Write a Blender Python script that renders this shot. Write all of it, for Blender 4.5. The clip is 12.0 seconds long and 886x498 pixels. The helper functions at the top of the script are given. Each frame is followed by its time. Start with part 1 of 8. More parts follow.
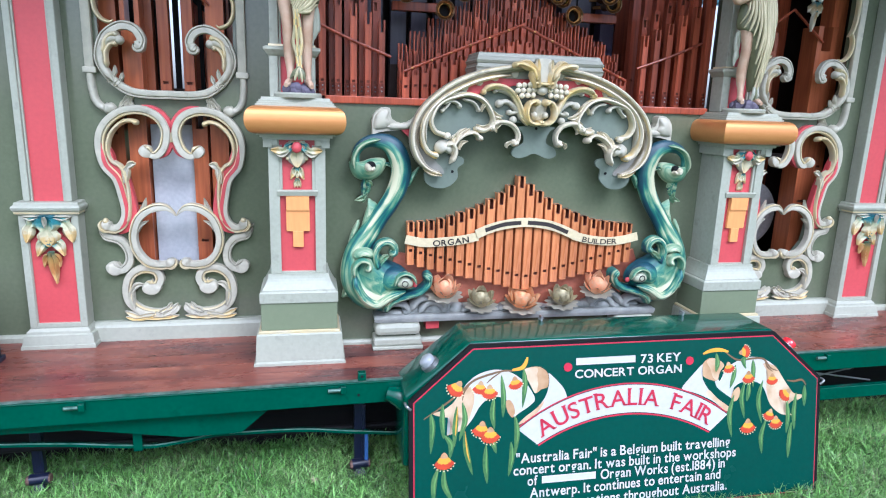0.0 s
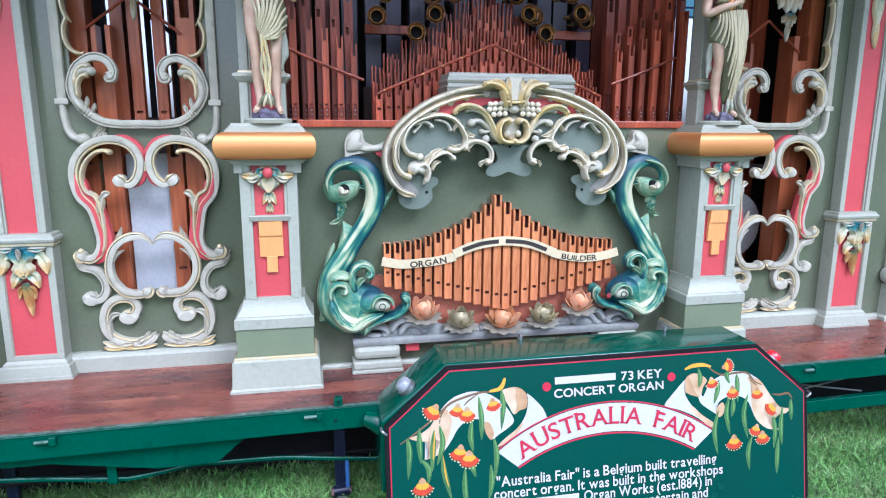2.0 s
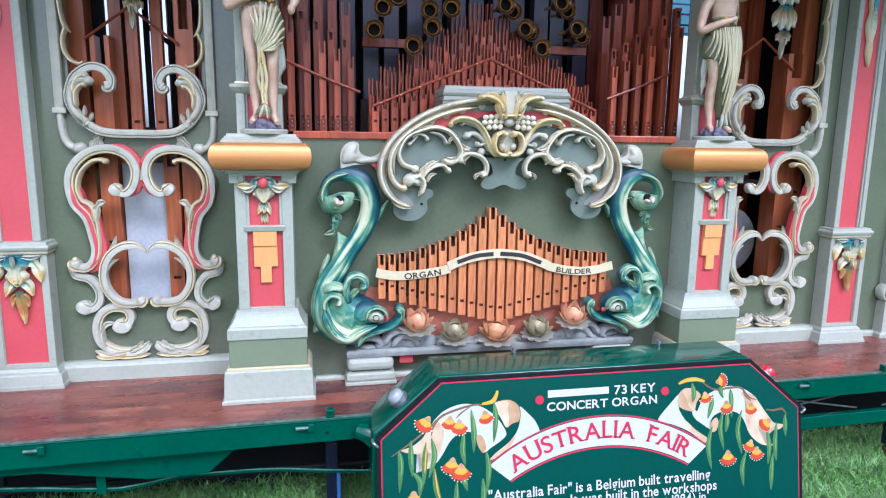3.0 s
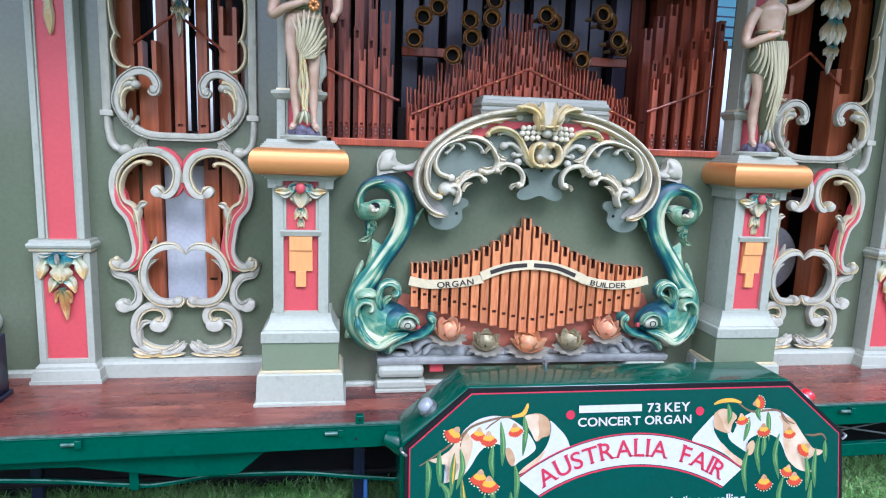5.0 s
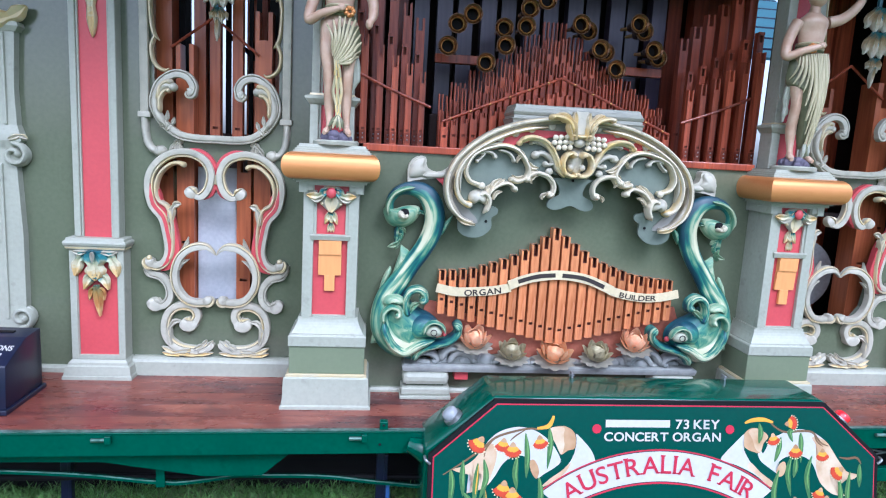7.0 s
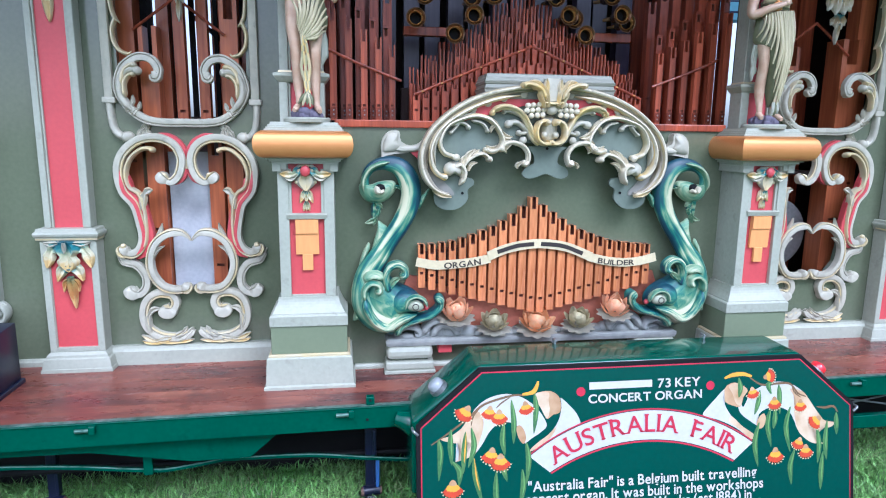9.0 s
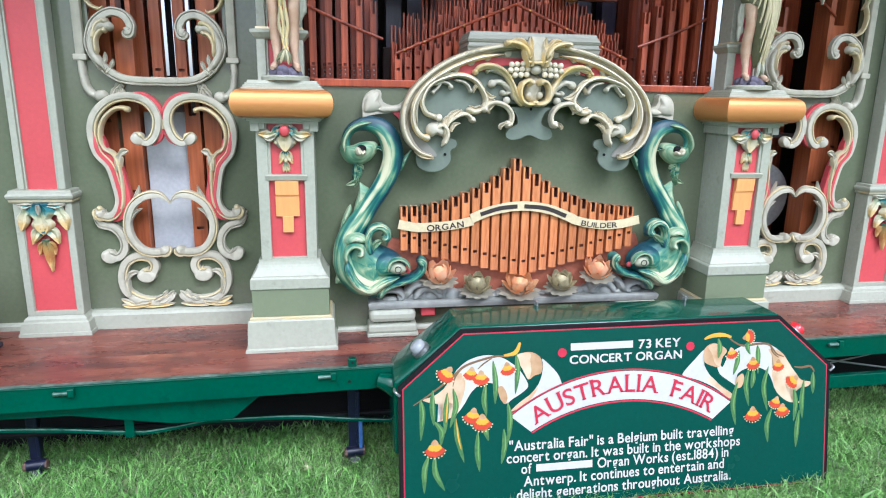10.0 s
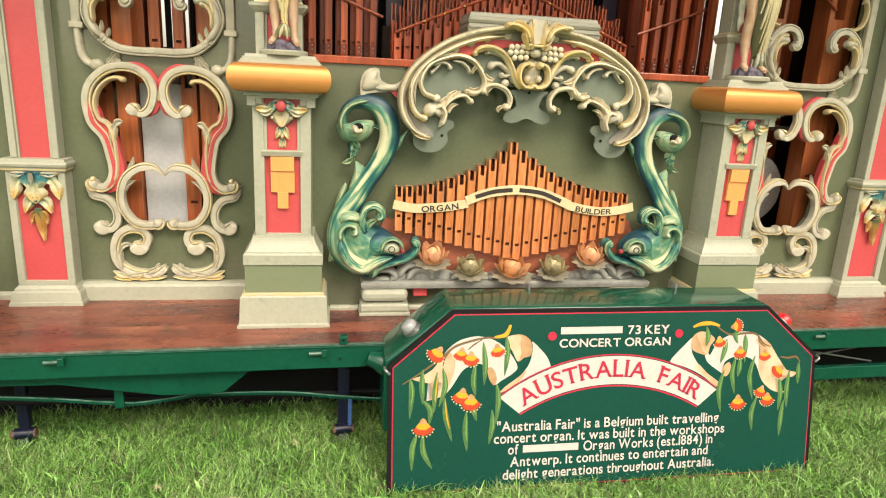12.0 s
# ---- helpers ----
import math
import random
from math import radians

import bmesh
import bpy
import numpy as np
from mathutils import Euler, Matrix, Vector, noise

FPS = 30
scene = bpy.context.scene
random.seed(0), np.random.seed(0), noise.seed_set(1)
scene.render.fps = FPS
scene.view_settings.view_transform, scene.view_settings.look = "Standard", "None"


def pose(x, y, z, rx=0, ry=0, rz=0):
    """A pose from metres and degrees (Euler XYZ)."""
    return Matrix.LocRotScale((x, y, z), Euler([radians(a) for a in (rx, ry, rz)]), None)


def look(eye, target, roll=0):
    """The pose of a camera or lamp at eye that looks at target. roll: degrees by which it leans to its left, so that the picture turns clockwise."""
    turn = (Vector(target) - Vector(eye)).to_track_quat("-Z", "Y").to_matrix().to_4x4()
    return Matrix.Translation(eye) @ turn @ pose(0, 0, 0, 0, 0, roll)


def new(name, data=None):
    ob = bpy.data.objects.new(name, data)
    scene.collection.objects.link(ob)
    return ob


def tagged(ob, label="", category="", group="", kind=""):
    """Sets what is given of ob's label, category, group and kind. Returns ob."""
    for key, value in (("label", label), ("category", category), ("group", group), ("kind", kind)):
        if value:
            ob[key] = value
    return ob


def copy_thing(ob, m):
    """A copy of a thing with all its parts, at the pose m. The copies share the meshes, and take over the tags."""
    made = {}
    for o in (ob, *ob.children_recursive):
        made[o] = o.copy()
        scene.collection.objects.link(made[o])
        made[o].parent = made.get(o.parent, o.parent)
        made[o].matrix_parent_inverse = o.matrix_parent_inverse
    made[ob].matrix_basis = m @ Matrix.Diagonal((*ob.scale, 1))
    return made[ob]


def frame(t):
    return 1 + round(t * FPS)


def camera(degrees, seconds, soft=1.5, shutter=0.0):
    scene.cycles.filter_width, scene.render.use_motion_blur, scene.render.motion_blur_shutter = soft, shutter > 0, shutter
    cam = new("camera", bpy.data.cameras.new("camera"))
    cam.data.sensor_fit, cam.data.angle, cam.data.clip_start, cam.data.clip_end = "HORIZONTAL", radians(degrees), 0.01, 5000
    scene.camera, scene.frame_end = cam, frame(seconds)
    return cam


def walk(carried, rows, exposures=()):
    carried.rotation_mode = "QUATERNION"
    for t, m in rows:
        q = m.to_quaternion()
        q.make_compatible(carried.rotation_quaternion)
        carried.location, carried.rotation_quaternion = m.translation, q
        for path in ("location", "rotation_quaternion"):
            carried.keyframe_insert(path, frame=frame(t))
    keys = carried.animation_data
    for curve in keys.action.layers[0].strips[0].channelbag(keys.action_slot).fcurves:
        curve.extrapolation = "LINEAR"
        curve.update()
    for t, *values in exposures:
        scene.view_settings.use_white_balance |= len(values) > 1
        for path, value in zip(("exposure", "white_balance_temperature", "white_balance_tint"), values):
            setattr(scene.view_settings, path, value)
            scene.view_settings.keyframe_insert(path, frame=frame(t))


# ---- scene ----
cam = camera(69.7, 12.0, soft=1.1)
PATH = [
    (0, (0.084, 0.159, 1.538), (0.485, 2.068, 1.099), 1.9),
    (0.5, (0.178, 0.169, 1.54), (0.527, 2.095, 1.13), -0.8),
    (1, (0.195, 0.175, 1.539), (0.534, 2.098, 1.107), -0.5),
    (1.5, (0.195, 0.174, 1.543), (0.562, 2.096, 1.128), 0.1),
    (2, (0.203, 0.155, 1.545), (0.591, 2.079, 1.163), 0.2),
    (2.5, (0.221, 0.144, 1.535), (0.619, 2.073, 1.19), 0.6),
    (4.5, (0.222, 0.162, 1.539), (0.564, 2.105, 1.212), 1.7),
    (5, (0.205, 0.156, 1.541), (0.506, 2.108, 1.225), 2.0),
    (5.5, (0.195, 0.153, 1.533), (0.469, 2.11, 1.228), 2.4),
    (6, (0.191, 0.16, 1.533), (0.432, 2.121, 1.223), 2.9),
    (6.5, (0.186, 0.168, 1.55), (0.413, 2.132, 1.245), 3.2),
    (8.5, (0.187, 0.158, 1.537), (0.431, 2.12, 1.232), 2.3),
    (9, (0.196, 0.162, 1.516), (0.484, 2.108, 1.157), 0.7),
    (9.5, (0.21, 0.166, 1.495), (0.528, 2.092, 1.062), 0.1),
    (10, (0.22, 0.173, 1.487), (0.544, 2.093, 1.032), 0.9),
    (10.5, (0.214, 0.175, 1.477), (0.533, 2.091, 0.999), 1.9),
    (11, (0.205, 0.173, 1.476), (0.5, 2.086, 0.972), 2.5),
    (11.5, (0.206, 0.169, 1.468), (0.542, 2.075, 0.963), 3.1),
    (12, (0.215, 0.164, 1.469), (0.561, 2.07, 0.972), 2.8),
]
EXPOSURES = [(0, 1.04, 5220, 16), (1, 1.05, 5130, 17), (2.5, 1.03, 5090, 18), (6.5, 0.98, 5060, 18), (9.5, 1.02, 5000, 15), (10.5, 1.05, 6400, 10), (11.5, 1.07, 7500, 10), (12, 1.02, 8150, 10)]
walk(cam, [(t, look(eye, target, roll)) for t, eye, target, roll in PATH], EXPOSURES)

# ---- light ----
world = bpy.data.worlds.new("sky")
scene.world = world
world.use_nodes = True
wn = world.node_tree
sky = wn.nodes.new("ShaderNodeTexSky")
sky.sky_type, sky.sun_disc = "NISHITA", False
sky.sun_elevation, sky.sun_rotation = radians(50), radians(200)
sky.air_density, sky.dust_density = 1.0, 3.0
veil = wn.nodes.new("ShaderNodeHueSaturation")  # thin cloud takes most of the blue out of the sky
veil.inputs["Saturation"].default_value = 0.45
wn.links.new(sky.outputs["Color"], veil.inputs["Color"])
wn.links.new(veil.outputs["Color"], wn.nodes["Background"].inputs["Color"])
wn.nodes["Background"].inputs["Strength"].default_value = 0.137
sun = new("sun", bpy.data.lights.new("sun", "SUN"))
sun.data.energy, sun.data.angle, sun.data.color = 1.45, radians(20), (1.0, 0.97, 0.93)
sun.matrix_world = look((6, -7, 11), (0.9, 2.9, 1.0))

# ---- materials ----


def paint(name, col, rough=0.5, metal=0.0, vary=0.12, fine=60.0, coarse=4.0, bump=0.15, tint=None, spots=0.0, stretch=(1, 1, 1), island=0.0, coat=0.0, pieces=0.0, spec=0.5):
    """A surface with variation at two scales, fine relief and, where asked, streaks, stains and piece-by-piece change."""
    m = bpy.data.materials.new(name)
    m.use_nodes = True
    nt = m.node_tree
    n, l = nt.nodes, nt.links
    b = n["Principled BSDF"]
    tc = n.new("ShaderNodeTexCoord")
    mp = n.new("ShaderNodeMapping")
    mp.inputs["Scale"].default_value = stretch
    l.new(tc.outputs["Object"], mp.inputs["Vector"])
    big, small = n.new("ShaderNodeTexNoise"), n.new("ShaderNodeTexNoise")
    big.inputs["Scale"].default_value, small.inputs["Scale"].default_value = coarse, fine
    big.inputs["Detail"].default_value, small.inputs["Detail"].default_value = 4, 5
    for t in (big, small):
        l.new(mp.outputs["Vector"], t.inputs["Vector"])
    tint = tint or tuple(c * 0.62 for c in col)
    mix = n.new("ShaderNodeMix")
    mix.data_type = "RGBA"
    mix.inputs[6].default_value, mix.inputs[7].default_value = (*col, 1), (*tint, 1)
    add = n.new("ShaderNodeMath")
    add.operation = "MULTIPLY_ADD"
    l.new(big.outputs["Fac"], add.inputs[0])
    add.inputs[1].default_value = 1.0
    l.new(small.outputs["Fac"], add.inputs[2])
    rng = n.new("ShaderNodeMapRange")
    rng.inputs["From Min"].default_value, rng.inputs["From Max"].default_value = 0.72, 1.35
    rng.inputs["To Min"].default_value, rng.inputs["To Max"].default_value = 0.0, min(1.0, vary * 3.0)
    l.new(add.outputs[0], rng.inputs["Value"])
    l.new(rng.outputs["Result"], mix.inputs[0])
    out = mix.outputs[2]
    if spots:
        vor = n.new("ShaderNodeTexNoise")
        vor.inputs["Scale"].default_value, vor.inputs["Detail"].default_value = 22, 8
        l.new(tc.outputs["Object"], vor.inputs["Vector"])
        r2 = n.new("ShaderNodeMapRange")
        r2.inputs["From Min"].default_value, r2.inputs["From Max"].default_value = 0.62, 0.7
        r2.inputs["To Max"].default_value = spots
        l.new(vor.outputs["Fac"], r2.inputs["Value"])
        m2 = n.new("ShaderNodeMix")
        m2.data_type = "RGBA"
        l.new(r2.outputs["Result"], m2.inputs[0])
        l.new(out, m2.inputs[6])
        m2.inputs[7].default_value = (*[c * 0.35 for c in col], 1)
        out = m2.outputs[2]
    if island or pieces:
        info = n.new("ShaderNodeObjectInfo") if pieces else n.new("ShaderNodeNewGeometry")
        hsv = n.new("ShaderNodeHueSaturation")
        r3 = n.new("ShaderNodeMapRange")
        k = pieces or island
        r3.inputs["To Min"].default_value, r3.inputs["To Max"].default_value = 1 - k, 1 + k
        l.new(info.outputs["Random" if pieces else "Random Per Island"], r3.inputs["Value"])
        l.new(r3.outputs["Result"], hsv.inputs["Value"])
        l.new(out, hsv.inputs["Color"])
        out = hsv.outputs["Color"]
    l.new(out, b.inputs["Base Color"])
    rr = n.new("ShaderNodeMapRange")
    rr.inputs["To Min"].default_value, rr.inputs["To Max"].default_value = max(0.03, rough - 0.1), min(1, rough + 0.12)
    l.new(big.outputs["Fac"], rr.inputs["Value"])
    l.new(rr.outputs["Result"], b.inputs["Roughness"])
    b.inputs["Metallic"].default_value = metal
    b.inputs["Coat Weight"].default_value = coat
    b.inputs["Specular IOR Level"].default_value = spec
    bp = n.new("ShaderNodeBump")
    bp.inputs["Strength"].default_value, bp.inputs["Distance"].default_value = bump, 0.002
    l.new(small.outputs["Fac"], bp.inputs["Height"])
    l.new(bp.outputs["Normal"], b.inputs["Normal"])
    return m


GREEN = paint("wall green paint", (0.128, 0.147, 0.092), 0.18, vary=0.25, bump=0.1, coarse=1.6, tint=(0.094, 0.112, 0.068), coat=0.45)
# lighter copy of GREEN: the stronger light on the pedestal blocks is in the colour
GREENLIT = paint("lighter lit copy of the wall green", (0.185, 0.22, 0.135), 0.35, vary=0.2, bump=0.1, coarse=3, tint=(0.15, 0.18, 0.11))
# darker grey than PALE, streaked along the ledge
LEDGEGREY = paint("darker pale grey paint", (0.27, 0.275, 0.22), 0.5, vary=0.35, bump=0.2, spots=0.35, tint=(0.20, 0.205, 0.165), stretch=(0.3, 1, 2))
PALE = paint("pale grey-green paint", (0.385, 0.396, 0.316), 0.42, vary=0.25, bump=0.12, spots=0.25, tint=(0.29, 0.30, 0.236))
CARVE = paint("carving grey paint", (0.505, 0.478, 0.375), 0.48, vary=0.33, fine=26, coarse=9, bump=0.4, spots=0.35, tint=(0.36, 0.345, 0.272))
GILT = paint("worn silver gilt", (0.64, 0.52, 0.27), 0.32, 0.2, vary=0.33, fine=24, coarse=10, tint=(0.57, 0.52, 0.38), bump=0.3)
GOLD = paint("ochre gilt", (0.72, 0.52, 0.17), 0.34, 0.2, vary=0.33, fine=24, coarse=10, tint=(0.68, 0.62, 0.46), bump=0.3)
CUSHION = paint("burnished gold bronze", (0.68, 0.30, 0.10), 0.32, 0.45, vary=0.16, tint=(0.60, 0.24, 0.06), bump=0.12, stretch=(0.5, 2, 2))
ARCH = paint("cream silver carving paint", (0.68, 0.62, 0.47), 0.42, 0.05, vary=0.33, fine=26, coarse=9, bump=0.4, spots=0.5, tint=(0.56, 0.50, 0.36))
# darker grey-brown for the low sides of the arch rail and its tongue
DARKSILVER = paint("dark silver paint", (0.34, 0.31, 0.24), 0.36, 0.15, vary=0.35, fine=26, coarse=9, bump=0.3, spots=0.4, tint=(0.26, 0.22, 0.15))
DULLGREY = paint("warm grey paint", (0.24, 0.235, 0.205), 0.5, vary=0.25, bump=0.2, tint=(0.20, 0.19, 0.165))
RED = paint("coral red paint", (0.55, 0.075, 0.082), 0.42, vary=0.2, coarse=5, tint=(0.43, 0.054, 0.064), bump=0.1)
PEG = paint("orange timber", (0.80, 0.36, 0.12), 0.45, vary=0.15, stretch=(1, 1, 0.15), bump=0.1)


def deckpaint():
    """Worn red-brown stain on boards: streaks along the grain, bare orange patches, dull dust and dark scuffs."""
    m = bpy.data.materials.new("worn stained deck board")
    m.use_nodes = True
    n, l = m.node_tree.nodes, m.node_tree.links
    b = n["Principled BSDF"]
    tc = n.new("ShaderNodeTexCoord")
    info = n.new("ShaderNodeObjectInfo")
    shift = n.new("ShaderNodeVectorMath")
    shift.operation = "MULTIPLY_ADD"
    l.new(info.outputs["Random"], shift.inputs[0])
    shift.inputs[1].default_value = (40, 17, 5)
    l.new(tc.outputs["Object"], shift.inputs[2])

    def noise(scale, detail, stretch):
        mp, t = n.new("ShaderNodeMapping"), n.new("ShaderNodeTexNoise")
        mp.inputs["Scale"].default_value = stretch
        t.inputs["Scale"].default_value, t.inputs["Detail"].default_value, t.inputs["Roughness"].default_value = scale, detail, 0.62
        l.new(shift.outputs["Vector"], mp.inputs["Vector"])
        l.new(mp.outputs["Vector"], t.inputs["Vector"])
        return t.outputs["Fac"]

    grain, patch, scuff = noise(26, 6, (0.16, 1, 1)), noise(3.6, 5, (0.45, 1, 1)), noise(13, 8, (0.5, 1, 1))
    add = n.new("ShaderNodeMath")
    add.operation = "MULTIPLY_ADD"
    l.new(grain, add.inputs[0])
    add.inputs[1].default_value = 0.55
    l.new(patch, add.inputs[2])
    ramp = n.new("ShaderNodeValToRGB")
    e = ramp.color_ramp.elements
    e[0].position, e[0].color = 0.55, (0.055, 0.021, 0.021, 1)
    e[1].position, e[1].color = 1.02, (0.33, 0.115, 0.07, 1)
    for p, c in ((0.7, (0.13, 0.038, 0.030, 1)), (0.84, (0.215, 0.062, 0.040, 1))):
        e.new(p).color = c
    l.new(add.outputs[0], ramp.inputs["Fac"])
    out = ramp.outputs["Color"]
    for lo, hi, amount, col in ((0.60, 0.72, 0.5, (0.36, 0.25, 0.22)), (0.40, 0.30, 0.6, (0.05, 0.02, 0.02))):
        r, mix = n.new("ShaderNodeMapRange"), n.new("ShaderNodeMix")
        r.inputs["From Min"].default_value, r.inputs["From Max"].default_value, r.inputs["To Max"].default_value = lo, hi, amount
        l.new(scuff, r.inputs["Value"])
        mix.data_type = "RGBA"
        l.new(r.outputs["Result"], mix.inputs[0])
        l.new(out, mix.inputs[6])
        mix.inputs[7].default_value = (*col, 1)
        out = mix.outputs[2]
    l.new(out, b.inputs["Base Color"])
    rr = n.new("ShaderNodeMapRange")
    rr.inputs["From Min"].default_value, rr.inputs["From Max"].default_value = 0.3, 0.7
    rr.inputs["To Min"].default_value, rr.inputs["To Max"].default_value = 0.16, 0.45
    l.new(scuff, rr.inputs["Value"])
    l.new(rr.outputs["Result"], b.inputs["Roughness"])
    bp = n.new("ShaderNodeBump")
    bp.inputs["Strength"].default_value, bp.inputs["Distance"].default_value = 0.35, 0.002
    l.new(grain, bp.inputs["Height"])
    l.new(bp.outputs["Normal"], b.inputs["Normal"])
    return m


DECK = deckpaint()
CHASSIS = paint("bottle green enamel", (0.001, 0.074, 0.044), 0.18, vary=0.2, bump=0.06, coat=0.45, spots=0.3, spec=0.25)
SIGNGREEN = paint("sign green enamel", (0.005, 0.060, 0.045), 0.22, vary=0.12, bump=0.04, coat=0.08, spec=0.25)
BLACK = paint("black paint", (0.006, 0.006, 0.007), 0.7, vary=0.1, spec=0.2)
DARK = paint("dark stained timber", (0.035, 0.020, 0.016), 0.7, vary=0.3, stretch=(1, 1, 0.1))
PIPE = paint("mahogany pipe wood", (0.53, 0.125, 0.055), 0.3, vary=0.33, fine=70, coarse=9, tint=(0.16, 0.033, 0.017), stretch=(1, 1, 0.06), bump=0.12, pieces=0.36, coat=0.08, spec=0.3)
# darker copy of PIPE; on the back rows it carries their shade
PIPEMID = paint("mid-dark mahogany pipe wood", (0.40, 0.085, 0.038), 0.3, vary=0.33, fine=70, coarse=9, tint=(0.11, 0.022, 0.012), stretch=(1, 1, 0.06), bump=0.12, pieces=0.35, coat=0.08, spec=0.3)
# near-black navy: the deep shade inside the case is put into this colour
BACKPIPE = paint("near-black pipe wood with shade in the colour", (0.060, 0.046, 0.070), 0.3, vary=0.33, fine=70, coarse=9, tint=(0.035, 0.028, 0.055), stretch=(1, 1, 0.06), bump=0.1, pieces=0.3)
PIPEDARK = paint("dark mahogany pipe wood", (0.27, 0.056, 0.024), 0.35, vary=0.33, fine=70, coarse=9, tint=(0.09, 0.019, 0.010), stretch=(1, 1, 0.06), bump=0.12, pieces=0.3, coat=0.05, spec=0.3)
BASSPIPE = paint("orange-brown pipe wood", (0.46, 0.135, 0.05), 0.3, vary=0.33, fine=70, coarse=9, tint=(0.23, 0.055, 0.024), stretch=(1, 1, 0.06), bump=0.12, pieces=0.25, coat=0.08, spec=0.3)
FRONTPIPE = paint("varnished pipe wood", (0.66, 0.265, 0.105), 0.24, vary=0.33, fine=80, coarse=12, tint=(0.38, 0.115, 0.042), stretch=(1, 1, 0.12), bump=0.08, coat=0.4, pieces=0.24)
# darker pipe wood: the shade inside slots and mouths is in the colour
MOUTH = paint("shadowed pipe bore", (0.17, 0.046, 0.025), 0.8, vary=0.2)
BRASS = paint("aged brass", (0.88, 0.50, 0.16), 0.18, 0.5, vary=0.33, tint=(0.60, 0.30, 0.09), bump=0.05)
STEEL = paint("dull metal", (0.35, 0.36, 0.36), 0.4, 0.8, vary=0.25)
NAVY = paint("navy enamel", (0.006, 0.009, 0.03), 0.35, vary=0.2, bump=0.1, spots=0.2)
CREAM = paint("cream paint", (0.68, 0.58, 0.36), 0.5, vary=0.2, bump=0.05)
WHITE = paint("white sign paint", (0.52, 0.515, 0.49), 0.45, vary=0.12, bump=0.03)
LETTERRED = paint("red lettering", (0.44, 0.016, 0.048), 0.45, vary=0.06, bump=0.03)
INK = paint("dark lettering", (0.03, 0.022, 0.02), 0.6, vary=0.05)
TAN = paint("tan ribbon shading", (0.42, 0.25, 0.12), 0.5, vary=0.3, coarse=7, fine=20, tint=(0.66, 0.55, 0.40), bump=0.03)
SOIL = paint("lawn soil", (0.062, 0.15, 0.028), 0.9, vary=0.35, fine=120, coarse=6, tint=(0.028, 0.068, 0.014), bump=0.6)
BLADE = paint("grass blades", (0.102, 0.275, 0.053), 0.4, vary=0.33, fine=30, coarse=3, tint=(0.245, 0.42, 0.13), bump=0.0, island=0.9)
STONE = paint("grey carved rock paint", (0.22, 0.235, 0.22), 0.5, vary=0.33, fine=25, coarse=14, tint=(0.36, 0.365, 0.33), bump=0.4)
HORN = paint("dark horn brass", (0.16, 0.08, 0.035), 0.25, 0.8, vary=0.3)
BOARD = paint("light grey-green board paint", (0.155, 0.19, 0.15), 0.45, vary=0.15, bump=0.1)
TEAL = paint("teal sheet", (0.03, 0.12, 0.15), 0.5, vary=0.2)
STRAW = paint("dry grass blades", (0.36, 0.36, 0.20), 0.6, vary=0.3, bump=0.0, island=0.4)
BLUE = paint("blue paint", (0.05, 0.13, 0.36), 0.4, vary=0.2)
FROST = paint("white board", (0.50, 0.515, 0.53), 0.6, vary=0.25, coarse=5, tint=(0.34, 0.36, 0.385))



def leafpaint(name, stops):
    """Brushed paint that passes from one colour to the next along a carved leaf."""
    m = bpy.data.materials.new(name)
    m.use_nodes = True
    n, l = m.node_tree.nodes, m.node_tree.links
    b = n["Principled BSDF"]
    uv = n.new("ShaderNodeUVMap")
    uv.uv_map = "coat"
    sp = n.new("ShaderNodeSeparateXYZ")
    l.new(uv.outputs["UV"], sp.inputs[0])
    no = n.new("ShaderNodeTexNoise")
    no.inputs["Scale"].default_value = 60
    tc = n.new("ShaderNodeTexCoord")
    l.new(tc.outputs["Object"], no.inputs["Vector"])
    ad = n.new("ShaderNodeMath")
    ad.operation = "MULTIPLY_ADD"
    l.new(no.outputs["Fac"], ad.inputs[0])
    ad.inputs[1].default_value = 0.45
    l.new(sp.outputs["X"], ad.inputs[2])
    r = n.new("ShaderNodeValToRGB")
    e = r.color_ramp.elements
    e[0].position, e[0].color = stops[0][0], (*stops[0][1], 1)
    e[1].position, e[1].color = stops[-1][0], (*stops[-1][1], 1)
    for p, c in stops[1:-1]:
        e.new(p).color = (*c, 1)
    l.new(ad.outputs[0], r.inputs["Fac"])
    l.new(r.outputs["Color"], b.inputs["Base Color"])
    b.inputs["Roughness"].default_value = 0.36
    return m


BELLPAINT = leafpaint("teal, copper and cream petal paint", ((0.12, (0.010, 0.09, 0.12)), (0.27, (0.05, 0.22, 0.23)), (0.42, (0.36, 0.25, 0.12)), (0.65, (0.50, 0.40, 0.25)), (1.0, (0.62, 0.60, 0.50))))
TEALLEAF = leafpaint("teal to cream leaf paint", ((0.30, (0.012, 0.11, 0.15)), (0.50, (0.06, 0.26, 0.27)), (0.66, (0.46, 0.48, 0.30)), (0.85, (0.64, 0.60, 0.42)), (1.2, (0.58, 0.42, 0.18))))
RUSTLEAF = leafpaint("cream and gold leaf paint", ((0.25, (0.10, 0.20, 0.14)), (0.5, (0.40, 0.27, 0.09)), (0.85, (0.42, 0.19, 0.06)), (1.2, (0.6, 0.42, 0.18))))

# ---- mesh helpers ----
OFF = {}


def thing(name, loc=(0, 0, 0), label="", category="", group="", kind=""):
    """An Empty at the base of a thing."""
    ob = new(name)
    ob.location = loc
    OFF[ob] = Vector(loc)
    return tagged(ob, label, category, group, kind)


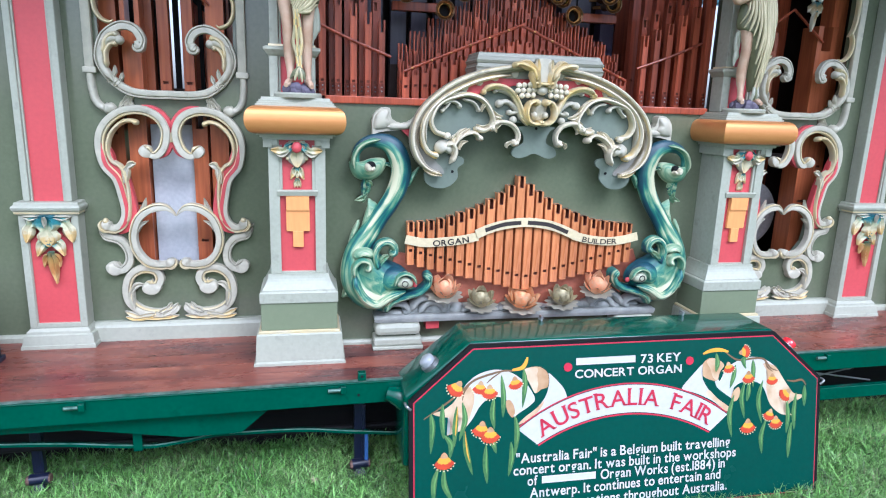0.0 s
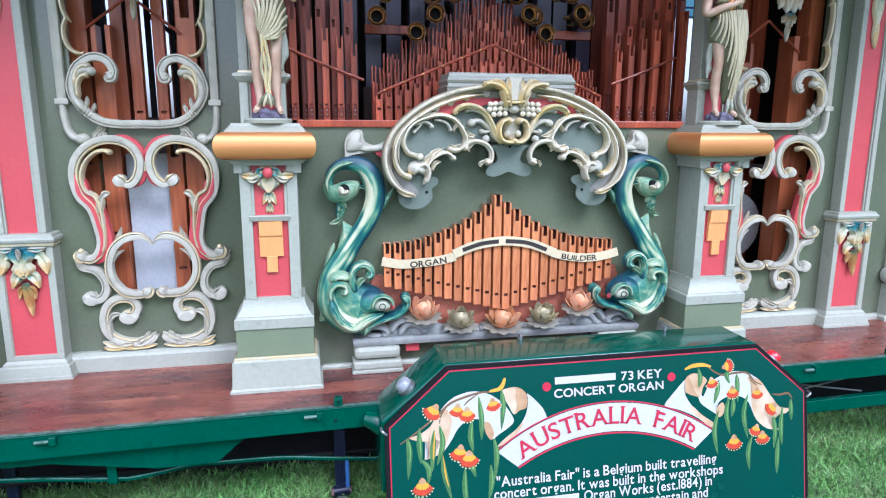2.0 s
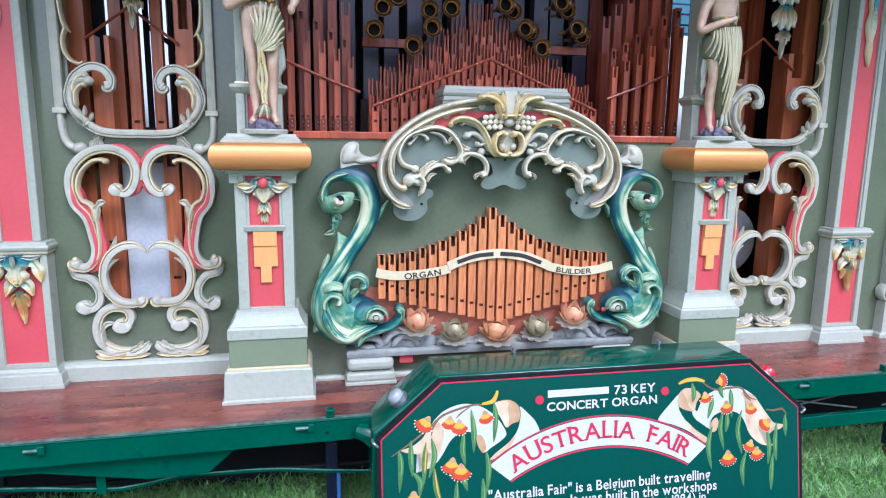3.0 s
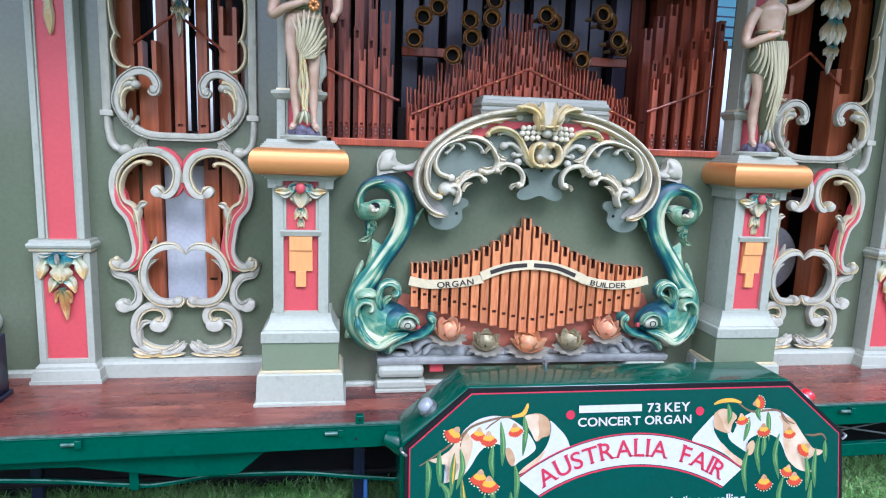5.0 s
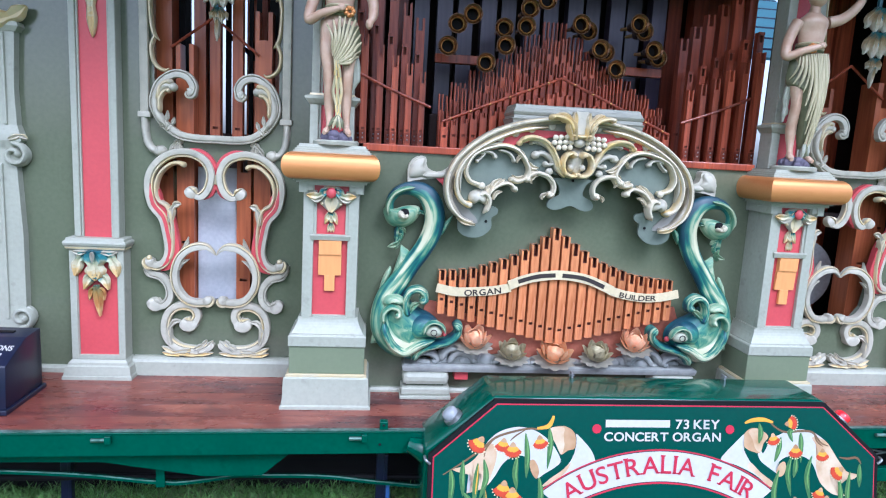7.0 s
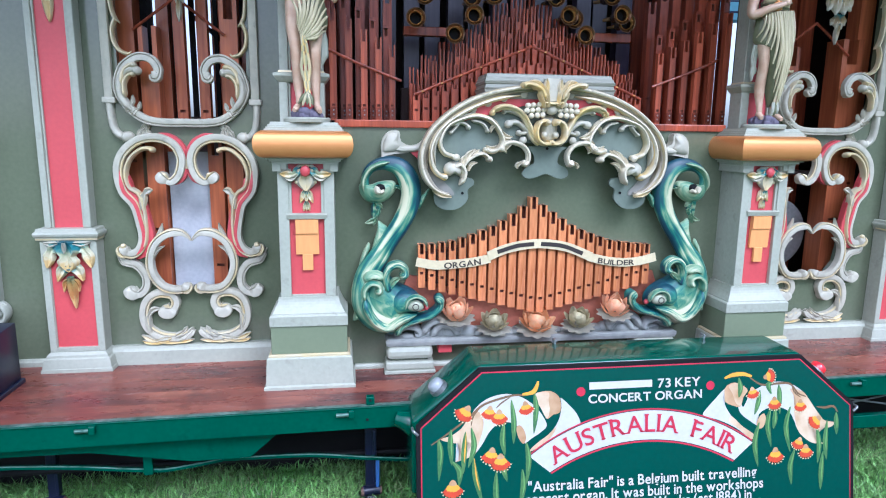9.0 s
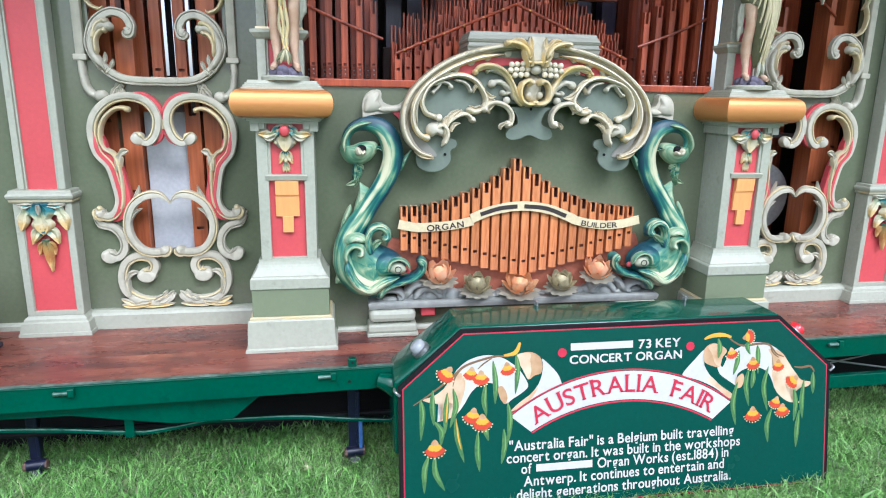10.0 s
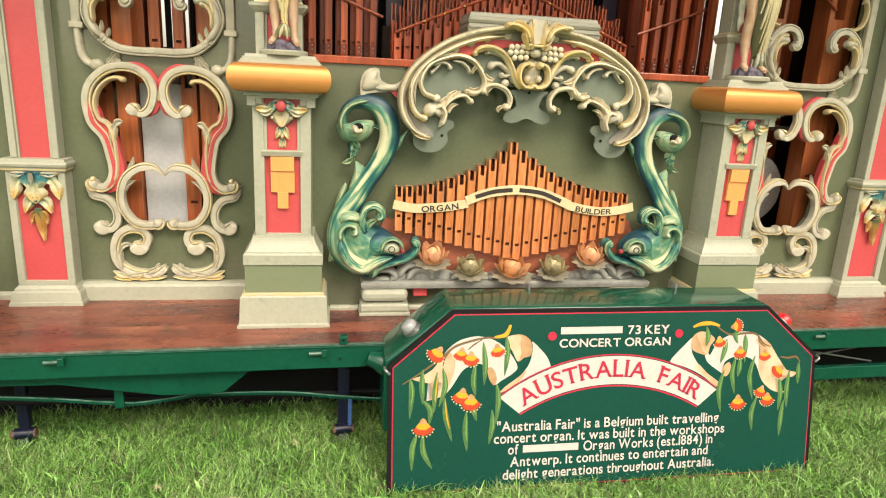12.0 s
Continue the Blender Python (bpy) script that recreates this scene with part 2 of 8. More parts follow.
def mesh_of(name, bm, mats, smooth=False):
    bmesh.ops.recalc_face_normals(bm, faces=bm.faces)
    me = bpy.data.meshes.new(name)
    bm.to_mesh(me)
    bm.free()
    for m in mats if isinstance(mats, (list, tuple)) else [mats]:
        me.materials.append(m)
    if smooth:
        me.polygons.foreach_set("use_smooth", [True] * len(me.polygons))
        me.set_sharp_from_angle(angle=radians(42))
    return me


def part(name, bm, mats, parent, label="", smooth=False):
    """Links a bmesh given in world metres as one mesh under a thing or a part."""
    bmesh.ops.translate(bm, verts=bm.verts, vec=-OFF[parent])
    ob = new(name, mesh_of(name, bm, mats, smooth))
    ob.parent = parent
    OFF[ob] = OFF[parent]
    return tagged(ob, label)


def whole(name, bm, mats, label, category, loc=(0, 0, 0), group="", kind="", smooth=False):
    """A thing that is one mesh."""
    bmesh.ops.translate(bm, verts=bm.verts, vec=-Vector(loc))
    ob = new(name, mesh_of(name, bm, mats, smooth))
    ob.location = loc
    OFF[ob] = Vector(loc)
    return tagged(ob, label, category, group, kind)


def box(bm, x0, x1, y0, y1, z0, z1, bevel=0.0, mat=0):
    g = bmesh.ops.create_cube(bm, size=1.0, matrix=Matrix.Translation(((x0 + x1) / 2, (y0 + y1) / 2, (z0 + z1) / 2)) @ Matrix.Diagonal((x1 - x0, y1 - y0, z1 - z0, 1)))
    fs = {f for v in g["verts"] for f in v.link_faces}
    for f in fs:
        f.material_index = mat
    if bevel:
        es = {e for v in g["verts"] for e in v.link_edges}
        r = bmesh.ops.bevel(bm, geom=list(es), offset=bevel, segments=2, profile=0.5, affect="EDGES")
        for f in r["faces"]:
            f.material_index = mat
    return bm


def bx(*a, **k):
    return box(bmesh.new(), *a, **k)


def stack(bm, cx, yb, levels, mats=None):
    """A moulded block: rectangular rings of half width and front, one above the other, closed at top and bottom."""
    rings = []
    for z, hw, yf in levels:
        rings.append([bm.verts.new(p) for p in ((cx - hw, yf, z), (cx + hw, yf, z), (cx + hw, yb, z), (cx - hw, yb, z))])
    for n, (a, b) in enumerate(zip(rings, rings[1:])):
        for i in range(4):
            f = bm.faces.new((a[i], a[(i + 1) % 4], b[(i + 1) % 4], b[i]))
            f.material_index = mats[n] if mats else 0
    bm.faces.new(rings[0])
    bm.faces.new(rings[-1])
    return bm


def plate(bm, pts, y0, y1, mat=0):
    """A flat outline in the plane of the front, with thickness from y0 (front) to y1 (back)."""
    vs = [bm.verts.new((x, y0, z)) for x, z in pts]
    f = bm.faces.new(vs)
    f.material_index = mat
    r = bmesh.ops.extrude_face_region(bm, geom=[f])
    nv = [g for g in r["geom"] if isinstance(g, bmesh.types.BMVert)]
    bmesh.ops.translate(bm, verts=nv, vec=(0, y1 - y0, 0))
    for g in bm.faces:
        if any(v in nv for v in g.verts):
            g.material_index = mat
    return bm


def curve(pts, n=8, closed=False):
    """A smooth line through a few guide points."""
    P = [Vector(p) for p in pts]
    out = []
    m = len(P)
    for i in range(m if closed else m - 1):
        if closed:
            a, b, c, d = (P[(i + k) % m] for k in (-1, 0, 1, 2))
        else:
            a, b, c, d = P[max(i - 1, 0)], P[i], P[i + 1], P[min(i + 2, m - 1)]
        for k in range(n):
            t = k / n
            out.append(0.5 * (2 * b + (c - a) * t + (2 * a - 5 * b + 4 * c - d) * t * t + (3 * b - a - 3 * c + d) * t ** 3))
    if not closed:
        out.append(P[-1])
    return out


SCROLL = ((-1, 0), (-1, 0.78), (-0.88, 0.95), (-0.2, 1.0), (0.32, 0.9), (0.46, 0.64), (0.62, 0.92), (0.9, 0.88), (1, 0.65), (1, 0))
TWO_TONE = (0, 0, 0, 0, 0, 1, 1, 1, 0)
ROUND = ((-1, 0), (-0.92, 0.5), (-0.65, 0.85), (-0.25, 1), (0.25, 1), (0.65, 0.85), (0.92, 0.5), (1, 0))
FLAT = ((-1, 0), (-1, 0.9), (-0.9, 1), (0.9, 1), (1, 0.9), (1, 0))


def sweep(bm, pts, half, deep, y0, prof=SCROLL, tones=TWO_TONE, flip=1, n=9, ends=(0.5, 0.7), side=0.0, heads=(0, 0)):
    """A carved rail along a smooth line of the front: half width (tapered to both ends), relief, ground plane y0.
    heads: how many half widths the rounded scroll head at the start and the end measures; 0: none."""
    uv = bm.loops.layers.uv.get("coat") or bm.loops.layers.uv.new("coat")
    line = curve(pts, n)
    acc = [0.0]
    for a, b in zip(line, line[1:]):
        acc.append(acc[-1] + (b - a).length)
    ring = []
    for i, p in enumerate(line):
        a, b = line[max(i - 1, 0)], line[min(i + 1, len(line) - 1)]
        d = (b - a).normalized()
        nrm = Vector((-d.y, d.x)) * flip
        t = acc[i] / acc[-1]
        k = min(1.0, ends[0] + t * 6) * min(1.0, ends[1] + (1 - t) * 6)
        w = half * k
        for h, far in ((heads[0], acc[i]), (heads[1], acc[-1] - acc[i])):
            r = h * half
            if h and far < 2 * r:
                c = math.sqrt(max(0.0, r * r - (r - far) ** 2))
                w = max(c, 0.15 * half) if far < r else max(c, w)
        hh = deep * min(1.25, 0.45 + 0.55 * w / half)
        ring.append([bm.verts.new((p.x + nrm.x * (s * w + side), y0 - h * hh, p.y + nrm.y * (s * w + side))) for s, h in prof])
    for i, (a, b) in enumerate(zip(ring, ring[1:])):
        for j in range(len(prof) - 1):
            f = bm.faces.new((a[j], a[j + 1], b[j + 1], b[j]))
            f.material_index = tones[j] if tones else 0
            for lp, (ii, jj) in zip(f.loops, ((i, j), (i, j + 1), (i + 1, j + 1), (i + 1, j))):
                lp[uv].uv = (ii / len(ring), jj / (len(prof) - 1))
    for r in (ring[0], ring[-1]):
        bm.faces.new(r)
    return bm


def blob(bm, c, r, mat=0, seg=12):
    """A rounded knob of three radii."""
    g = bmesh.ops.create_uvsphere(bm, u_segments=seg, v_segments=max(6, seg * 2 // 3), radius=1.0, matrix=Matrix.Translation(c) @ Matrix.Diagonal((*r, 1)))
    for v in g["verts"]:
        for f in v.link_faces:
            f.material_index = mat
    return bm


def leaf(bm, pts, half, deep, y0, lobes=3, mat=0, edge=0, rise=0.0):
    """A carved leaf with a hollow midrib and a lobed outline, lying along a smooth line."""
    uv = bm.loops.layers.uv.get("coat") or bm.loops.layers.uv.new("coat")
    line = curve(pts, max(4, 18 // max(1, len(pts) - 1)))
    prof = ((-1, 0), (-0.97, 0.35), (-0.6, 0.95), (-0.12, 0.55), (0.0, 0.4), (0.12, 0.55), (0.6, 0.95), (0.97, 0.35), (1, 0))
    ring = []
    m = len(line) - 1
    for i, p in enumerate(line):
        a, b = line[max(i - 1, 0)], line[min(i + 1, m)]
        d = (b - a).normalized()
        nrm = Vector((-d.y, d.x))
        t = i / m
        w = half * max(0.03, math.sin(math.pi * (0.12 + 0.88 * t)) ** 0.7) * (1 - 0.42 * abs(math.cos(math.pi * lobes * t)) ** 4 * (0.1 < t < 0.93))
        lift = rise * math.sin(math.pi * min(1.0, t * 1.1))
        ring.append([bm.verts.new((p.x + nrm.x * s * w, y0 - lift - h * deep * (1 - 0.6 * t), p.y + nrm.y * s * w)) for s, h in prof])
    for i, (a, b) in enumerate(zip(ring, ring[1:])):
        for j in range(len(prof) - 1):
            f = bm.faces.new((a[j], a[j + 1], b[j + 1], b[j]))
            f.material_index = edge if j in (0, 1, 6, 7) else mat
            for lp, k in zip(f.loops, (i, i, i + 1, i + 1)):
                lp[uv].uv = (k / m, j / 8)
    bm.faces.new(ring[0])
    bm.faces.new(ring[-1])
    return bm


def dome(bm, pts, deep, y0, mat=0, n=5, soft=0.5):
    """A swelling carved form over a closed smooth outline, rounded to its edge."""
    uv = bm.loops.layers.uv.get("coat") or bm.loops.layers.uv.new("coat")
    line = curve(pts, n, True)
    c = sum(line, Vector((0, 0))) / len(line)
    rings = []
    for k in (1.0, 0.97, 0.88, 0.72, 0.5, 0.25):
        h = deep * (1 - k * k) ** soft
        rings.append([bm.verts.new((c.x + (p.x - c.x) * k, y0 - h, c.y + (p.y - c.y) * k)) for p in line])
    top = bm.verts.new((c.x, y0 - deep, c.y))
    m = len(line)
    for i, (a, b) in enumerate(zip(rings, rings[1:])):
        for j in range(m):
            f = bm.faces.new((a[j], a[(j + 1) % m], b[(j + 1) % m], b[j]))
            f.material_index = mat
            for lp, (ii, jj) in zip(f.loops, ((i, j), (i, j + 1), (i + 1, j + 1), (i + 1, j))):
                lp[uv].uv = (jj / m, 0.08 * ii)
    for j in range(m):
        f = bm.faces.new((rings[-1][j], rings[-1][(j + 1) % m], top))
        f.material_index = mat
        for lp, jj in zip(f.loops, (j, j + 1, j + 0.5)):
            lp[uv].uv = (jj / m, 0.4 if lp.vert is not top else 0.48)
    f = bm.faces.new(rings[0])
    f.material_index = mat
    return bm


def body(bm, pts, radii, y, sides=16, n=7, flat=0.75):
    """A thick swelling body along a line of the front, with its length and girth kept as coat coordinates."""
    uv = bm.loops.layers.uv.new("coat")
    line = curve([(p[0], p[1], r) for p, r in zip(pts, radii)], n)
    rings = []
    for i, p in enumerate(line):
        a, c = line[max(i - 1, 0)], line[min(i + 1, len(line) - 1)]
        d = Vector((c.x - a.x, c.y - a.y)).normalized()
        nr = Vector((-d.y, d.x))
        r = max(0.004, p.z)
        rings.append([bm.verts.new((p.x + nr.x * r * math.cos(2 * math.pi * j / sides), y - flat * r * math.sin(2 * math.pi * j / sides) * (1 + 0.10 * math.cos(6 * math.pi * j / sides)), p.y + nr.y * r * math.cos(2 * math.pi * j / sides))) for j in range(sides)])
    for i, (a, b) in enumerate(zip(rings, rings[1:])):
        for j in range(sides):
            f = bm.faces.new((a[j], a[(j + 1) % sides], b[(j + 1) % sides], b[j]))
            for lp, (ii, jj) in zip(f.loops, ((i, j), (i, j + 1), (i + 1, j + 1), (i + 1, j))):
                lp[uv].uv = (ii / len(rings), jj / sides)
    bm.faces.new(rings[0]), bm.faces.new(rings[-1])
    return bm


def tube(bm, pts, radii, sides=8, n=6, mat=0, squash=1.0):
    """A round limb through guide points in space, with a radius at each."""
    P = [Vector(p) for p in pts]
    line, rad = [], []
    m = len(P)
    for i in range(m - 1):
        a, b, c, d = P[max(i - 1, 0)], P[i], P[i + 1], P[min(i + 2, m - 1)]
        for k in range(n):
            t = k / n
            line.append(0.5 * (2 * b + (c - a) * t + (2 * a - 5 * b + 4 * c - d) * t * t + (3 * b - a - 3 * c + d) * t ** 3))
            rad.append(radii[i] + (radii[i + 1] - radii[i]) * (3 * t * t - 2 * t ** 3))
    line.append(P[-1])
    rad.append(radii[-1])
    rings = []
    ref = Vector((0, 1, 0))
    for i, p in enumerate(line):
        d = (line[min(i + 1, len(line) - 1)] - line[max(i - 1, 0)]).normalized()
        s = d.cross(ref)
        s = s.normalized() if s.length > 1e-4 else Vector((1, 0, 0))
        u = s.cross(d).normalized()
        rings.append([bm.verts.new(p + s * math.cos(2 * math.pi * j / sides) * rad[i] + u * math.sin(2 * math.pi * j / sides) * rad[i] * squash) for j in range(sides)])
    for a, b in zip(rings, rings[1:]):
        for j in range(sides):
            f = bm.faces.new((a[j], a[(j + 1) % sides], b[(j + 1) % sides], b[j]))
            f.material_index = mat
    for r in (rings[0], rings[-1]):
        f = bm.faces.new(r)
        f.material_index = mat
    return bm


def lathe(bm, prof, axis_at, sides=20, mat=0, along="y", shut=True):
    """Turns a profile of (radius, distance) round an axis through axis_at."""
    c = Vector(axis_at)
    rings = []
    for r, h in prof:
        ring = []
        for j in range(sides):
            a = 2 * math.pi * j / sides
            q = (r * math.cos(a), h, r * math.sin(a)) if along == "y" else (r * math.cos(a), r * math.sin(a), h)
            ring.append(bm.verts.new(c + Vector(q)))
        rings.append(ring)
    for a, b in zip(rings, rings[1:]):
        for j in range(sides):
            f = bm.faces.new((a[j], a[(j + 1) % sides], b[(j + 1) % sides], b[j]))
            f.material_index = mat
    for r in (rings[0], rings[-1]) if shut else ():
        f = bm.faces.new(r)
        f.material_index = mat
    return bm


def holed(bm, outer, holes, y0, y1, mat=0):
    """A wall slab in the plane of the front with openings through it."""
    loops = []
    for pts in (outer, *holes):
        vs = [bm.verts.new((x, y0, z)) for x, z in pts]
        loops.append([bm.edges.new((vs[i], vs[(i + 1) % len(vs)])) for i in range(len(vs))])
    r = bmesh.ops.triangle_fill(bm, edges=[e for l in loops for e in l], use_beauty=True, normal=(0, -1, 0))
    fs = [g for g in r["geom"] if isinstance(g, bmesh.types.BMFace)]
    ex = bmesh.ops.extrude_face_region(bm, geom=fs)
    nv = [g for g in ex["geom"] if isinstance(g, bmesh.types.BMVert)]
    bmesh.ops.translate(bm, verts=nv, vec=(0, y1 - y0, 0))
    return bm


U = 1.0          # middle of the organ's front
DECKZ = 0.495      # top of the trailer deck
PANEL = 1.485     # from the middle to the middle of a pierced panel
WY = 3.035         # face of the outer walls
TURN = Matrix.Translation((0.4, 2.44, 0)) @ Matrix.Rotation(radians(1.4), 4, "Z") @ Matrix.Translation((-0.4, -2.44, 0))


def turned(bm):
    """The trailer stands at a slight angle to the organ's front."""
    bmesh.ops.transform(bm, matrix=TURN, verts=bm.verts)
    return bm

# ---- ground ----
g = bmesh.new()
bmesh.ops.create_grid(g, x_segments=60, y_segments=60, size=400, matrix=Matrix.Translation((0, 0, 0)))
whole("ground", g, SOIL, "mown green lawn with soil between the blades", "ground", kind="structure")

# ---- organ front: walls with openings ----
WALL_TOP = 2.75


def panel_holes(cx):
    low = [(-0.005, 1.40), (-0.018, 1.42), (-0.052, 1.463), (-0.118, 1.489), (-0.194, 1.476), (-0.256, 1.424), (-0.278, 1.354), (-0.262, 1.28), (-0.215, 1.2), (-0.195, 1.12), (-0.185, 1.03), (-0.178, 0.965), (-0.168, 0.9), (-0.125, 0.842), (-0.06, 0.832), (-0.005, 0.845)]
    up = [(-0.262, 2.45), (-0.262, 1.80), (-0.258, 1.69), (-0.226, 1.618), (-0.161, 1.566), (-0.089, 1.552)]
    full = lambda h: [(cx + 0.98 * x, z - 0.007) for x, z in h] + [(cx - 0.98 * x, z - 0.007) for x, z in reversed(h)]
    return full(low), full(up)


def outer_wall(name, cx, x0, x1):
    if cx < U:
        edge = [(x0, DECKZ), (x1, DECKZ), (x1, 1.53), (x1 - 0.05, 1.53), (x1 - 0.05, WALL_TOP), (x0, WALL_TOP)]
    else:
        edge = [(x0, DECKZ), (x1, DECKZ), (x1, WALL_TOP), (x0 + 0.05, WALL_TOP), (x0 + 0.05, 1.53), (x0, 1.53)]
    b = holed(bmesh.new(), edge, panel_holes(cx), WY, WY + 0.03)
    return whole(name, b, GREEN, "green painted timber front pierced by two shaped openings", "wall", kind="structure")


outer_wall("wall_left", U - PANEL, U - 1.86, U - 0.96)
outer_wall("wall_right", U + PANEL, U + 0.96, U + 1.86)
whole("wall_far_left", bx(U - 3.1, U - 1.86, WY, WY + 0.03, DECKZ, WALL_TOP), GREEN, "plain green painted timber wing of the organ front", "wall", kind="structure")
whole("wall_far_right", bx(U + 1.86, U + 3.1, WY, WY + 0.03, DECKZ, WALL_TOP), GREEN, "plain green painted timber wing of the organ front", "wall", kind="structure")
whole("wall_centre", bx(U - 0.96, U + 0.96, 2.85, 2.88, DECKZ, 1.535), GREEN, "green painted timber panel behind the carved arch", "wall", kind="structure")
for s in (-1, 1):
    whole("wall_return", bx(U + s * 0.972 - 0.012, U + s * 0.972 + 0.012, 2.88, WY, DECKZ, 1.535), GREEN, "narrow green return beside the centre panel", "wall", kind="structure")
whole("trim", bx(U - 0.86, U + 0.86, 2.836, 3.62, 1.535, 1.565, 0.004), PIPEMID, "red-brown timber ledge that carries the pipes", "trim", kind="structure")

whole("wall_header", bx(U - 0.86, U + 0.86, 2.89, 2.99, 2.42, WALL_TOP), GREEN, "green painted timber header above the pipes", "wall", kind="structure")

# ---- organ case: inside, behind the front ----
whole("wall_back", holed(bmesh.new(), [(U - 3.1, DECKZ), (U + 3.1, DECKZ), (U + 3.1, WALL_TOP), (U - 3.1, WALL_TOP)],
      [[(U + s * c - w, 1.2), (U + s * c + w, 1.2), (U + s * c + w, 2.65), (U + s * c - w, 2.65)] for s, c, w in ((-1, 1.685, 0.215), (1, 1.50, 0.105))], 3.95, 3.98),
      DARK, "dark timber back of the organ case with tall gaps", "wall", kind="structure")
# the overhang is out of view, added to darken the top of the front
whole("ceiling", bx(U - 3.1, U + 3.1, 2.03, 3.98, WALL_TOP, WALL_TOP + 0.03), DARK, "dark timber roof of the organ case, its unseen overhang added to shade the front", "ceiling", kind="structure")
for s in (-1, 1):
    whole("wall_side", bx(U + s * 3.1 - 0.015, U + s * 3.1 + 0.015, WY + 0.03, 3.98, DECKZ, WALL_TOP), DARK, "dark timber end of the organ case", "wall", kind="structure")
for s in (-1, 1):
    b = bmesh.new()
    stack(b, U + s * 1.345, WY, [(DECKZ, 0.495, 2.99), (0.556, 0.495, 2.99), (0.567, 0.495, 2.997), (0.576, 0.495, 3.01)])
    whole("baseboard", b, PALE, "pale grey-green skirting along the foot of the organ front", "skirting", kind="structure")
    whole("baseboard", stack(bmesh.new(), U + s * 2.6, WY, [(DECKZ, 0.48, 3.01), (0.515, 0.48, 3.01), (0.525, 0.48, 3.022)]), PALE, "low pale skirting at the foot of the wing", "skirting", kind="structure")
whole("baseboard", stack(bmesh.new(), U, 2.85, [(DECKZ, 0.79, 2.828), (0.505, 0.79, 2.828), (0.515, 0.79, 2.836)]), PALE, "low pale skirting below the centre panel", "skirting", kind="structure")


# ---- front pilasters ----
def pilaster(cx):
    t = thing("pilaster", (cx, 2.75, DECKZ), "pale painted pedestal with red panels under a gold cushion capital", "pilaster", "pedestals carrying statues")
    yb = 2.976
    part("plinth", stack(bmesh.new(), cx, yb, [(DECKZ, 0.187, 2.715), (0.506, 0.187, 2.715), (0.512, 0.179, 2.722), (0.62, 0.174, 2.727), (0.626, 0.17, 2.73)]), PALE, t)
    part("gilt_line", stack(bmesh.new(), cx, yb, [(0.626, 0.166, 2.732), (0.633, 0.166, 2.732), (0.637, 0.16, 2.738)]), GILT, t)
    part("die", bx(cx - 0.155, cx + 0.155, 2.742, yb, 0.637, 0.751, 0.003), GREENLIT, t, "green painted block in a lighter, lit copy of the wall colour")
    part("band", stack(bmesh.new(), cx, yb, [(0.751, 0.156, 2.738), (0.753, 0.158, 2.735), (0.792, 0.158, 2.735), (0.797, 0.154, 2.738), (0.8, 0.148, 2.742)]), PALE, t)
    lev = [(0.8, 0.148, 2.742)]
    for i in range(7):
        a = i / 6
        lev.append((0.803 + 0.063 * a, 0.148 - 0.026 * math.sin(a * math.pi / 2), 2.742 + 0.026 * math.sin(a * math.pi / 2)))
    part("base_moulding", stack(bmesh.new(), cx, yb, lev), PALE, t)
    part("core", bx(cx - 0.108, cx + 0.108, 2.785, yb, 0.866, 1.393), RED, t, "coral red sunk panel")
    for s in (-1, 1):
        part("stile", bx(cx + s * 0.09 - 0.021, cx + s * 0.09 + 0.021, 2.768, yb - 0.004, 0.866, 1.393, 0.002), PALE, t)
        part("inner_stile", bx(cx + s * 0.064 - 0.006, cx + s * 0.064 + 0.006, 2.774, 2.79, 1.2, 1.372, 0.001), PALE, t)
    part("rail", stack(bmesh.new(), cx, 2.79, [(1.178, 0.078, 2.764), (1.196, 0.08, 2.758), (1.2, 0.08, 2.762)]), PALE, t)
    part("bottom_rail", bx(cx - 0.069, cx + 0.069, 2.772, 2.79, 0.866, 0.873, 0.001), PALE, t)
    # hanging plaques
    part("plaque", stack(bmesh.new(), cx, 2.784, [(1.037, 0.046, 2.772), (1.12, 0.046, 2.768), (1.121, 0.045, 2.762), (1.176, 0.045, 2.760)]), PEG, t, "orange timber plaque")
    part("plaque_tail", bx(cx - 0.021, cx + 0.021, 2.77, 2.784, 0.973, 1.037, 0.001), PEG, t, "orange timber tail of the plaque")
    # entablature below the cushion
    part("bed_moulding", stack(bmesh.new(), cx, yb, [(1.393, 0.129, 2.752), (1.401, 0.129, 2.752), (1.402, 0.139, 2.742), (1.410, 0.139, 2.742), (1.411, 0.150, 2.731), (1.419, 0.150, 2.731)]), PALE, t)
    for s in (-1, 1):
        part("bracket", bx(*sorted((cx + s * 0.096, cx + s * 0.128)), 2.753, yb, 1.364, 1.393, 0.001), PALE, t)
        part("bracket_step", bx(*sorted((cx + s * 0.074, cx + s * 0.096)), 2.757, 2.79, 1.372, 1.393, 0.001), PALE, t)
    lev = []
    for i in range(15):
        a = math.pi * (i / 14 - 0.5)
        e = max(0.0, math.cos(a)) ** 0.8
        lev.append((1.467 + 0.051 * math.sin(a), 0.148 + 0.042 * e, 2.722 - 0.042 * e))
    part("cushion", stack(bmesh.new(), cx, yb, lev), CUSHION, t, "burnished gold rounded cushion", smooth=True)
    part("top_steps", stack(bmesh.new(), cx, yb + 0.03, [(1.516, 0.152, 2.733), (1.524, 0.152, 2.733), (1.5245, 0.146, 2.739), (1.532, 0.146, 2.739), (1.5325, 0.139, 2.746), (1.540, 0.139, 2.746), (1.5405, 0.132, 2.752), (1.55, 0.130, 2.754)]), PALE, t)
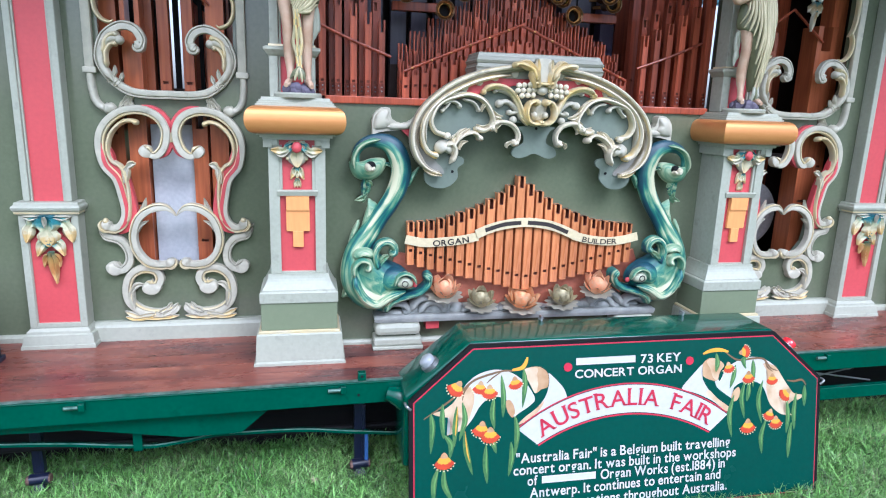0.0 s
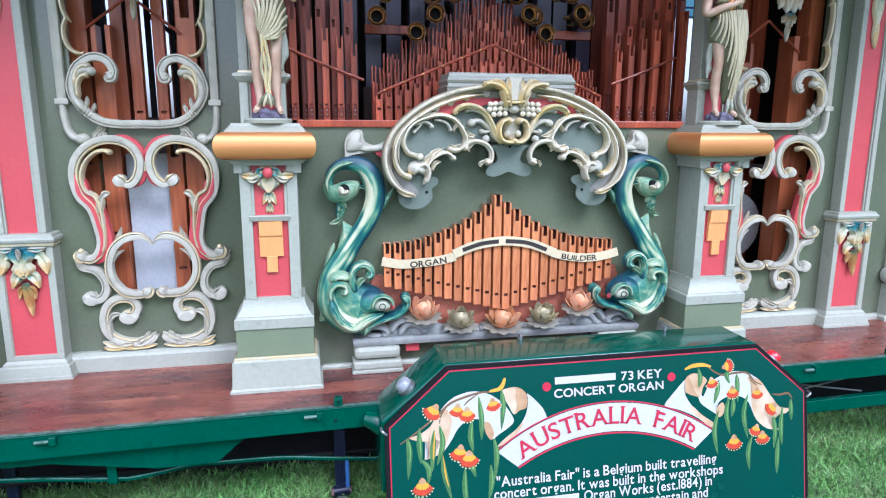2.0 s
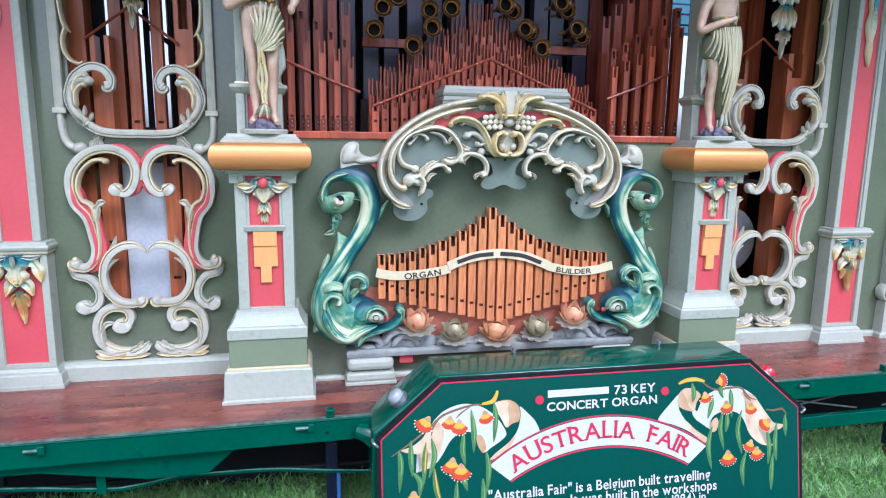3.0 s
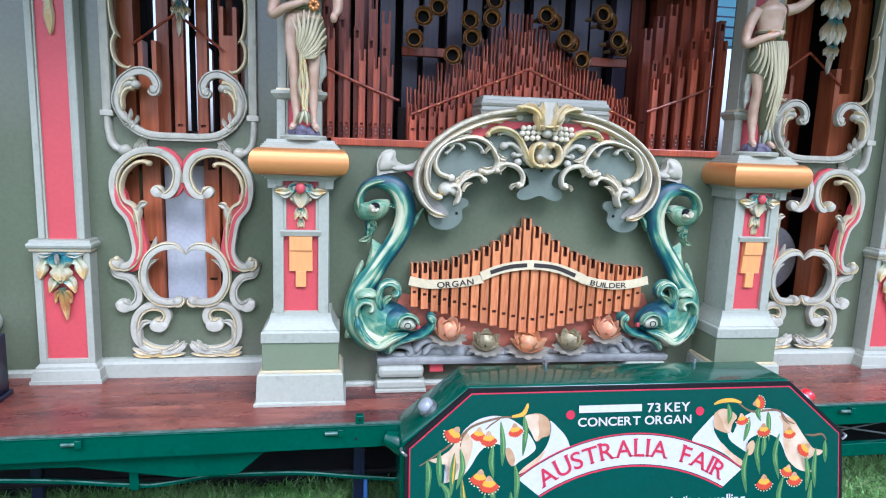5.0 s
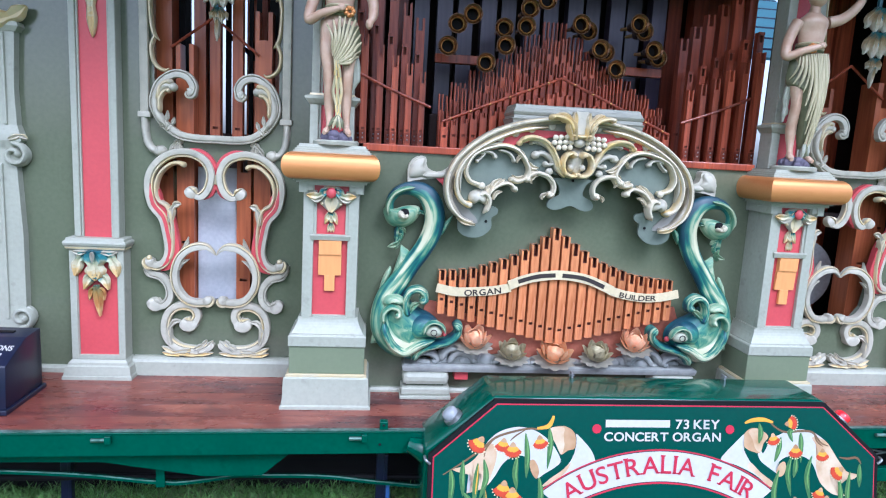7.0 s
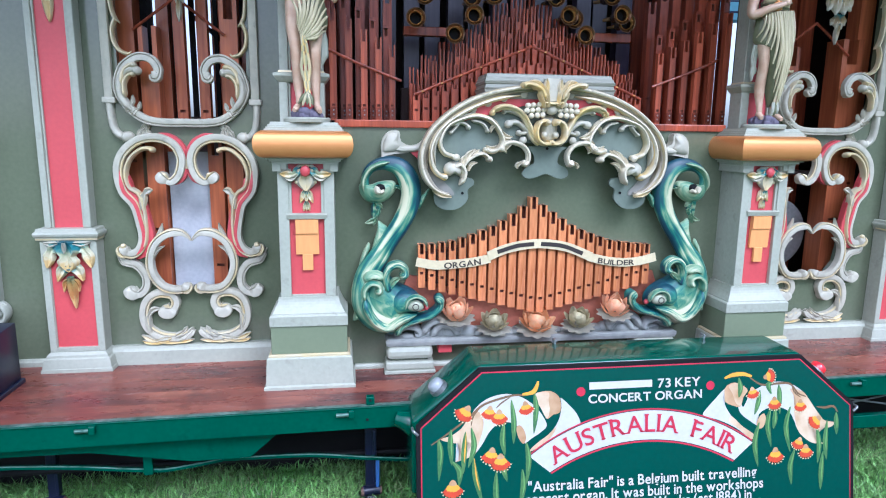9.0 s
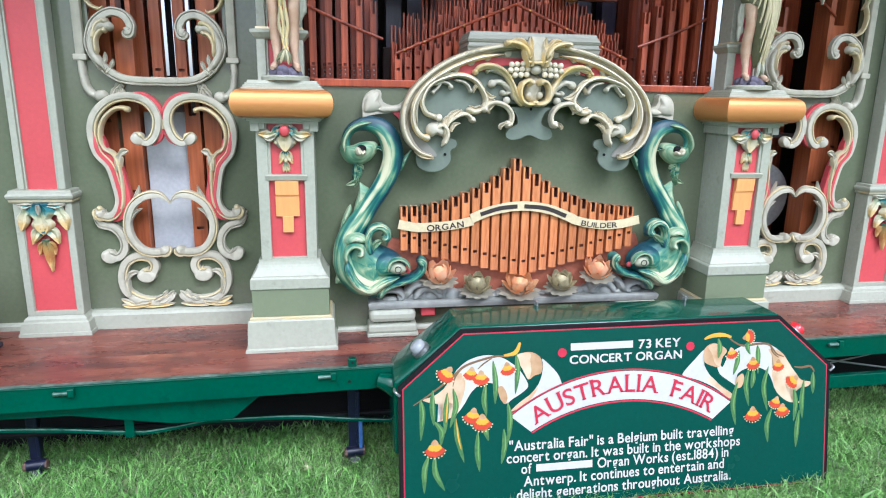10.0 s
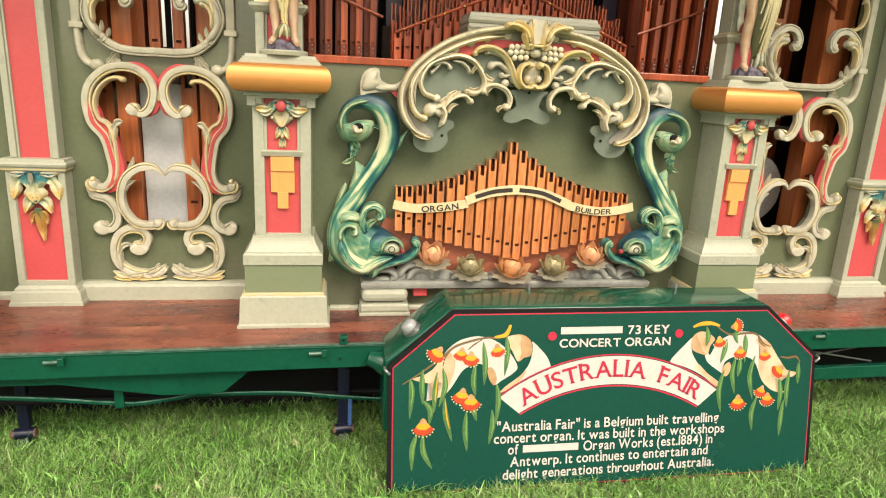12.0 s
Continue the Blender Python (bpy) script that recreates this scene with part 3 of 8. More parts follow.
    # ornament in the upper panel
    for s in (-1, 1):
        part("wing_leaf", leaf(bmesh.new(), [(cx + s * 0.012, 1.378), (cx + s * 0.05, 1.352), (cx + s * 0.1, 1.354)], 0.02, 0.028, 2.764, 2, 0, 0), [TEALLEAF], t, smooth=True)
        part("wing_curl", leaf(bmesh.new(), [(cx + s * 0.03, 1.352), (cx + s * 0.058, 1.335), (cx + s * 0.086, 1.346)], 0.012, 0.026, 2.764, 1, 0, 0), [CARVE], t, smooth=True)
        for q in (0, 1):
            part("berry", blob(bmesh.new(), (cx + s * (0.036 + 0.01 * q), 2.766, 1.322 + 0.014 * q), (0.008, 0.009, 0.008), seg=8), GILT, t, smooth=True)
    part("shell", leaf(bmesh.new(), [(cx, 1.39), (cx, 1.35), (cx, 1.288)], 0.052, 0.034, 2.772, 2, 0, 1), [GILT, CARVE], t, smooth=True)
    part("jewel", blob(bmesh.new(), (cx, 2.743, 1.366), (0.02, 0.012, 0.022)), RED, t, "red painted boss", smooth=True)
    for s in (-1, 0, 1):
        part("bell_petal", leaf(bmesh.new(), [(cx + s * 0.004, 1.292), (cx + s * 0.012, 1.27), (cx + s * 0.026, 1.24)], 0.014, 0.018, 2.782, 1, 0, 1), [TEALLEAF, GILT], t, smooth=True)
        part("bell_drop", leaf(bmesh.new(), [(cx + s * 0.003, 1.246), (cx + s * 0.008, 1.226), (cx + s * 0.012, 1.208)], 0.008, 0.014, 2.782, 1, 0, 1), [TEALLEAF, GILT], t, smooth=True)
    return t


p0 = pilaster(U - 0.971)
p0.location.y, p0.scale.x = 2.664, 0.968
copy_thing(p0, Matrix.Translation((U + 0.971, 2.664, DECKZ)) @ Matrix.Diagonal((0.968, 1, 1, 1)))


def back_column(cx):
    """The shaft that rises behind a statue."""
    t = thing("column", (cx, 2.84, 1.55), "pale painted square shaft with a red panel behind the statue", "column", "shafts behind statues")
    for z0, z1, h in ((1.55, 1.712, 0.088), (1.742, WALL_TOP, 0.084)):
        for s in (-1, 1):
            part("stile", bx(cx + s * (h - 0.017) - 0.017, cx + s * (h - 0.017) + 0.017, 2.80, 2.885, z0, z1, 0.003), PALE, t)
            part("bead", bx(cx + s * (h - 0.039) - 0.004, cx + s * (h - 0.039) + 0.004, 2.808, 2.84, z0, z1, 0.002), PALE, t)
        part("panel", bx(cx - h + 0.034, cx + h - 0.034, 2.818, 2.884, z0, z1), RED, t, "coral red sunk panel")
    part("collar", stack(bmesh.new(), cx, 2.89, [(1.705, 0.09, 2.80), (1.712, 0.095, 2.792), (1.72, 0.101, 2.786), (1.728, 0.108, 2.78), (1.738, 0.108, 2.78), (1.742, 0.094, 2.792)]), PALE, t)
    part("collar_line", stack(bmesh.new(), cx, 2.888, [(1.742, 0.09, 2.795), (1.75, 0.088, 2.797)]), GILT, t)
    return t


c0 = back_column(U - 0.985)
copy_thing(c0, Matrix.Translation((U + 0.985, 2.84, 1.55)))


def far_pilaster(cx):
    t = thing("wall_pilaster", (cx, 2.95, DECKZ), "flat pale pilaster with tall coral red panel and carved leaf drop", "pilaster", "outer pilasters")
    yb = 3.034
    part("base", stack(bmesh.new(), cx, yb, [(DECKZ, 0.143, 2.922), (0.509, 0.142, 2.923), (0.512, 0.138, 2.926), (0.55, 0.132, 2.932), (0.556, 0.124, 2.938), (0.566, 0.121, 2.94), (0.578, 0.11, 2.95)]), PALE, t)
    part("pedestal_panel", bx(cx - 0.09, cx + 0.09, 2.966, yb, 0.578, 1.058), RED, t, "coral red sunk panel")
    for s in (-1, 1):
        part("stile", bx(cx + s * 0.096 - 0.014, cx + s * 0.096 + 0.014, 2.952, yb, 0.578, 1.058, 0.003), PALE, t)
        part("panel_bead", bx(cx + s * 0.0825 - 0.003, cx + s * 0.0825 + 0.003, 2.958, 2.97, 0.598, 1.04, 0.001), PALE, t)
    part("bottom_rail", bx(cx - 0.083, cx + 0.083, 2.953, yb, 0.578, 0.598, 0.002), PALE, t)
    part("top_rail", bx(cx - 0.083, cx + 0.083, 2.954, yb, 1.04, 1.058, 0.002), PALE, t)
    part("capital", stack(bmesh.new(), cx, yb, [(1.058, 0.113, 2.947), (1.062, 0.117, 2.943), (1.072, 0.119, 2.94), (1.078, 0.124, 2.934), (1.088, 0.126, 2.931), (1.094, 0.124, 2.934), (1.098, 0.118, 2.94), (1.108, 0.116, 2.942), (1.11, 0.111, 2.947)]), PALE, t)
    part("gilt_line", stack(bmesh.new(), cx, yb - 0.02, [(1.0625, 0.1185, 2.9415), (1.07, 0.12, 2.939)]), GILT, t)
    part("shaft_panel", bx(cx - 0.064, cx + 0.064, 2.982, yb, 1.11, WALL_TOP), RED, t, "coral red sunk panel")
    for s in (-1, 1):
        part("shaft_stile", bx(cx + s * 0.077 - 0.013, cx + s * 0.077 + 0.013, 2.965, yb, 1.11, WALL_TOP, 0.004), PALE, t)
        part("shaft_bead", bx(cx + s * 0.0595 - 0.004, cx + s * 0.0595 + 0.004, 2.972, 2.986, 1.11, WALL_TOP, 0.002), PALE, t)
    # carved drop: two wings, a broad middle leaf, a lower pair and a pointed tail
    y = 2.953
    for s in (-1, 1):
        part("scroll_cap", leaf(bmesh.new(), [(cx + s * 0.03, 1.052), (cx + s * 0.06, 1.046), (cx + s * 0.09, 1.053)], 0.012, 0.03, y - 0.006, 1, 0, 0), [CARVE], t, smooth=True)
        part("side_leaf", leaf(bmesh.new(), [(cx + s * 0.03, 1.045), (cx + s * 0.066, 1.015), (cx + s * 0.086, 0.945)], 0.031, 0.03, y, 2, 0, 0), [TEALLEAF], t, smooth=True)
        part("lower_leaf", leaf(bmesh.new(), [(cx + s * 0.004, 0.948), (cx + s * 0.03, 0.935), (cx + s * 0.05, 0.888)], 0.024, 0.03, y, 1, 0, 0), [TEALLEAF], t, smooth=True)
        part("tail_leaf", leaf(bmesh.new(), [(cx + s * 0.006, 0.895), (cx + s * 0.022, 0.878), (cx + s * 0.03, 0.842)], 0.014, 0.022, y, 1, 0, 0), [RUSTLEAF], t, smooth=True)
    part("middle_leaf", leaf(bmesh.new(), [(cx, 1.058), (cx, 0.995), (cx + 0.002, 0.93)], 0.054, 0.045, y - 0.008, 2, 0, 0), [TEALLEAF], t, smooth=True)
    part("middle_rib", leaf(bmesh.new(), [(cx, 1.056), (cx, 1.035), (cx, 1.012)], 0.009, 0.02, y - 0.04, 1, 0, 0), [CARVE], t, smooth=True)
    part("tail", leaf(bmesh.new(), [(cx + 0.002, 0.91), (cx + 0.006, 0.85), (cx + 0.014, 0.772)], 0.02, 0.03, y - 0.004, 1, 0, 0), [RUSTLEAF], t, smooth=True)
    part("upper_leaf", leaf(bmesh.new(), [(cx, 2.3), (cx - 0.004, 2.12), (cx + 0.002, 1.925)], 0.033, 0.025, 2.978, 3, 0, 1), [TEALLEAF, GILT], t, smooth=True)
    return t


f0 = far_pilaster(U - 1.96)
copy_thing(f0, Matrix.Translation((U + 1.96, 2.95, DECKZ)))


# ---- carved scrollwork of the two pierced panels ----
def scrollwork(cx):
    t = thing("carved_scrollwork", (cx, WY, 0.6), "grey painted carved scrollwork with gilt and red edges round an opening", "carving", "scrollwork panels")
    y0 = WY - 0.001
    for s in (-1, 1):
        m = lambda pts: [(cx - s * x, z) for x, z in pts]
        up = [(-0.118, 1.345), (-0.102, 1.322), (-0.068, 1.306), (-0.034, 1.340), (-0.022, 1.406), (-0.052, 1.463), (-0.118, 1.489), (-0.194, 1.476), (-0.256, 1.424), (-0.281, 1.354), (-0.268, 1.267), (-0.225, 1.209), (-0.207, 1.139), (-0.198, 1.069), (-0.214, 1.018), (-0.25, 0.994), (-0.284, 1.008), (-0.29, 1.035)]
        a = part("scroll", sweep(bmesh.new(), m(up), 0.0185, 0.03, y0 - 0.014, flip=-s, heads=(1.45, 1.5)), [CARVE, GILT], t, smooth=True)
        part("red_fillet", sweep(bmesh.new(), m(up[2:7]), 0.013, 0.026, y0, FLAT, None, flip=-s, side=-0.019, ends=(0.2, 0.2)), RED, a, "red painted fillet")
        part("red_fillet", sweep(bmesh.new(), m(up[9:16]), 0.019, 0.034, y0, FLAT, None, flip=-s, side=0.024, ends=(0.2, 0.2)), RED, a, "red painted fillet")
        part("red_inlay", sweep(bmesh.new(), m(up[9:16]), 0.0075, 0.016, y0 - 0.030, FLAT, None, flip=-s, side=0.0065, ends=(0.1, 0.1)), RED, a, "red painted inlay")
        part("boss", blob(bmesh.new(), (cx + s * 0.281, y0 - 0.038, 1.032), (0.012, 0.014, 0.012)), GILT, a, smooth=True)
        inn = [(-0.128, 1.43), (-0.15, 1.444), (-0.19, 1.437), (-0.233, 1.396), (-0.252, 1.336), (-0.239, 1.282), (-0.205, 1.255), (-0.186, 1.2), (-0.181, 1.1), (-0.192, 1.035), (-0.228, 0.997)]
        part("inner_scroll", sweep(bmesh.new(), m(inn), 0.0095, 0.034, y0 - 0.014, ROUND, None, ends=(0.8, 0.4), heads=(1.3, 0)), GILT, t, "gilt inner rail", smooth=True)
        for pts, w in (([(-0.19, 1.19), (-0.186, 1.24), (-0.168, 1.266), (-0.146, 1.27)], 0.02),):
            part("leaf_sprig", leaf(bmesh.new(), m(pts), w, 0.024, y0 - 0.028, 2, 0, 1), [CARVE, GILT], t, smooth=True)
        ringp = [(-0.002, 1.050), (-0.018, 1.071), (-0.048, 1.088), (-0.101, 1.081), (-0.153, 1.04), (-0.178, 0.968), (-0.168, 0.9), (-0.128, 0.848), (-0.075, 0.834), (-0.032, 0.842), (-0.016, 0.862)]
        a = part("ring_scroll", sweep(bmesh.new(), m(ringp), 0.0175, 0.034, y0 - 0.012, flip=s, ends=(0.15, 0.9), heads=(0, 1.45)), [CARVE, GILT], t, smooth=True)
        part("leaf_tip", leaf(bmesh.new(), m([(-0.162, 1.035), (-0.132, 1.082), (-0.118, 1.128)]), 0.012, 0.022, y0 - 0.02, 1), CARVE, a, smooth=True)
        part("leaf_tip", leaf(bmesh.new(), m([(-0.168, 0.965), (-0.148, 1.008), (-0.112, 1.03)]), 0.010, 0.022, y0 - 0.024, 1), CARVE, a, smooth=True)
        sidep = [(-0.318, 0.992), (-0.29, 0.962), (-0.238, 0.944), (-0.206, 0.9), (-0.205, 0.85), (-0.232, 0.818), (-0.268, 0.824), (-0.277, 0.85)]
        a = part("side_scroll", sweep(bmesh.new(), m(sidep), 0.018, 0.028, y0, flip=s, tones=None, ends=(0.2, 0.95), heads=(0, 1.7)), CARVE, t, smooth=True)
        for q in range(4):
            part("leaf_tip", leaf(bmesh.new(), m([(-0.255 - 0.012 * q, 0.95 + 0.008 * q), (-0.285 - 0.008 * q, 0.958 + 0.013 * q), (-0.308 - 0.005 * q, 0.958 + 0.018 * q)]), 0.009, 0.02, y0 - 0.004, 1), CARVE, a, smooth=True)
        low = [(-0.145, 0.758), (-0.128, 0.738), (-0.1, 0.742), (-0.084, 0.775), (-0.104, 0.81), (-0.161, 0.815), (-0.206, 0.782), (-0.223, 0.719), (-0.207, 0.662), (-0.155, 0.624), (-0.083, 0.615), (-0.03, 0.632), (-0.02, 0.648)]
        a = part("foot_scroll", sweep(bmesh.new(), m(low), 0.019, 0.032, y0, flip=-s, ends=(0.9, 0.7), heads=(1.8, 0)), [CARVE, GILT], t, smooth=True)
        for pts, w, mm in (([(-0.195, 0.645), (-0.205, 0.70), (-0.185, 0.742), (-0.15, 0.748)], 0.017, CARVE), ([(-0.11, 0.62), (-0.18, 0.606), (-0.238, 0.63)], 0.017, GILT), ([(-0.12, 0.606), (-0.19, 0.594), (-0.236, 0.604)], 0.013, GOLD), ([(-0.16, 0.602), (-0.08, 0.596), (-0.012, 0.604)], 0.014, GOLD), ([(-0.075, 0.612), (-0.04, 0.63), (-0.014, 0.66)], 0.016, CARVE), ([(-0.095, 0.622), (-0.06, 0.64), (-0.04, 0.664)], 0.012, CARVE)):
            part("foot_leaf", leaf(bmesh.new(), m(pts), w, 0.026, y0 - 0.016, 2, 0, 1), [mm, CARVE], a, smooth=True)
        upc = [(-0.118, 1.752), (-0.105, 1.736), (-0.092, 1.765), (-0.115, 1.803), (-0.16, 1.816), (-0.205, 1.797), (-0.240, 1.759), (-0.258, 1.686), (-0.224, 1.616), (-0.161, 1.566), (-0.089, 1.552), (0.0, 1.552)]
        a = part("cradle_scroll", sweep(bmesh.new(), m(upc), 0.0175, 0.03, y0 - 0.01, flip=s, tones=(0,) * 9, ends=(0.9, 0.95), heads=(1.35, 0)), CARVE, t, smooth=True)
        for pts, w, d, mm in (([(-0.205, 1.598), (-0.243, 1.655), (-0.244, 1.715), (-0.218, 1.755), (-0.182, 1.762), (-0.166, 1.742)], 0.015, 0.026, CARVE), ([(-0.225, 1.65), (-0.226, 1.705), (-0.206, 1.738), (-0.18, 1.742)], 0.009, 0.032, GILT), ([(-0.236, 1.70), (-0.226, 1.752), (-0.2, 1.778), (-0.172, 1.776)], 0.010, 0.030, GILT)):
            part("plume", sweep(bmesh.new(), m(pts), w, 0.03, y0 - d, ROUND, None, ends=(0.25, 0.8), heads=(0, 1.25)), mm, a, smooth=True)
        for pts in ([(-0.228, 1.592), (-0.205, 1.622), (-0.2, 1.662)], [(-0.205, 1.58), (-0.182, 1.605), (-0.172, 1.636)]):
            part("leaf_tip", leaf(bmesh.new(), m(pts), 0.012, 0.024, y0 - 0.024, 2), CARVE, a, smooth=True)
        for q in (-1, 0, 1):
            part("link_leaf", leaf(bmesh.new(), m([(-0.15, 1.55), (-0.168 + q * 0.012, 1.522), (-0.174 + q * 0.028, 1.49)]), 0.013, 0.022, y0 - 0.004, 2), CARVE, a, smooth=True)
        part("rod", bx(cx + s * 0.297 - 0.018, cx + s * 0.297 + 0.018, y0 - 0.028, y0, 1.64, WALL_TOP - 0.02, 0.006), CARVE, t, smooth=True)
        part("collar", bx(cx + s * 0.297 - 0.026, cx + s * 0.297 + 0.026, y0 - 0.034, y0, 1.628, 1.652, 0.004), CARVE, t)
        part("hook", sweep(bmesh.new(), m([(-0.299, 1.628), (-0.299, 1.59), (-0.291, 1.53), (-0.268, 1.497), (-0.238, 1.492), (-0.224, 1.512)]), 0.0155, 0.03, y0, ROUND, None, ends=(1, 0.8), heads=(0, 1.6)), CARVE, t, smooth=True)
        for fr in ([(-0.278, 2.5), (-0.274, 2.3), (-0.262, 2.17), (-0.244, 2.135)], [(-0.262, 2.15), (-0.27, 2.1), (-0.268, 2.03), (-0.258, 1.975), (-0.236, 1.945)], [(-0.252, 1.962), (-0.268, 1.92), (-0.264, 1.872), (-0.243, 1.838), (-0.212, 1.826), (-0.198, 1.836)]):
            part("fringe", sweep(bmesh.new(), m(fr), 0.0085, 0.024, y0 - 0.004, ROUND, None, flip=s, n=7, ends=(0.9, 0.25), heads=(0, 0.0)), GILT, t, smooth=True)
    part("heart_clasp", bx(cx - 0.006, cx + 0.006, y0 - 0.03, y0, 1.36, 1.40, 0.002), GILT, t)
    return t


s0 = scrollwork(U - PANEL)
s0.location.z, s0.scale.x = 0.593, 0.98
copy_thing(s0, Matrix.Translation((U + PANEL, WY, 0.593)) @ Matrix.Diagonal((0.98, 1, 1, 1)))

for s in (-1, 1):
    cx = U + s * PANEL
    t = thing("hanging_garland", (cx, 3.02, 2.3), "painted carved leaf and fruit drop hanging in the panel opening", "carving", "garlands")
    part("stem", tube(bmesh.new(), [(cx, 3.025, 2.62), (cx, 3.02, 2.4), (cx, 3.02, 2.06)], [0.010, 0.011, 0.008]), TEALLEAF, t)
    gx = cx + 0.01
    for z1, z2, r, w in ((2.305, 2.20, 0.060, 0.020), (2.195, 2.085, 0.052, 0.020), (2.078, 2.02, 0.031, 0.012)):
        part("bell", dome(bmesh.new(), [(gx - r * 0.3, z1), (gx + r * 0.3, z1), (gx + r * 0.75, (z1 + z2) / 2), (gx + r * 0.5, z2 + 0.02), (gx, z2 + 0.01), (gx - r * 0.5, z2 + 0.02), (gx - r * 0.75, (z1 + z2) / 2)], 0.03, 3.03), BELLPAINT, t, smooth=True)
        for q in (-1, 0.95, -0.4, 0.35):
            tip = z2 + (0.018 if abs(q) > 0.5 else 0.0)
            part("petal", leaf(bmesh.new(), [(gx + q * r * 0.35, z1 + 0.006), (gx + q * r * 0.95, z1 * 0.55 + tip * 0.45), (gx + q * r * 0.98, tip + 0.02), (gx + q * r * 1.18, tip)], w, 0.022, 3.008 + 0.012 * abs(q), 1, 0, 1), [BELLPAINT, BELLPAINT], t, smooth=True)
    part("tip", leaf(bmesh.new(), [(gx - 0.004, 2.045), (gx - 0.006, 1.995), (gx - 0.008, 1.95)], 0.0125, 0.026, 3.018, 1, 0, 1), [BELLPAINT, CARVE], t, smooth=True)

# outer consoles with volutes, at the ends of the front
for s in (-1, 1):
    cx = U + s * 2.43
    t = thing("console", (cx, 3.000, DECKZ), "pale painted scrolled console with a red panel on the wing", "console", "outer consoles")
    part("foot", stack(bmesh.new(), cx, 3.035, [(DECKZ, 0.19, 2.965), (0.515, 0.19, 2.965), (0.525, 0.17, 2.975), (0.695, 0.165, 2.980)]), PALE, t)
    part("body", stack(bmesh.new(), cx, 3.035, [(0.695, 0.15, 2.990), (0.80, 0.163, 2.995), (1.1, 0.164, 2.995), (1.39, 0.15, 2.995), (1.46, 0.12, 2.995)]), PALE, t)
    part("panel", bx(cx - 0.05, cx + 0.05, 2.986, 2.996, 0.75, 1.24), RED, t, "coral red sunk panel")
    part("shaft", stack(bmesh.new(), cx, 3.035, [(1.46, 0.13, 2.995), (1.495, 0.175, 2.985), (1.52, 0.172, 2.987), (1.56, 0.158, 2.995), (1.7, 0.152, 2.997), (1.93, 0.163, 2.995)]), PALE, t)
    part("capital", stack(bmesh.new(), cx, 3.035, [(1.93, 0.17, 2.990), (1.95, 0.185, 2.980), (1.965, 0.18, 2.982), (1.975, 0.15, 2.995)]), PALE, t)
    for q in (-1, 1):
        part("bead", bx(cx + q * 0.092 - 0.006, cx + q * 0.092 + 0.006, 2.985, 3.000, 0.74, 1.4, 0.002), PALE, t)
        part("flute", bx(cx + q * 0.118 - 0.006, cx + q * 0.118 + 0.006, 2.986, 3.000, 1.56, 1.925, 0.003), PALE, t)
        part("foot_leaf", leaf(bmesh.new(), [(cx + q * 0.13, 1.50), (cx + q * 0.17, 1.515), (cx + q * 0.198, 1.505)], 0.014, 0.024, 2.995, 2, 0, 1), [CARVE, GILT], t, smooth=True)
        for z0, r, tall in ((1.437, 0.05, 1), (0.747, 0.048, -1)):
            c = (cx + q * 0.146, z0)
            sp = [(c[0] + q * r * (1 - k / 13) * math.cos(0.8 * k * -tall + 1.7 * tall), c[1] + r * (1 - k / 13) * math.sin(0.8 * k * -tall + 1.7 * tall)) for k in range(12)]
            part("volute", sweep(bmesh.new(), sp, 0.011, 0.034, 3.008, ROUND, None, n=5, ends=(1, 0.7), heads=(0, 1.2)), PALE, t, smooth=True)
            part("volute_disc", lathe(bmesh.new(), [(r * 1.02, 0.0), (r * 1.02, -0.022), (r * 0.9, -0.026), (0.001, -0.026)], (c[0], 3.025, c[1])), PALE, t)
        part("top_leaf", leaf(bmesh.new(), [(cx + q * 0.06, 1.96), (cx + q * 0.15, 1.985), (cx + q * 0.215, 2.03)], 0.04, 0.04, 3.000, 2, 0, 1), [GILT, GOLD], t, smooth=True)
    part("top_leaf", leaf(bmesh.new(), [(cx, 1.96), (cx, 2.1), (cx, 2.2)], 0.09, 0.05, 3.005, 3, 0, 1), [GILT, GOLD], t, smooth=True)

# ---- carved arch over the small pipes ----
t = thing("carved_arch", (U, 2.8, 1.2), "carved arch of gilt and grey scrolls, red band and grape mask", "carving")
ya = 2.75
AXIS = U + 0.010      # middle of the mask and crown
RAIL = ((-1, 0), (-1, 0.5), (-0.8, 0.58), (-0.25, 0.62), (-0.1, 0.95), (0.25, 1.0), (0.6, 0.92), (0.8, 0.62), (1, 0.5), (1, 0))
BEAD = ((-1, 0), (-1, 0.55), (-0.7, 0.62), (-0.5, 0.62), (-0.3, 0.96), (0.2, 1.0), (0.75, 0.8), (1, 0.45), (1, 0))
half = [(-0.018, 1.712), (-0.165, 1.695), (-0.268, 1.669), (-0.358, 1.631), (-0.439, 1.571), (-0.493, 1.512), (-0.52, 1.445), (-0.519, 1.384), (-0.497, 1.323), (-0.451, 1.277), (-0.389, 1.261), (-0.381, 1.279), (-0.435, 1.337), (-0.457, 1.387), (-0.467, 1.443), (-0.449, 1.496), (-0.41, 1.543), (-0.355, 1.579), (-0.287, 1.603), (-0.207, 1.625), (-0.115, 1.648), (-0.014, 1.658)]
band = [(U + x, z) for x, z in half]
b = plate(bmesh.new(), [(p.x, p.y) for p in curve(band + [(2 * U - x, z) for x, z in reversed(band)], 4, True)], ya, ya + 0.014)
part("rail_board", b, DULLGREY, t, "grey painted board behind the rails")
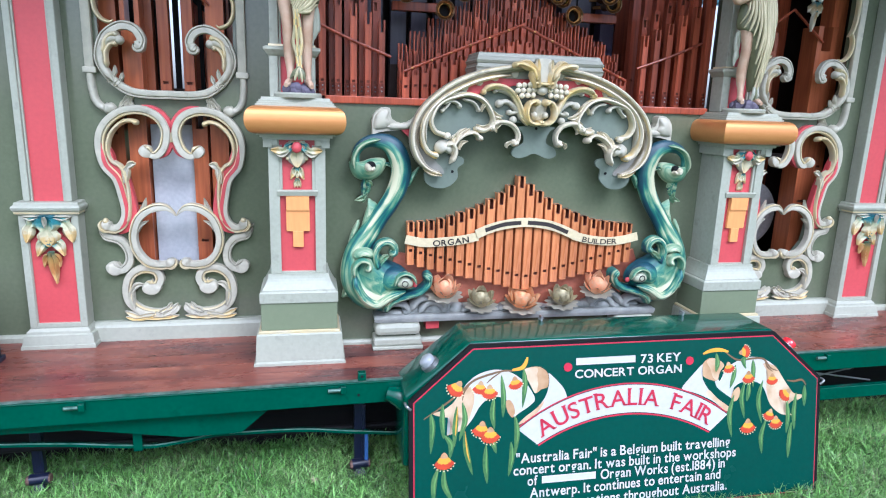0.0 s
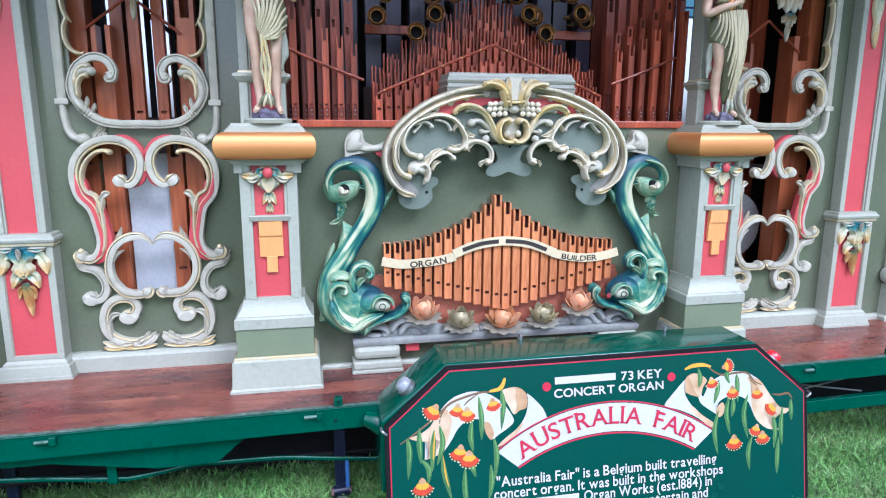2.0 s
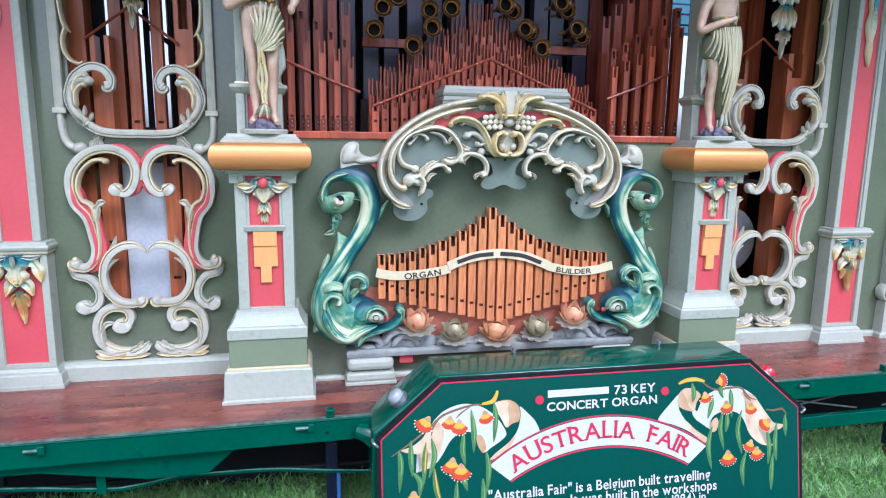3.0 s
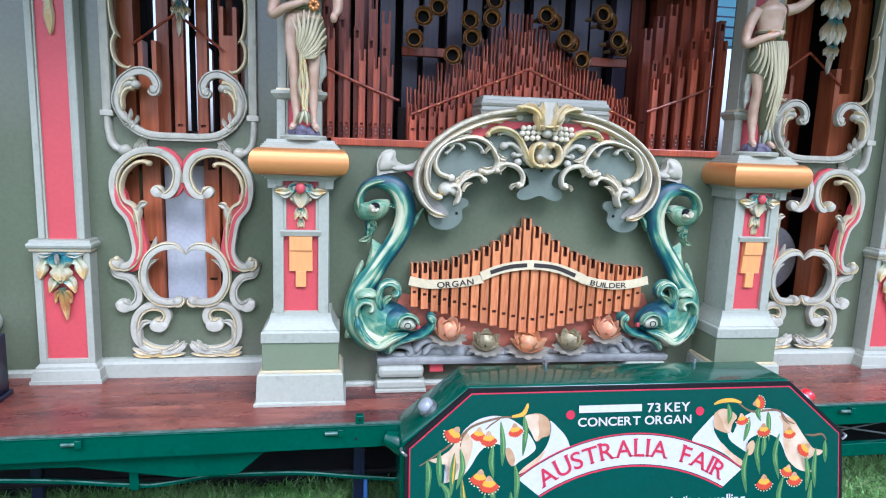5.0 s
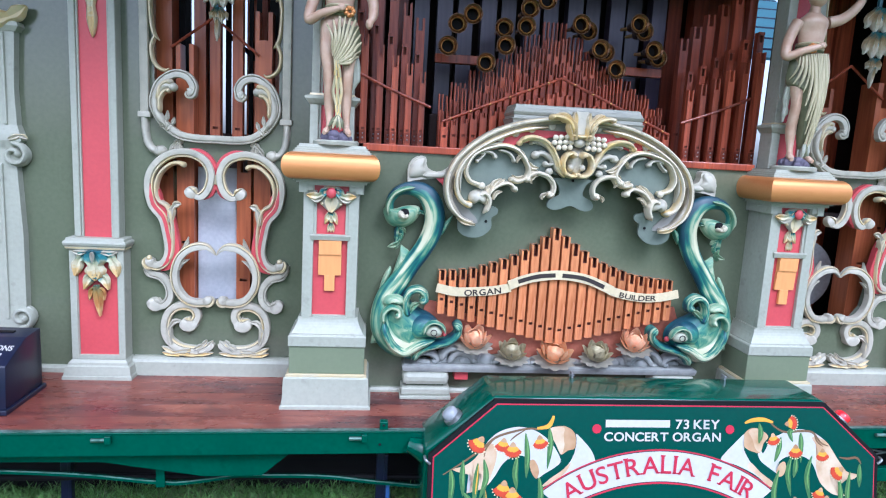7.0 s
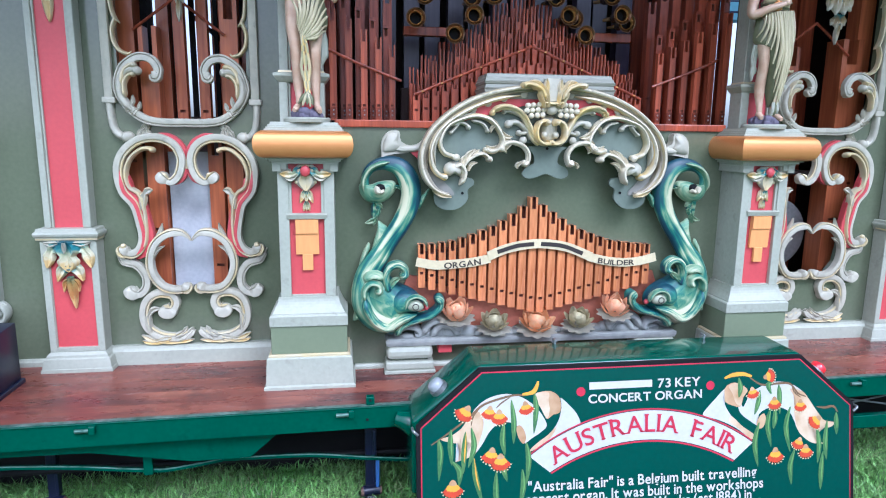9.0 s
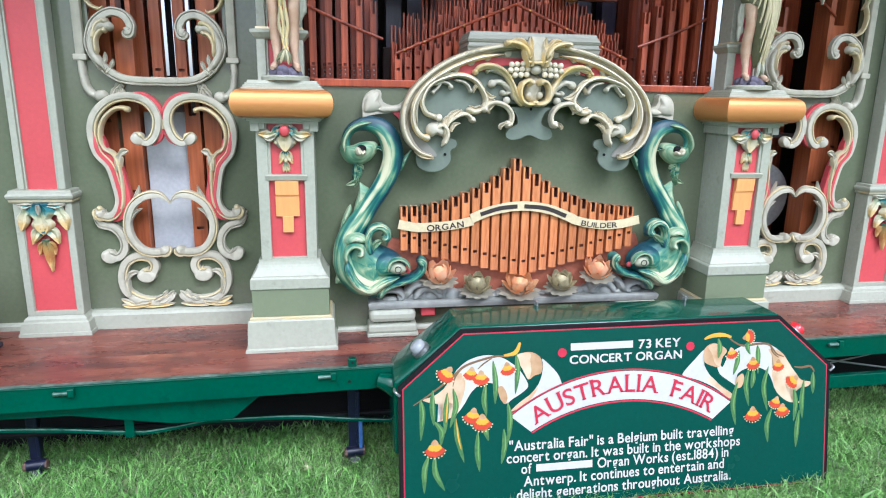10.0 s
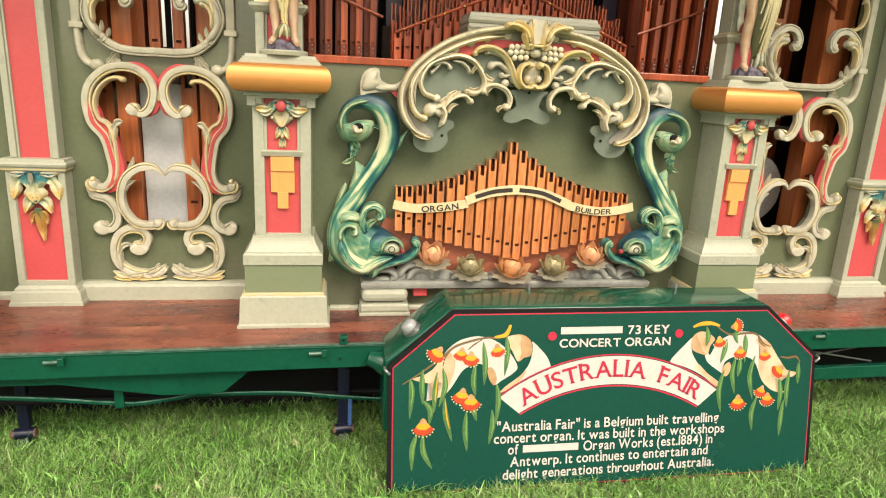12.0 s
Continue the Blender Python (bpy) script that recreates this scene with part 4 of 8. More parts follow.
under = [(-0.017, 1.699), (-0.164, 1.681), (-0.267, 1.658), (-0.357, 1.617), (-0.438, 1.559), (-0.484, 1.508), (-0.506, 1.446), (-0.505, 1.385), (-0.486, 1.333), (-0.421, 1.324), (-0.357, 1.345), (-0.327, 1.397), (-0.252, 1.435), (-0.184, 1.465), (-0.138, 1.486), (-0.066, 1.478), (0.001, 1.476)]
band = [(U + x, z) for x, z in under]
part("backing_board", plate(bmesh.new(), [(p.x, p.y) for p in curve(band + [(2 * U - x, z) for x, z in reversed(band)], 4, True)], ya + 0.006, ya + 0.02), BOARD, t, "light green cut-out board")
lobe = [(-0.082, 1.464), (-0.067, 1.448), (-0.053, 1.423), (-0.053, 1.395), (-0.09, 1.375), (-0.099, 1.347), (-0.072, 1.332), (-0.039, 1.338), (-0.011, 1.35)]
band = [(AXIS + x, z) for x, z in lobe] + [(AXIS - x, z) for x, z in reversed(lobe)]
part("lobe_board", plate(bmesh.new(), [(p.x, p.y) for p in curve(band, 4, True)], ya + 0.004, ya + 0.018), BOARD, t, "light green cut-out board")
for x, z in ((0.012, 1.457), (-0.343, 1.272), (0.343, 1.272)):
    part("board_hole", lathe(bmesh.new(), [(0.006, 0.0), (0.006, -0.002), (0.001, -0.002)], (U + x, ya + 0.002, z), 10), BLACK, t)
for s in (-1, 1):
    part("stand_off", bx(U + s * 0.39 - 0.02, U + s * 0.39 + 0.02, ya + 0.018, 2.85, 1.30, 1.37), GREEN, t)
    m = lambda pts: [(U - s * x, z) for x, z in pts]
    mm = lambda pts: [(AXIS - s * x, z) for x, z in pts]
    part("lobe_board", plate(bmesh.new(), [(p.x, p.y) for p in curve(m([(-0.458, 1.235), (-0.424, 1.206), (-0.376, 1.203), (-0.34, 1.22), (-0.318, 1.249), (-0.32, 1.286), (-0.296, 1.306), (-0.302, 1.331), (-0.356, 1.338), (-0.408, 1.338), (-0.452, 1.3)]), 4, True)], ya + 0.004, ya + 0.018), BOARD, t, "light green cut-out board")
    part("arch_rail", sweep(bmesh.new(), m([(-0.018, 1.705), (-0.153, 1.689), (-0.256, 1.665), (-0.346, 1.627), (-0.423, 1.574), (-0.482, 1.512), (-0.51, 1.446), (-0.512, 1.384), (-0.491, 1.328), (-0.451, 1.286), (-0.399, 1.267)]), 0.0155, 0.054, ya, RAIL, (0, 0, 0, 1, 2, 2, 1, 0, 0), flip=s, ends=(1, 0.2), heads=(0, 0.5)), [DARKSILVER, GILT, ARCH], t, smooth=True)
    part("second_rail", sweep(bmesh.new(), m([(-0.116, 1.668), (-0.197, 1.657), (-0.277, 1.633), (-0.356, 1.595), (-0.422, 1.549), (-0.46, 1.5), (-0.478, 1.447), (-0.473, 1.391), (-0.448, 1.351), (-0.408, 1.336)]), 0.0105, 0.05, ya, BEAD, (0, 0, 0, 1, 1, 1, 0, 0), flip=-s, ends=(0.2, 0.9), heads=(0, 1.35)), [GOLD, ARCH], t, smooth=True)
    part("third_rail", sweep(bmesh.new(), m([(-0.298, 1.598), (-0.366, 1.579), (-0.419, 1.543), (-0.453, 1.491), (-0.464, 1.437), (-0.457, 1.387)]), 0.0075, 0.034, ya, ROUND, None, flip=s, ends=(0.2, 0.15)), CARVE, t, smooth=True)
    part("rail_tongue", leaf(bmesh.new(), m([(-0.49, 1.454), (-0.499, 1.403), (-0.489, 1.351)]), 0.008, 0.03, ya - 0.016, 1, 0, 0), [DARKSILVER], t, smooth=True)
    part("rail_tongue", leaf(bmesh.new(), m([(-0.394, 1.26), (-0.436, 1.266), (-0.472, 1.285)]), 0.010, 0.03, ya - 0.016, 1, 0, 0), [GILT], t, smooth=True)
    part("red_band", sweep(bmesh.new(), m([(-0.015, 1.667), (-0.103, 1.653), (-0.195, 1.63), (-0.275, 1.608), (-0.344, 1.589), (-0.388, 1.562)]), 0.026, 0.005, ya, FLAT, None, ends=(1, 0.2)), RED, t, "red painted band")
    for x, z in [(-0.098, 1.674), (-0.181, 1.658), (-0.247, 1.637), (-0.308, 1.613), (-0.349, 1.595)]:
        part("scallop", lathe(bmesh.new(), [(0.016, 0), (0.016, -0.010), (0.012, -0.012), (0.001, -0.012)], (U - s * x, ya - 0.006, z), 12), CARVE, t)
    a = part("ring_scroll", sweep(bmesh.new(), m([(-0.373, 1.418), (-0.399, 1.426), (-0.425, 1.438), (-0.441, 1.472), (-0.433, 1.51), (-0.406, 1.548), (-0.354, 1.573), (-0.292, 1.585), (-0.236, 1.57), (-0.2, 1.531), (-0.183, 1.491), (-0.197, 1.458), (-0.229, 1.443), (-0.261, 1.455)]), 0.0098, 0.044, ya, BEAD, (0, 0, 0, 1, 1, 1, 0, 0), flip=s, ends=(0.9, 0.8), heads=(1.1, 1.2)), [GILT, ARCH], t, smooth=True)
    part("pearl", blob(bmesh.new(), (U - s * -0.377, ya - 0.042, 1.42), (0.0145, 0.014, 0.0145)), ARCH, a, smooth=True)
    for pts, w in (([(-0.392, 1.544), (-0.36, 1.557), (-0.334, 1.549), (-0.321, 1.529)], 0.0075), ([(-0.314, 1.566), (-0.277, 1.559), (-0.255, 1.542), (-0.244, 1.517)], 0.0065), ([(-0.365, 1.554), (-0.382, 1.531), (-0.404, 1.512)], 0.006)):
        part("ring_plume", sweep(bmesh.new(), m(pts), w, 0.026, ya - 0.004, ROUND, None, ends=(0.3, 0.9), heads=(0, 1.35)), CARVE, a, smooth=True)
    for pts, w in (([(-0.243, 1.574), (-0.216, 1.557), (-0.197, 1.526)], 0.01), ([(-0.195, 1.529), (-0.17, 1.505), (-0.142, 1.504)], 0.011), ([(-0.205, 1.467), (-0.228, 1.456), (-0.252, 1.469)], 0.009), ([(-0.213, 1.553), (-0.229, 1.538), (-0.234, 1.518)], 0.008)):
        part("ring_leaf", leaf(bmesh.new(), m(pts), w, 0.03, ya - 0.012, 1, 0, 0), ARCH, a, smooth=True)
    part("acanthus_knob", dome(bmesh.new(), m([(-0.423, 1.361), (-0.42, 1.388), (-0.393, 1.403), (-0.36, 1.393), (-0.344, 1.364), (-0.359, 1.345), (-0.381, 1.353), (-0.403, 1.343)]), 0.044, ya - 0.008), CARVE, t, smooth=True)
    part("tongue", sweep(bmesh.new(), m([(-0.387, 1.376), (-0.359, 1.389), (-0.339, 1.364), (-0.344, 1.332), (-0.361, 1.306)]), 0.0105, 0.05, ya - 0.004, ROUND, None, ends=(0.5, 0.1)), ARCH, t, smooth=True)
    a = part("acanthus", sweep(bmesh.new(), m([(-0.354, 1.341), (-0.339, 1.392), (-0.305, 1.423), (-0.264, 1.434), (-0.239, 1.415), (-0.236, 1.399)]), 0.0088, 0.044, ya, ROUND, None, ends=(0.3, 0.9), heads=(0, 1.5)), ARCH, t, smooth=True)
    for pts, w in (([(-0.349, 1.373), (-0.349, 1.405), (-0.325, 1.434)], 0.012), ([(-0.336, 1.397), (-0.324, 1.429), (-0.293, 1.453)], 0.012), ([(-0.325, 1.365), (-0.313, 1.391), (-0.285, 1.399)], 0.01), ([(-0.314, 1.416), (-0.297, 1.435), (-0.279, 1.452)], 0.01)):
        part("acanthus_leaf", leaf(bmesh.new(), m(pts), w, 0.03, ya - 0.014, 1, 0, 0), ARCH, a, smooth=True)
    a = part("small_scroll", sweep(bmesh.new(), mm([(-0.112, 1.391), (-0.087, 1.403), (-0.085, 1.438), (-0.111, 1.469), (-0.155, 1.481), (-0.189, 1.47), (-0.204, 1.442)]), 0.0098, 0.036, ya - 0.006, BEAD, (1, 0, 0, 0, 0, 0, 1, 1), flip=s, ends=(1, 0.8), heads=(1.6, 1.5)), [ARCH, CARVE], t, smooth=True)
    for pts, w in (([(-0.147, 1.479), (-0.174, 1.491), (-0.202, 1.476)], 0.009), ([(-0.111, 1.402), (-0.129, 1.388), (-0.128, 1.374)], 0.009), ([(-0.159, 1.474), (-0.181, 1.454), (-0.175, 1.436)], 0.009)):
        part("small_leaf", leaf(bmesh.new(), mm(pts), w, 0.028, ya - 0.012, 1, 0, 0), ARCH, a, smooth=True)
    # gold arm that springs from the mask
    a = part("gold_leaf", sweep(bmesh.new(), mm([(-0.244, 1.588), (-0.23, 1.609), (-0.195, 1.622), (-0.15, 1.615), (-0.113, 1.59), (-0.086, 1.546), (-0.066, 1.501), (-0.04, 1.477)]), 0.0125, 0.046, ya - 0.006, RAIL, (1, 1, 0, 0, 0, 0, 0, 1, 1), flip=-s, ends=(0.3, 1), heads=(0.9, 0)), [GOLD, GILT], t, smooth=True)
    for pts, w in (([(-0.07, 1.496), (-0.097, 1.536), (-0.135, 1.562), (-0.165, 1.556), (-0.173, 1.539)], 0.011), ([(-0.087, 1.523), (-0.115, 1.517), (-0.134, 1.525)], 0.008), ([(-0.115, 1.585), (-0.149, 1.6), (-0.18, 1.605), (-0.196, 1.597)], 0.006)):
        part("grey_leaf", sweep(bmesh.new(), mm(pts), w, 0.026, ya, ROUND, None, ends=(0.9, 0.5), heads=(0, 1.5)), CARVE, t, smooth=True)
    part("knob", blob(bmesh.new(), (AXIS - s * -0.106, ya - 0.012, 1.49), (0.0165, 0.016, 0.0155)), CARVE, t, smooth=True)
    part("mask_curl", sweep(bmesh.new(), mm([(0.012, 1.484), (-0.021, 1.476), (-0.051, 1.49), (-0.061, 1.524), (-0.051, 1.557), (-0.026, 1.567), (-0.013, 1.55)]), 0.0095, 0.052, ya - 0.022, ROUND, None, flip=s, ends=(1, 0.9), heads=(0, 1.5)), GOLD, t, smooth=True)
    part("cheek", blob(bmesh.new(), (AXIS - s * -0.024, ya - 0.035, 1.512), (0.013, 0.018, 0.014)), CARVE, t, smooth=True)
    for r in range(3):
        for k in range(4 - r // 2):
            part("grape", blob(bmesh.new(), (AXIS + s * (0.03 + 0.0235 * k + 0.004 * r), ya - 0.048 - 0.004 * (k % 2), 1.634 - 0.021 * r - 0.002 * k), (0.0124, 0.0125, 0.0115), seg=8), ARCH, t, smooth=True)
    part("crown_leaf", leaf(bmesh.new(), mm([(-0.028, 1.621), (-0.039, 1.665), (-0.053, 1.696), (-0.082, 1.712), (-0.119, 1.71)]), 0.026, 0.05, ya - 0.04, 2, 0, 1, rise=0.015), [GILT, GOLD], t, smooth=True)
    part("crown_curl", sweep(bmesh.new(), mm([(-0.035, 1.648), (-0.052, 1.687), (-0.082, 1.705), (-0.115, 1.71), (-0.135, 1.7)]), 0.010, 0.04, ya - 0.055, ROUND, None, ends=(0.2, 0.9), heads=(0, 1.2)), GOLD, t, smooth=True)
    part("crown_lobe", leaf(bmesh.new(), mm([(-0.04, 1.652), (-0.029, 1.688), (-0.03, 1.732)]), 0.016, 0.036, ya - 0.055, 2, 0, 1), [GILT, ARCH], t, smooth=True)
    # ear that joins the arch to the wall
    b = plate(bmesh.new(), m([(-0.671, 1.414), (-0.673, 1.465), (-0.667, 1.491), (-0.654, 1.51), (-0.636, 1.522), (-0.615, 1.526), (-0.601, 1.522), (-0.596, 1.51), (-0.597, 1.494), (-0.59, 1.478), (-0.573, 1.468), (-0.549, 1.462), (-0.524, 1.468), (-0.496, 1.485), (-0.467, 1.517), (-0.454, 1.54), (-0.459, 1.499), (-0.483, 1.465), (-0.522, 1.444), (-0.569, 1.433), (-0.616, 1.429), (-0.646, 1.423)]), 2.802, 2.85)
    a = part("ear_scroll", b, CARVE, t)
    part("ear_roll", dome(bmesh.new(), m([(-0.666, 1.438), (-0.667, 1.47), (-0.652, 1.503), (-0.623, 1.518), (-0.604, 1.51), (-0.607, 1.482), (-0.597, 1.46), (-0.614, 1.441), (-0.642, 1.435)]), 0.02, 2.804), CARVE, a, smooth=True)
    part("ear_wing", sweep(bmesh.new(), m([(-0.615, 1.447), (-0.568, 1.45), (-0.522, 1.456), (-0.472, 1.503)]), 0.0135, 0.016, 2.804, ROUND, None, ends=(0.2, 0.5)), CARVE, a, smooth=True)
    part("red_wedge", plate(bmesh.new(), m([(-0.553, 1.436), (-0.497, 1.457), (-0.5, 1.422), (-0.518, 1.405)]), 2.80, 2.835), RED, t, "red painted wedge")
part("mask_nose", blob(bmesh.new(), (AXIS, ya - 0.045, 1.612), (0.025, 0.022, 0.02)), CARVE, t, smooth=True)
part("mask_face", dome(bmesh.new(), [(AXIS + x, z) for x, z in ((-0.03, 1.585), (0.03, 1.585), (0.036, 1.515), (0.018, 1.486), (-0.018, 1.486), (-0.036, 1.515))], 0.032, ya - 0.006), CARVE, t, smooth=True)
part("crown_panel", plate(bmesh.new(), [(AXIS - 0.026, 1.735), (AXIS + 0.026, 1.735), (AXIS + 0.022, 1.69), (AXIS + 0.034, 1.645), (AXIS - 0.034, 1.645), (AXIS - 0.022, 1.69)], ya - 0.06, ya), CARVE, t)
part("crown_sill", sweep(bmesh.new(), [(AXIS - 0.045, 1.641), (AXIS, 1.636), (AXIS + 0.045, 1.641)], 0.007, 0.03, ya - 0.05, ROUND, None), GOLD, t, smooth=True)
part("top_ledge", stack(bmesh.new(), U + 0.012, 2.93, [(1.655, 0.266, 2.74), (1.69, 0.274, 2.735), (1.697, 0.277, 2.73), (1.701, 0.271, 2.736), (1.712, 0.269, 2.738), (1.715, 0.273, 2.734), (1.724, 0.275, 2.73), (1.728, 0.271, 2.736), (1.738, 0.268, 2.742), (1.741, 0.265, 2.746), (1.752, 0.263, 2.75), (1.756, 0.258, 2.756)]), LEDGEGREY, t, "pale moulded ledge")

# ---- dolphins that carry the arch ----
def fishpaint(name, ridge, wild):
    """Brushed glazes from deep blue to pale green and cream, laid by the girth of the form: ridge = (girth, tone) pairs."""
    m = bpy.data.materials.new(name)
    m.use_nodes = True
    n, l = m.node_tree.nodes, m.node_tree.links
    b = n["Principled BSDF"]
    uv = n.new("ShaderNodeUVMap")
    uv.uv_map = "coat"
    sp = n.new("ShaderNodeSeparateXYZ")
    l.new(uv.outputs["UV"], sp.inputs[0])
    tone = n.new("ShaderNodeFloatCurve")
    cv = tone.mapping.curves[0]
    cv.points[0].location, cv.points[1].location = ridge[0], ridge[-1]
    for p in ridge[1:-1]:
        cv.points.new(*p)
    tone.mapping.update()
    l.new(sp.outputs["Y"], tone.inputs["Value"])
    mp = n.new("ShaderNodeMapping")
    mp.inputs["Scale"].default_value = (3.0, 7.0, 1)
    l.new(uv.outputs["UV"], mp.inputs["Vector"])
    w, tc, w2 = n.new("ShaderNodeTexNoise"), n.new("ShaderNodeTexCoord"), n.new("ShaderNodeTexNoise")
    w.inputs["Scale"].default_value, w.inputs["Detail"].default_value, w.inputs["Distortion"].default_value = 1.3, 4, 0.8
    l.new(mp.outputs["Vector"], w.inputs["Vector"])
    w2.inputs["Scale"].default_value, w2.inputs["Detail"].default_value = 7, 2
    l.new(tc.outputs["Object"], w2.inputs["Vector"])
    mean = n.new("ShaderNodeMath")
    mean.operation = "ADD"
    l.new(w.outputs["Fac"], mean.inputs[0])
    l.new(w2.outputs["Fac"], mean.inputs[1])
    off = n.new("ShaderNodeMath")
    off.operation = "MULTIPLY_ADD"
    l.new(mean.outputs[0], off.inputs[0])
    off.inputs[1].default_value, off.inputs[2].default_value = wild, -wild
    ma = n.new("ShaderNodeMath")
    l.new(off.outputs[0], ma.inputs[0])
    l.new(tone.outputs["Value"], ma.inputs[1])
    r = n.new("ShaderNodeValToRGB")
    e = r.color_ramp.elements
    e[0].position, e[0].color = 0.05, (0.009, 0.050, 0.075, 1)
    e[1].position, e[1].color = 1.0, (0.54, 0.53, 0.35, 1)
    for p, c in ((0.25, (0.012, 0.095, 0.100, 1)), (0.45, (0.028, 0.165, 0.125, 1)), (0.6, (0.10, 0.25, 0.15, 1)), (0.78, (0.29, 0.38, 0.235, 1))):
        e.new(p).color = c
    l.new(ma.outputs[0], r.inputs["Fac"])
    l.new(r.outputs["Color"], b.inputs["Base Color"])
    b.inputs["Roughness"].default_value = 0.46
    b.inputs["Coat Weight"].default_value = 0.02
    bp = n.new("ShaderNodeBump")
    bp.inputs["Strength"].default_value, bp.inputs["Distance"].default_value = 0.25, 0.004
    l.new(w.outputs["Fac"], bp.inputs["Height"])
    l.new(bp.outputs["Normal"], b.inputs["Normal"])
    return m


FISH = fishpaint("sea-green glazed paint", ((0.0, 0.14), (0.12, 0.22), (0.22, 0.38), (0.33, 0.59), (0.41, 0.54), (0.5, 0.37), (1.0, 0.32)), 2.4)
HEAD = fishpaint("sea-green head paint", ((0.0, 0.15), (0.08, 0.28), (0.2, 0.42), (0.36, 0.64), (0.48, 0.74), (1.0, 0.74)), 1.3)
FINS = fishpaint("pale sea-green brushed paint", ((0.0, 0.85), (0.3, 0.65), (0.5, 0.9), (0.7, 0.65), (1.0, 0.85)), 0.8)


IRIS = paint("pale eye paint", (0.40, 0.42, 0.30), 0.4, vary=0.2)


def dolphin(cx):
    t = thing("carved_dolphin", (cx, 2.84, 0.66), "carved blue-green glazed dolphin with curled tail and open eye", "carving", "dolphins beside the pipes")
    y = 2.785
    q = lambda *p: [(cx + x * 1.003, z) for x, z in p]
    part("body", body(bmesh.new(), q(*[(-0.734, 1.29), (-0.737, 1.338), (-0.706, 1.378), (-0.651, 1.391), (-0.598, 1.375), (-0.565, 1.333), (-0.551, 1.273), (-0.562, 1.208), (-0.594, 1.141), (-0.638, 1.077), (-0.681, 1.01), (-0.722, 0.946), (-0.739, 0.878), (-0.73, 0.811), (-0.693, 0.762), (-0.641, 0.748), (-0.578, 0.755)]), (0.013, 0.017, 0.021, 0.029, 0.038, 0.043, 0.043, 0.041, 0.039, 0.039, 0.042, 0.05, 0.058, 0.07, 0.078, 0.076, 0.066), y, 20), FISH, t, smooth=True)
    part("head", dome(bmesh.new(), q((-0.775, 0.868), (-0.755, 0.935), (-0.705, 0.955), (-0.645, 0.925), (-0.6, 0.89), (-0.545, 0.862), (-0.505, 0.82), (-0.505, 0.77), (-0.565, 0.725), (-0.612, 0.69), (-0.625, 0.66), (-0.668, 0.674), (-0.724, 0.72), (-0.763, 0.785)), 0.075, y + 0.012), HEAD, t, smooth=True)
    part("lip", sweep(bmesh.new(), q((-0.612, 0.672), (-0.598, 0.70), (-0.565, 0.722), (-0.516, 0.738), (-0.468, 0.752), (-0.432, 0.784), (-0.43, 0.815), (-0.452, 0.826)), 0.019, 0.062, y + 0.004, ROUND, None, flip=1, ends=(0.7, 0.8), heads=(0, 1.2)), FISH, t, smooth=True)
    part("cheek_fold", sweep(bmesh.new(), q((-0.745, 0.85), (-0.735, 0.79), (-0.70, 0.735), (-0.65, 0.71), (-0.59, 0.745), (-0.53, 0.765)), 0.02, 0.05, y - 0.035, ROUND, None, ends=(0.2, 0.2)), FISH, t, smooth=True)
    part("forehead", dome(bmesh.new(), q((-0.645, 0.80), (-0.632, 0.845), (-0.59, 0.868), (-0.55, 0.864), (-0.51, 0.83), (-0.5, 0.795), (-0.53, 0.775), (-0.58, 0.768), (-0.62, 0.765)), 0.05, y - 0.03), HEAD, t, smooth=True)
    part("tail_bowl", dome(bmesh.new(), q(*[(-0.76, 1.307), (-0.76, 1.271), (-0.735, 1.236), (-0.688, 1.225), (-0.644, 1.243), (-0.615, 1.28), (-0.615, 1.313), (-0.642, 1.321), (-0.683, 1.316), (-0.717, 1.304)]), 0.05, y + 0.016), FINS, t, "pale green bowl of the curled tail", smooth=True)
    # black knob that stands for the shadow inside the curl
    part("tail_shade", blob(bmesh.new(), (cx + -0.681, y - 0.028, 1.291), (0.021, 0.018, 0.019)), BLACK, t, smooth=True)
    part("tail_volute", sweep(bmesh.new(), q(*[(-0.665, 1.288), (-0.672, 1.278), (-0.684, 1.279), (-0.69, 1.289), (-0.684, 1.297)]), 0.0085, 0.030, y - 0.03, ROUND, None, ends=(0.3, 0.9), heads=(0, 1.8)), ARCH, t, smooth=True)
    part("tail_rim", sweep(bmesh.new(), q(*[(-0.744, 1.278), (-0.746, 1.322), (-0.725, 1.363), (-0.686, 1.387), (-0.639, 1.397)]), 0.0105, 0.03, y - 0.008, ROUND, None, ends=(0.2, 0.2)), FINS, t, smooth=True)
    part("tail_stub", leaf(bmesh.new(), q(*[(-0.625, 1.291), (-0.606, 1.295), (-0.585, 1.278)]), 0.008, 0.03, y + 0.01, 1), FISH, t, smooth=True)
    for a, w, paintwork in (([(-0.701, 1.237), (-0.695, 1.195), (-0.708, 1.152)], 0.021, FISH), ([(-0.697, 1.166), (-0.713, 1.152), (-0.741, 1.144)], 0.012, FINS), ([(-0.691, 1.179), (-0.701, 1.15), (-0.707, 1.134)], 0.009, FINS), ([(-0.693, 1.226), (-0.678, 1.221), (-0.668, 1.205)], 0.008, FINS), ([(-0.694, 1.203), (-0.682, 1.197), (-0.678, 1.185)], 0.007, FINS)):
        part("tail_leaf", leaf(bmesh.new(), q(*a), w, 0.03, y + 0.012, 1, 0, 0), paintwork, t, smooth=True)
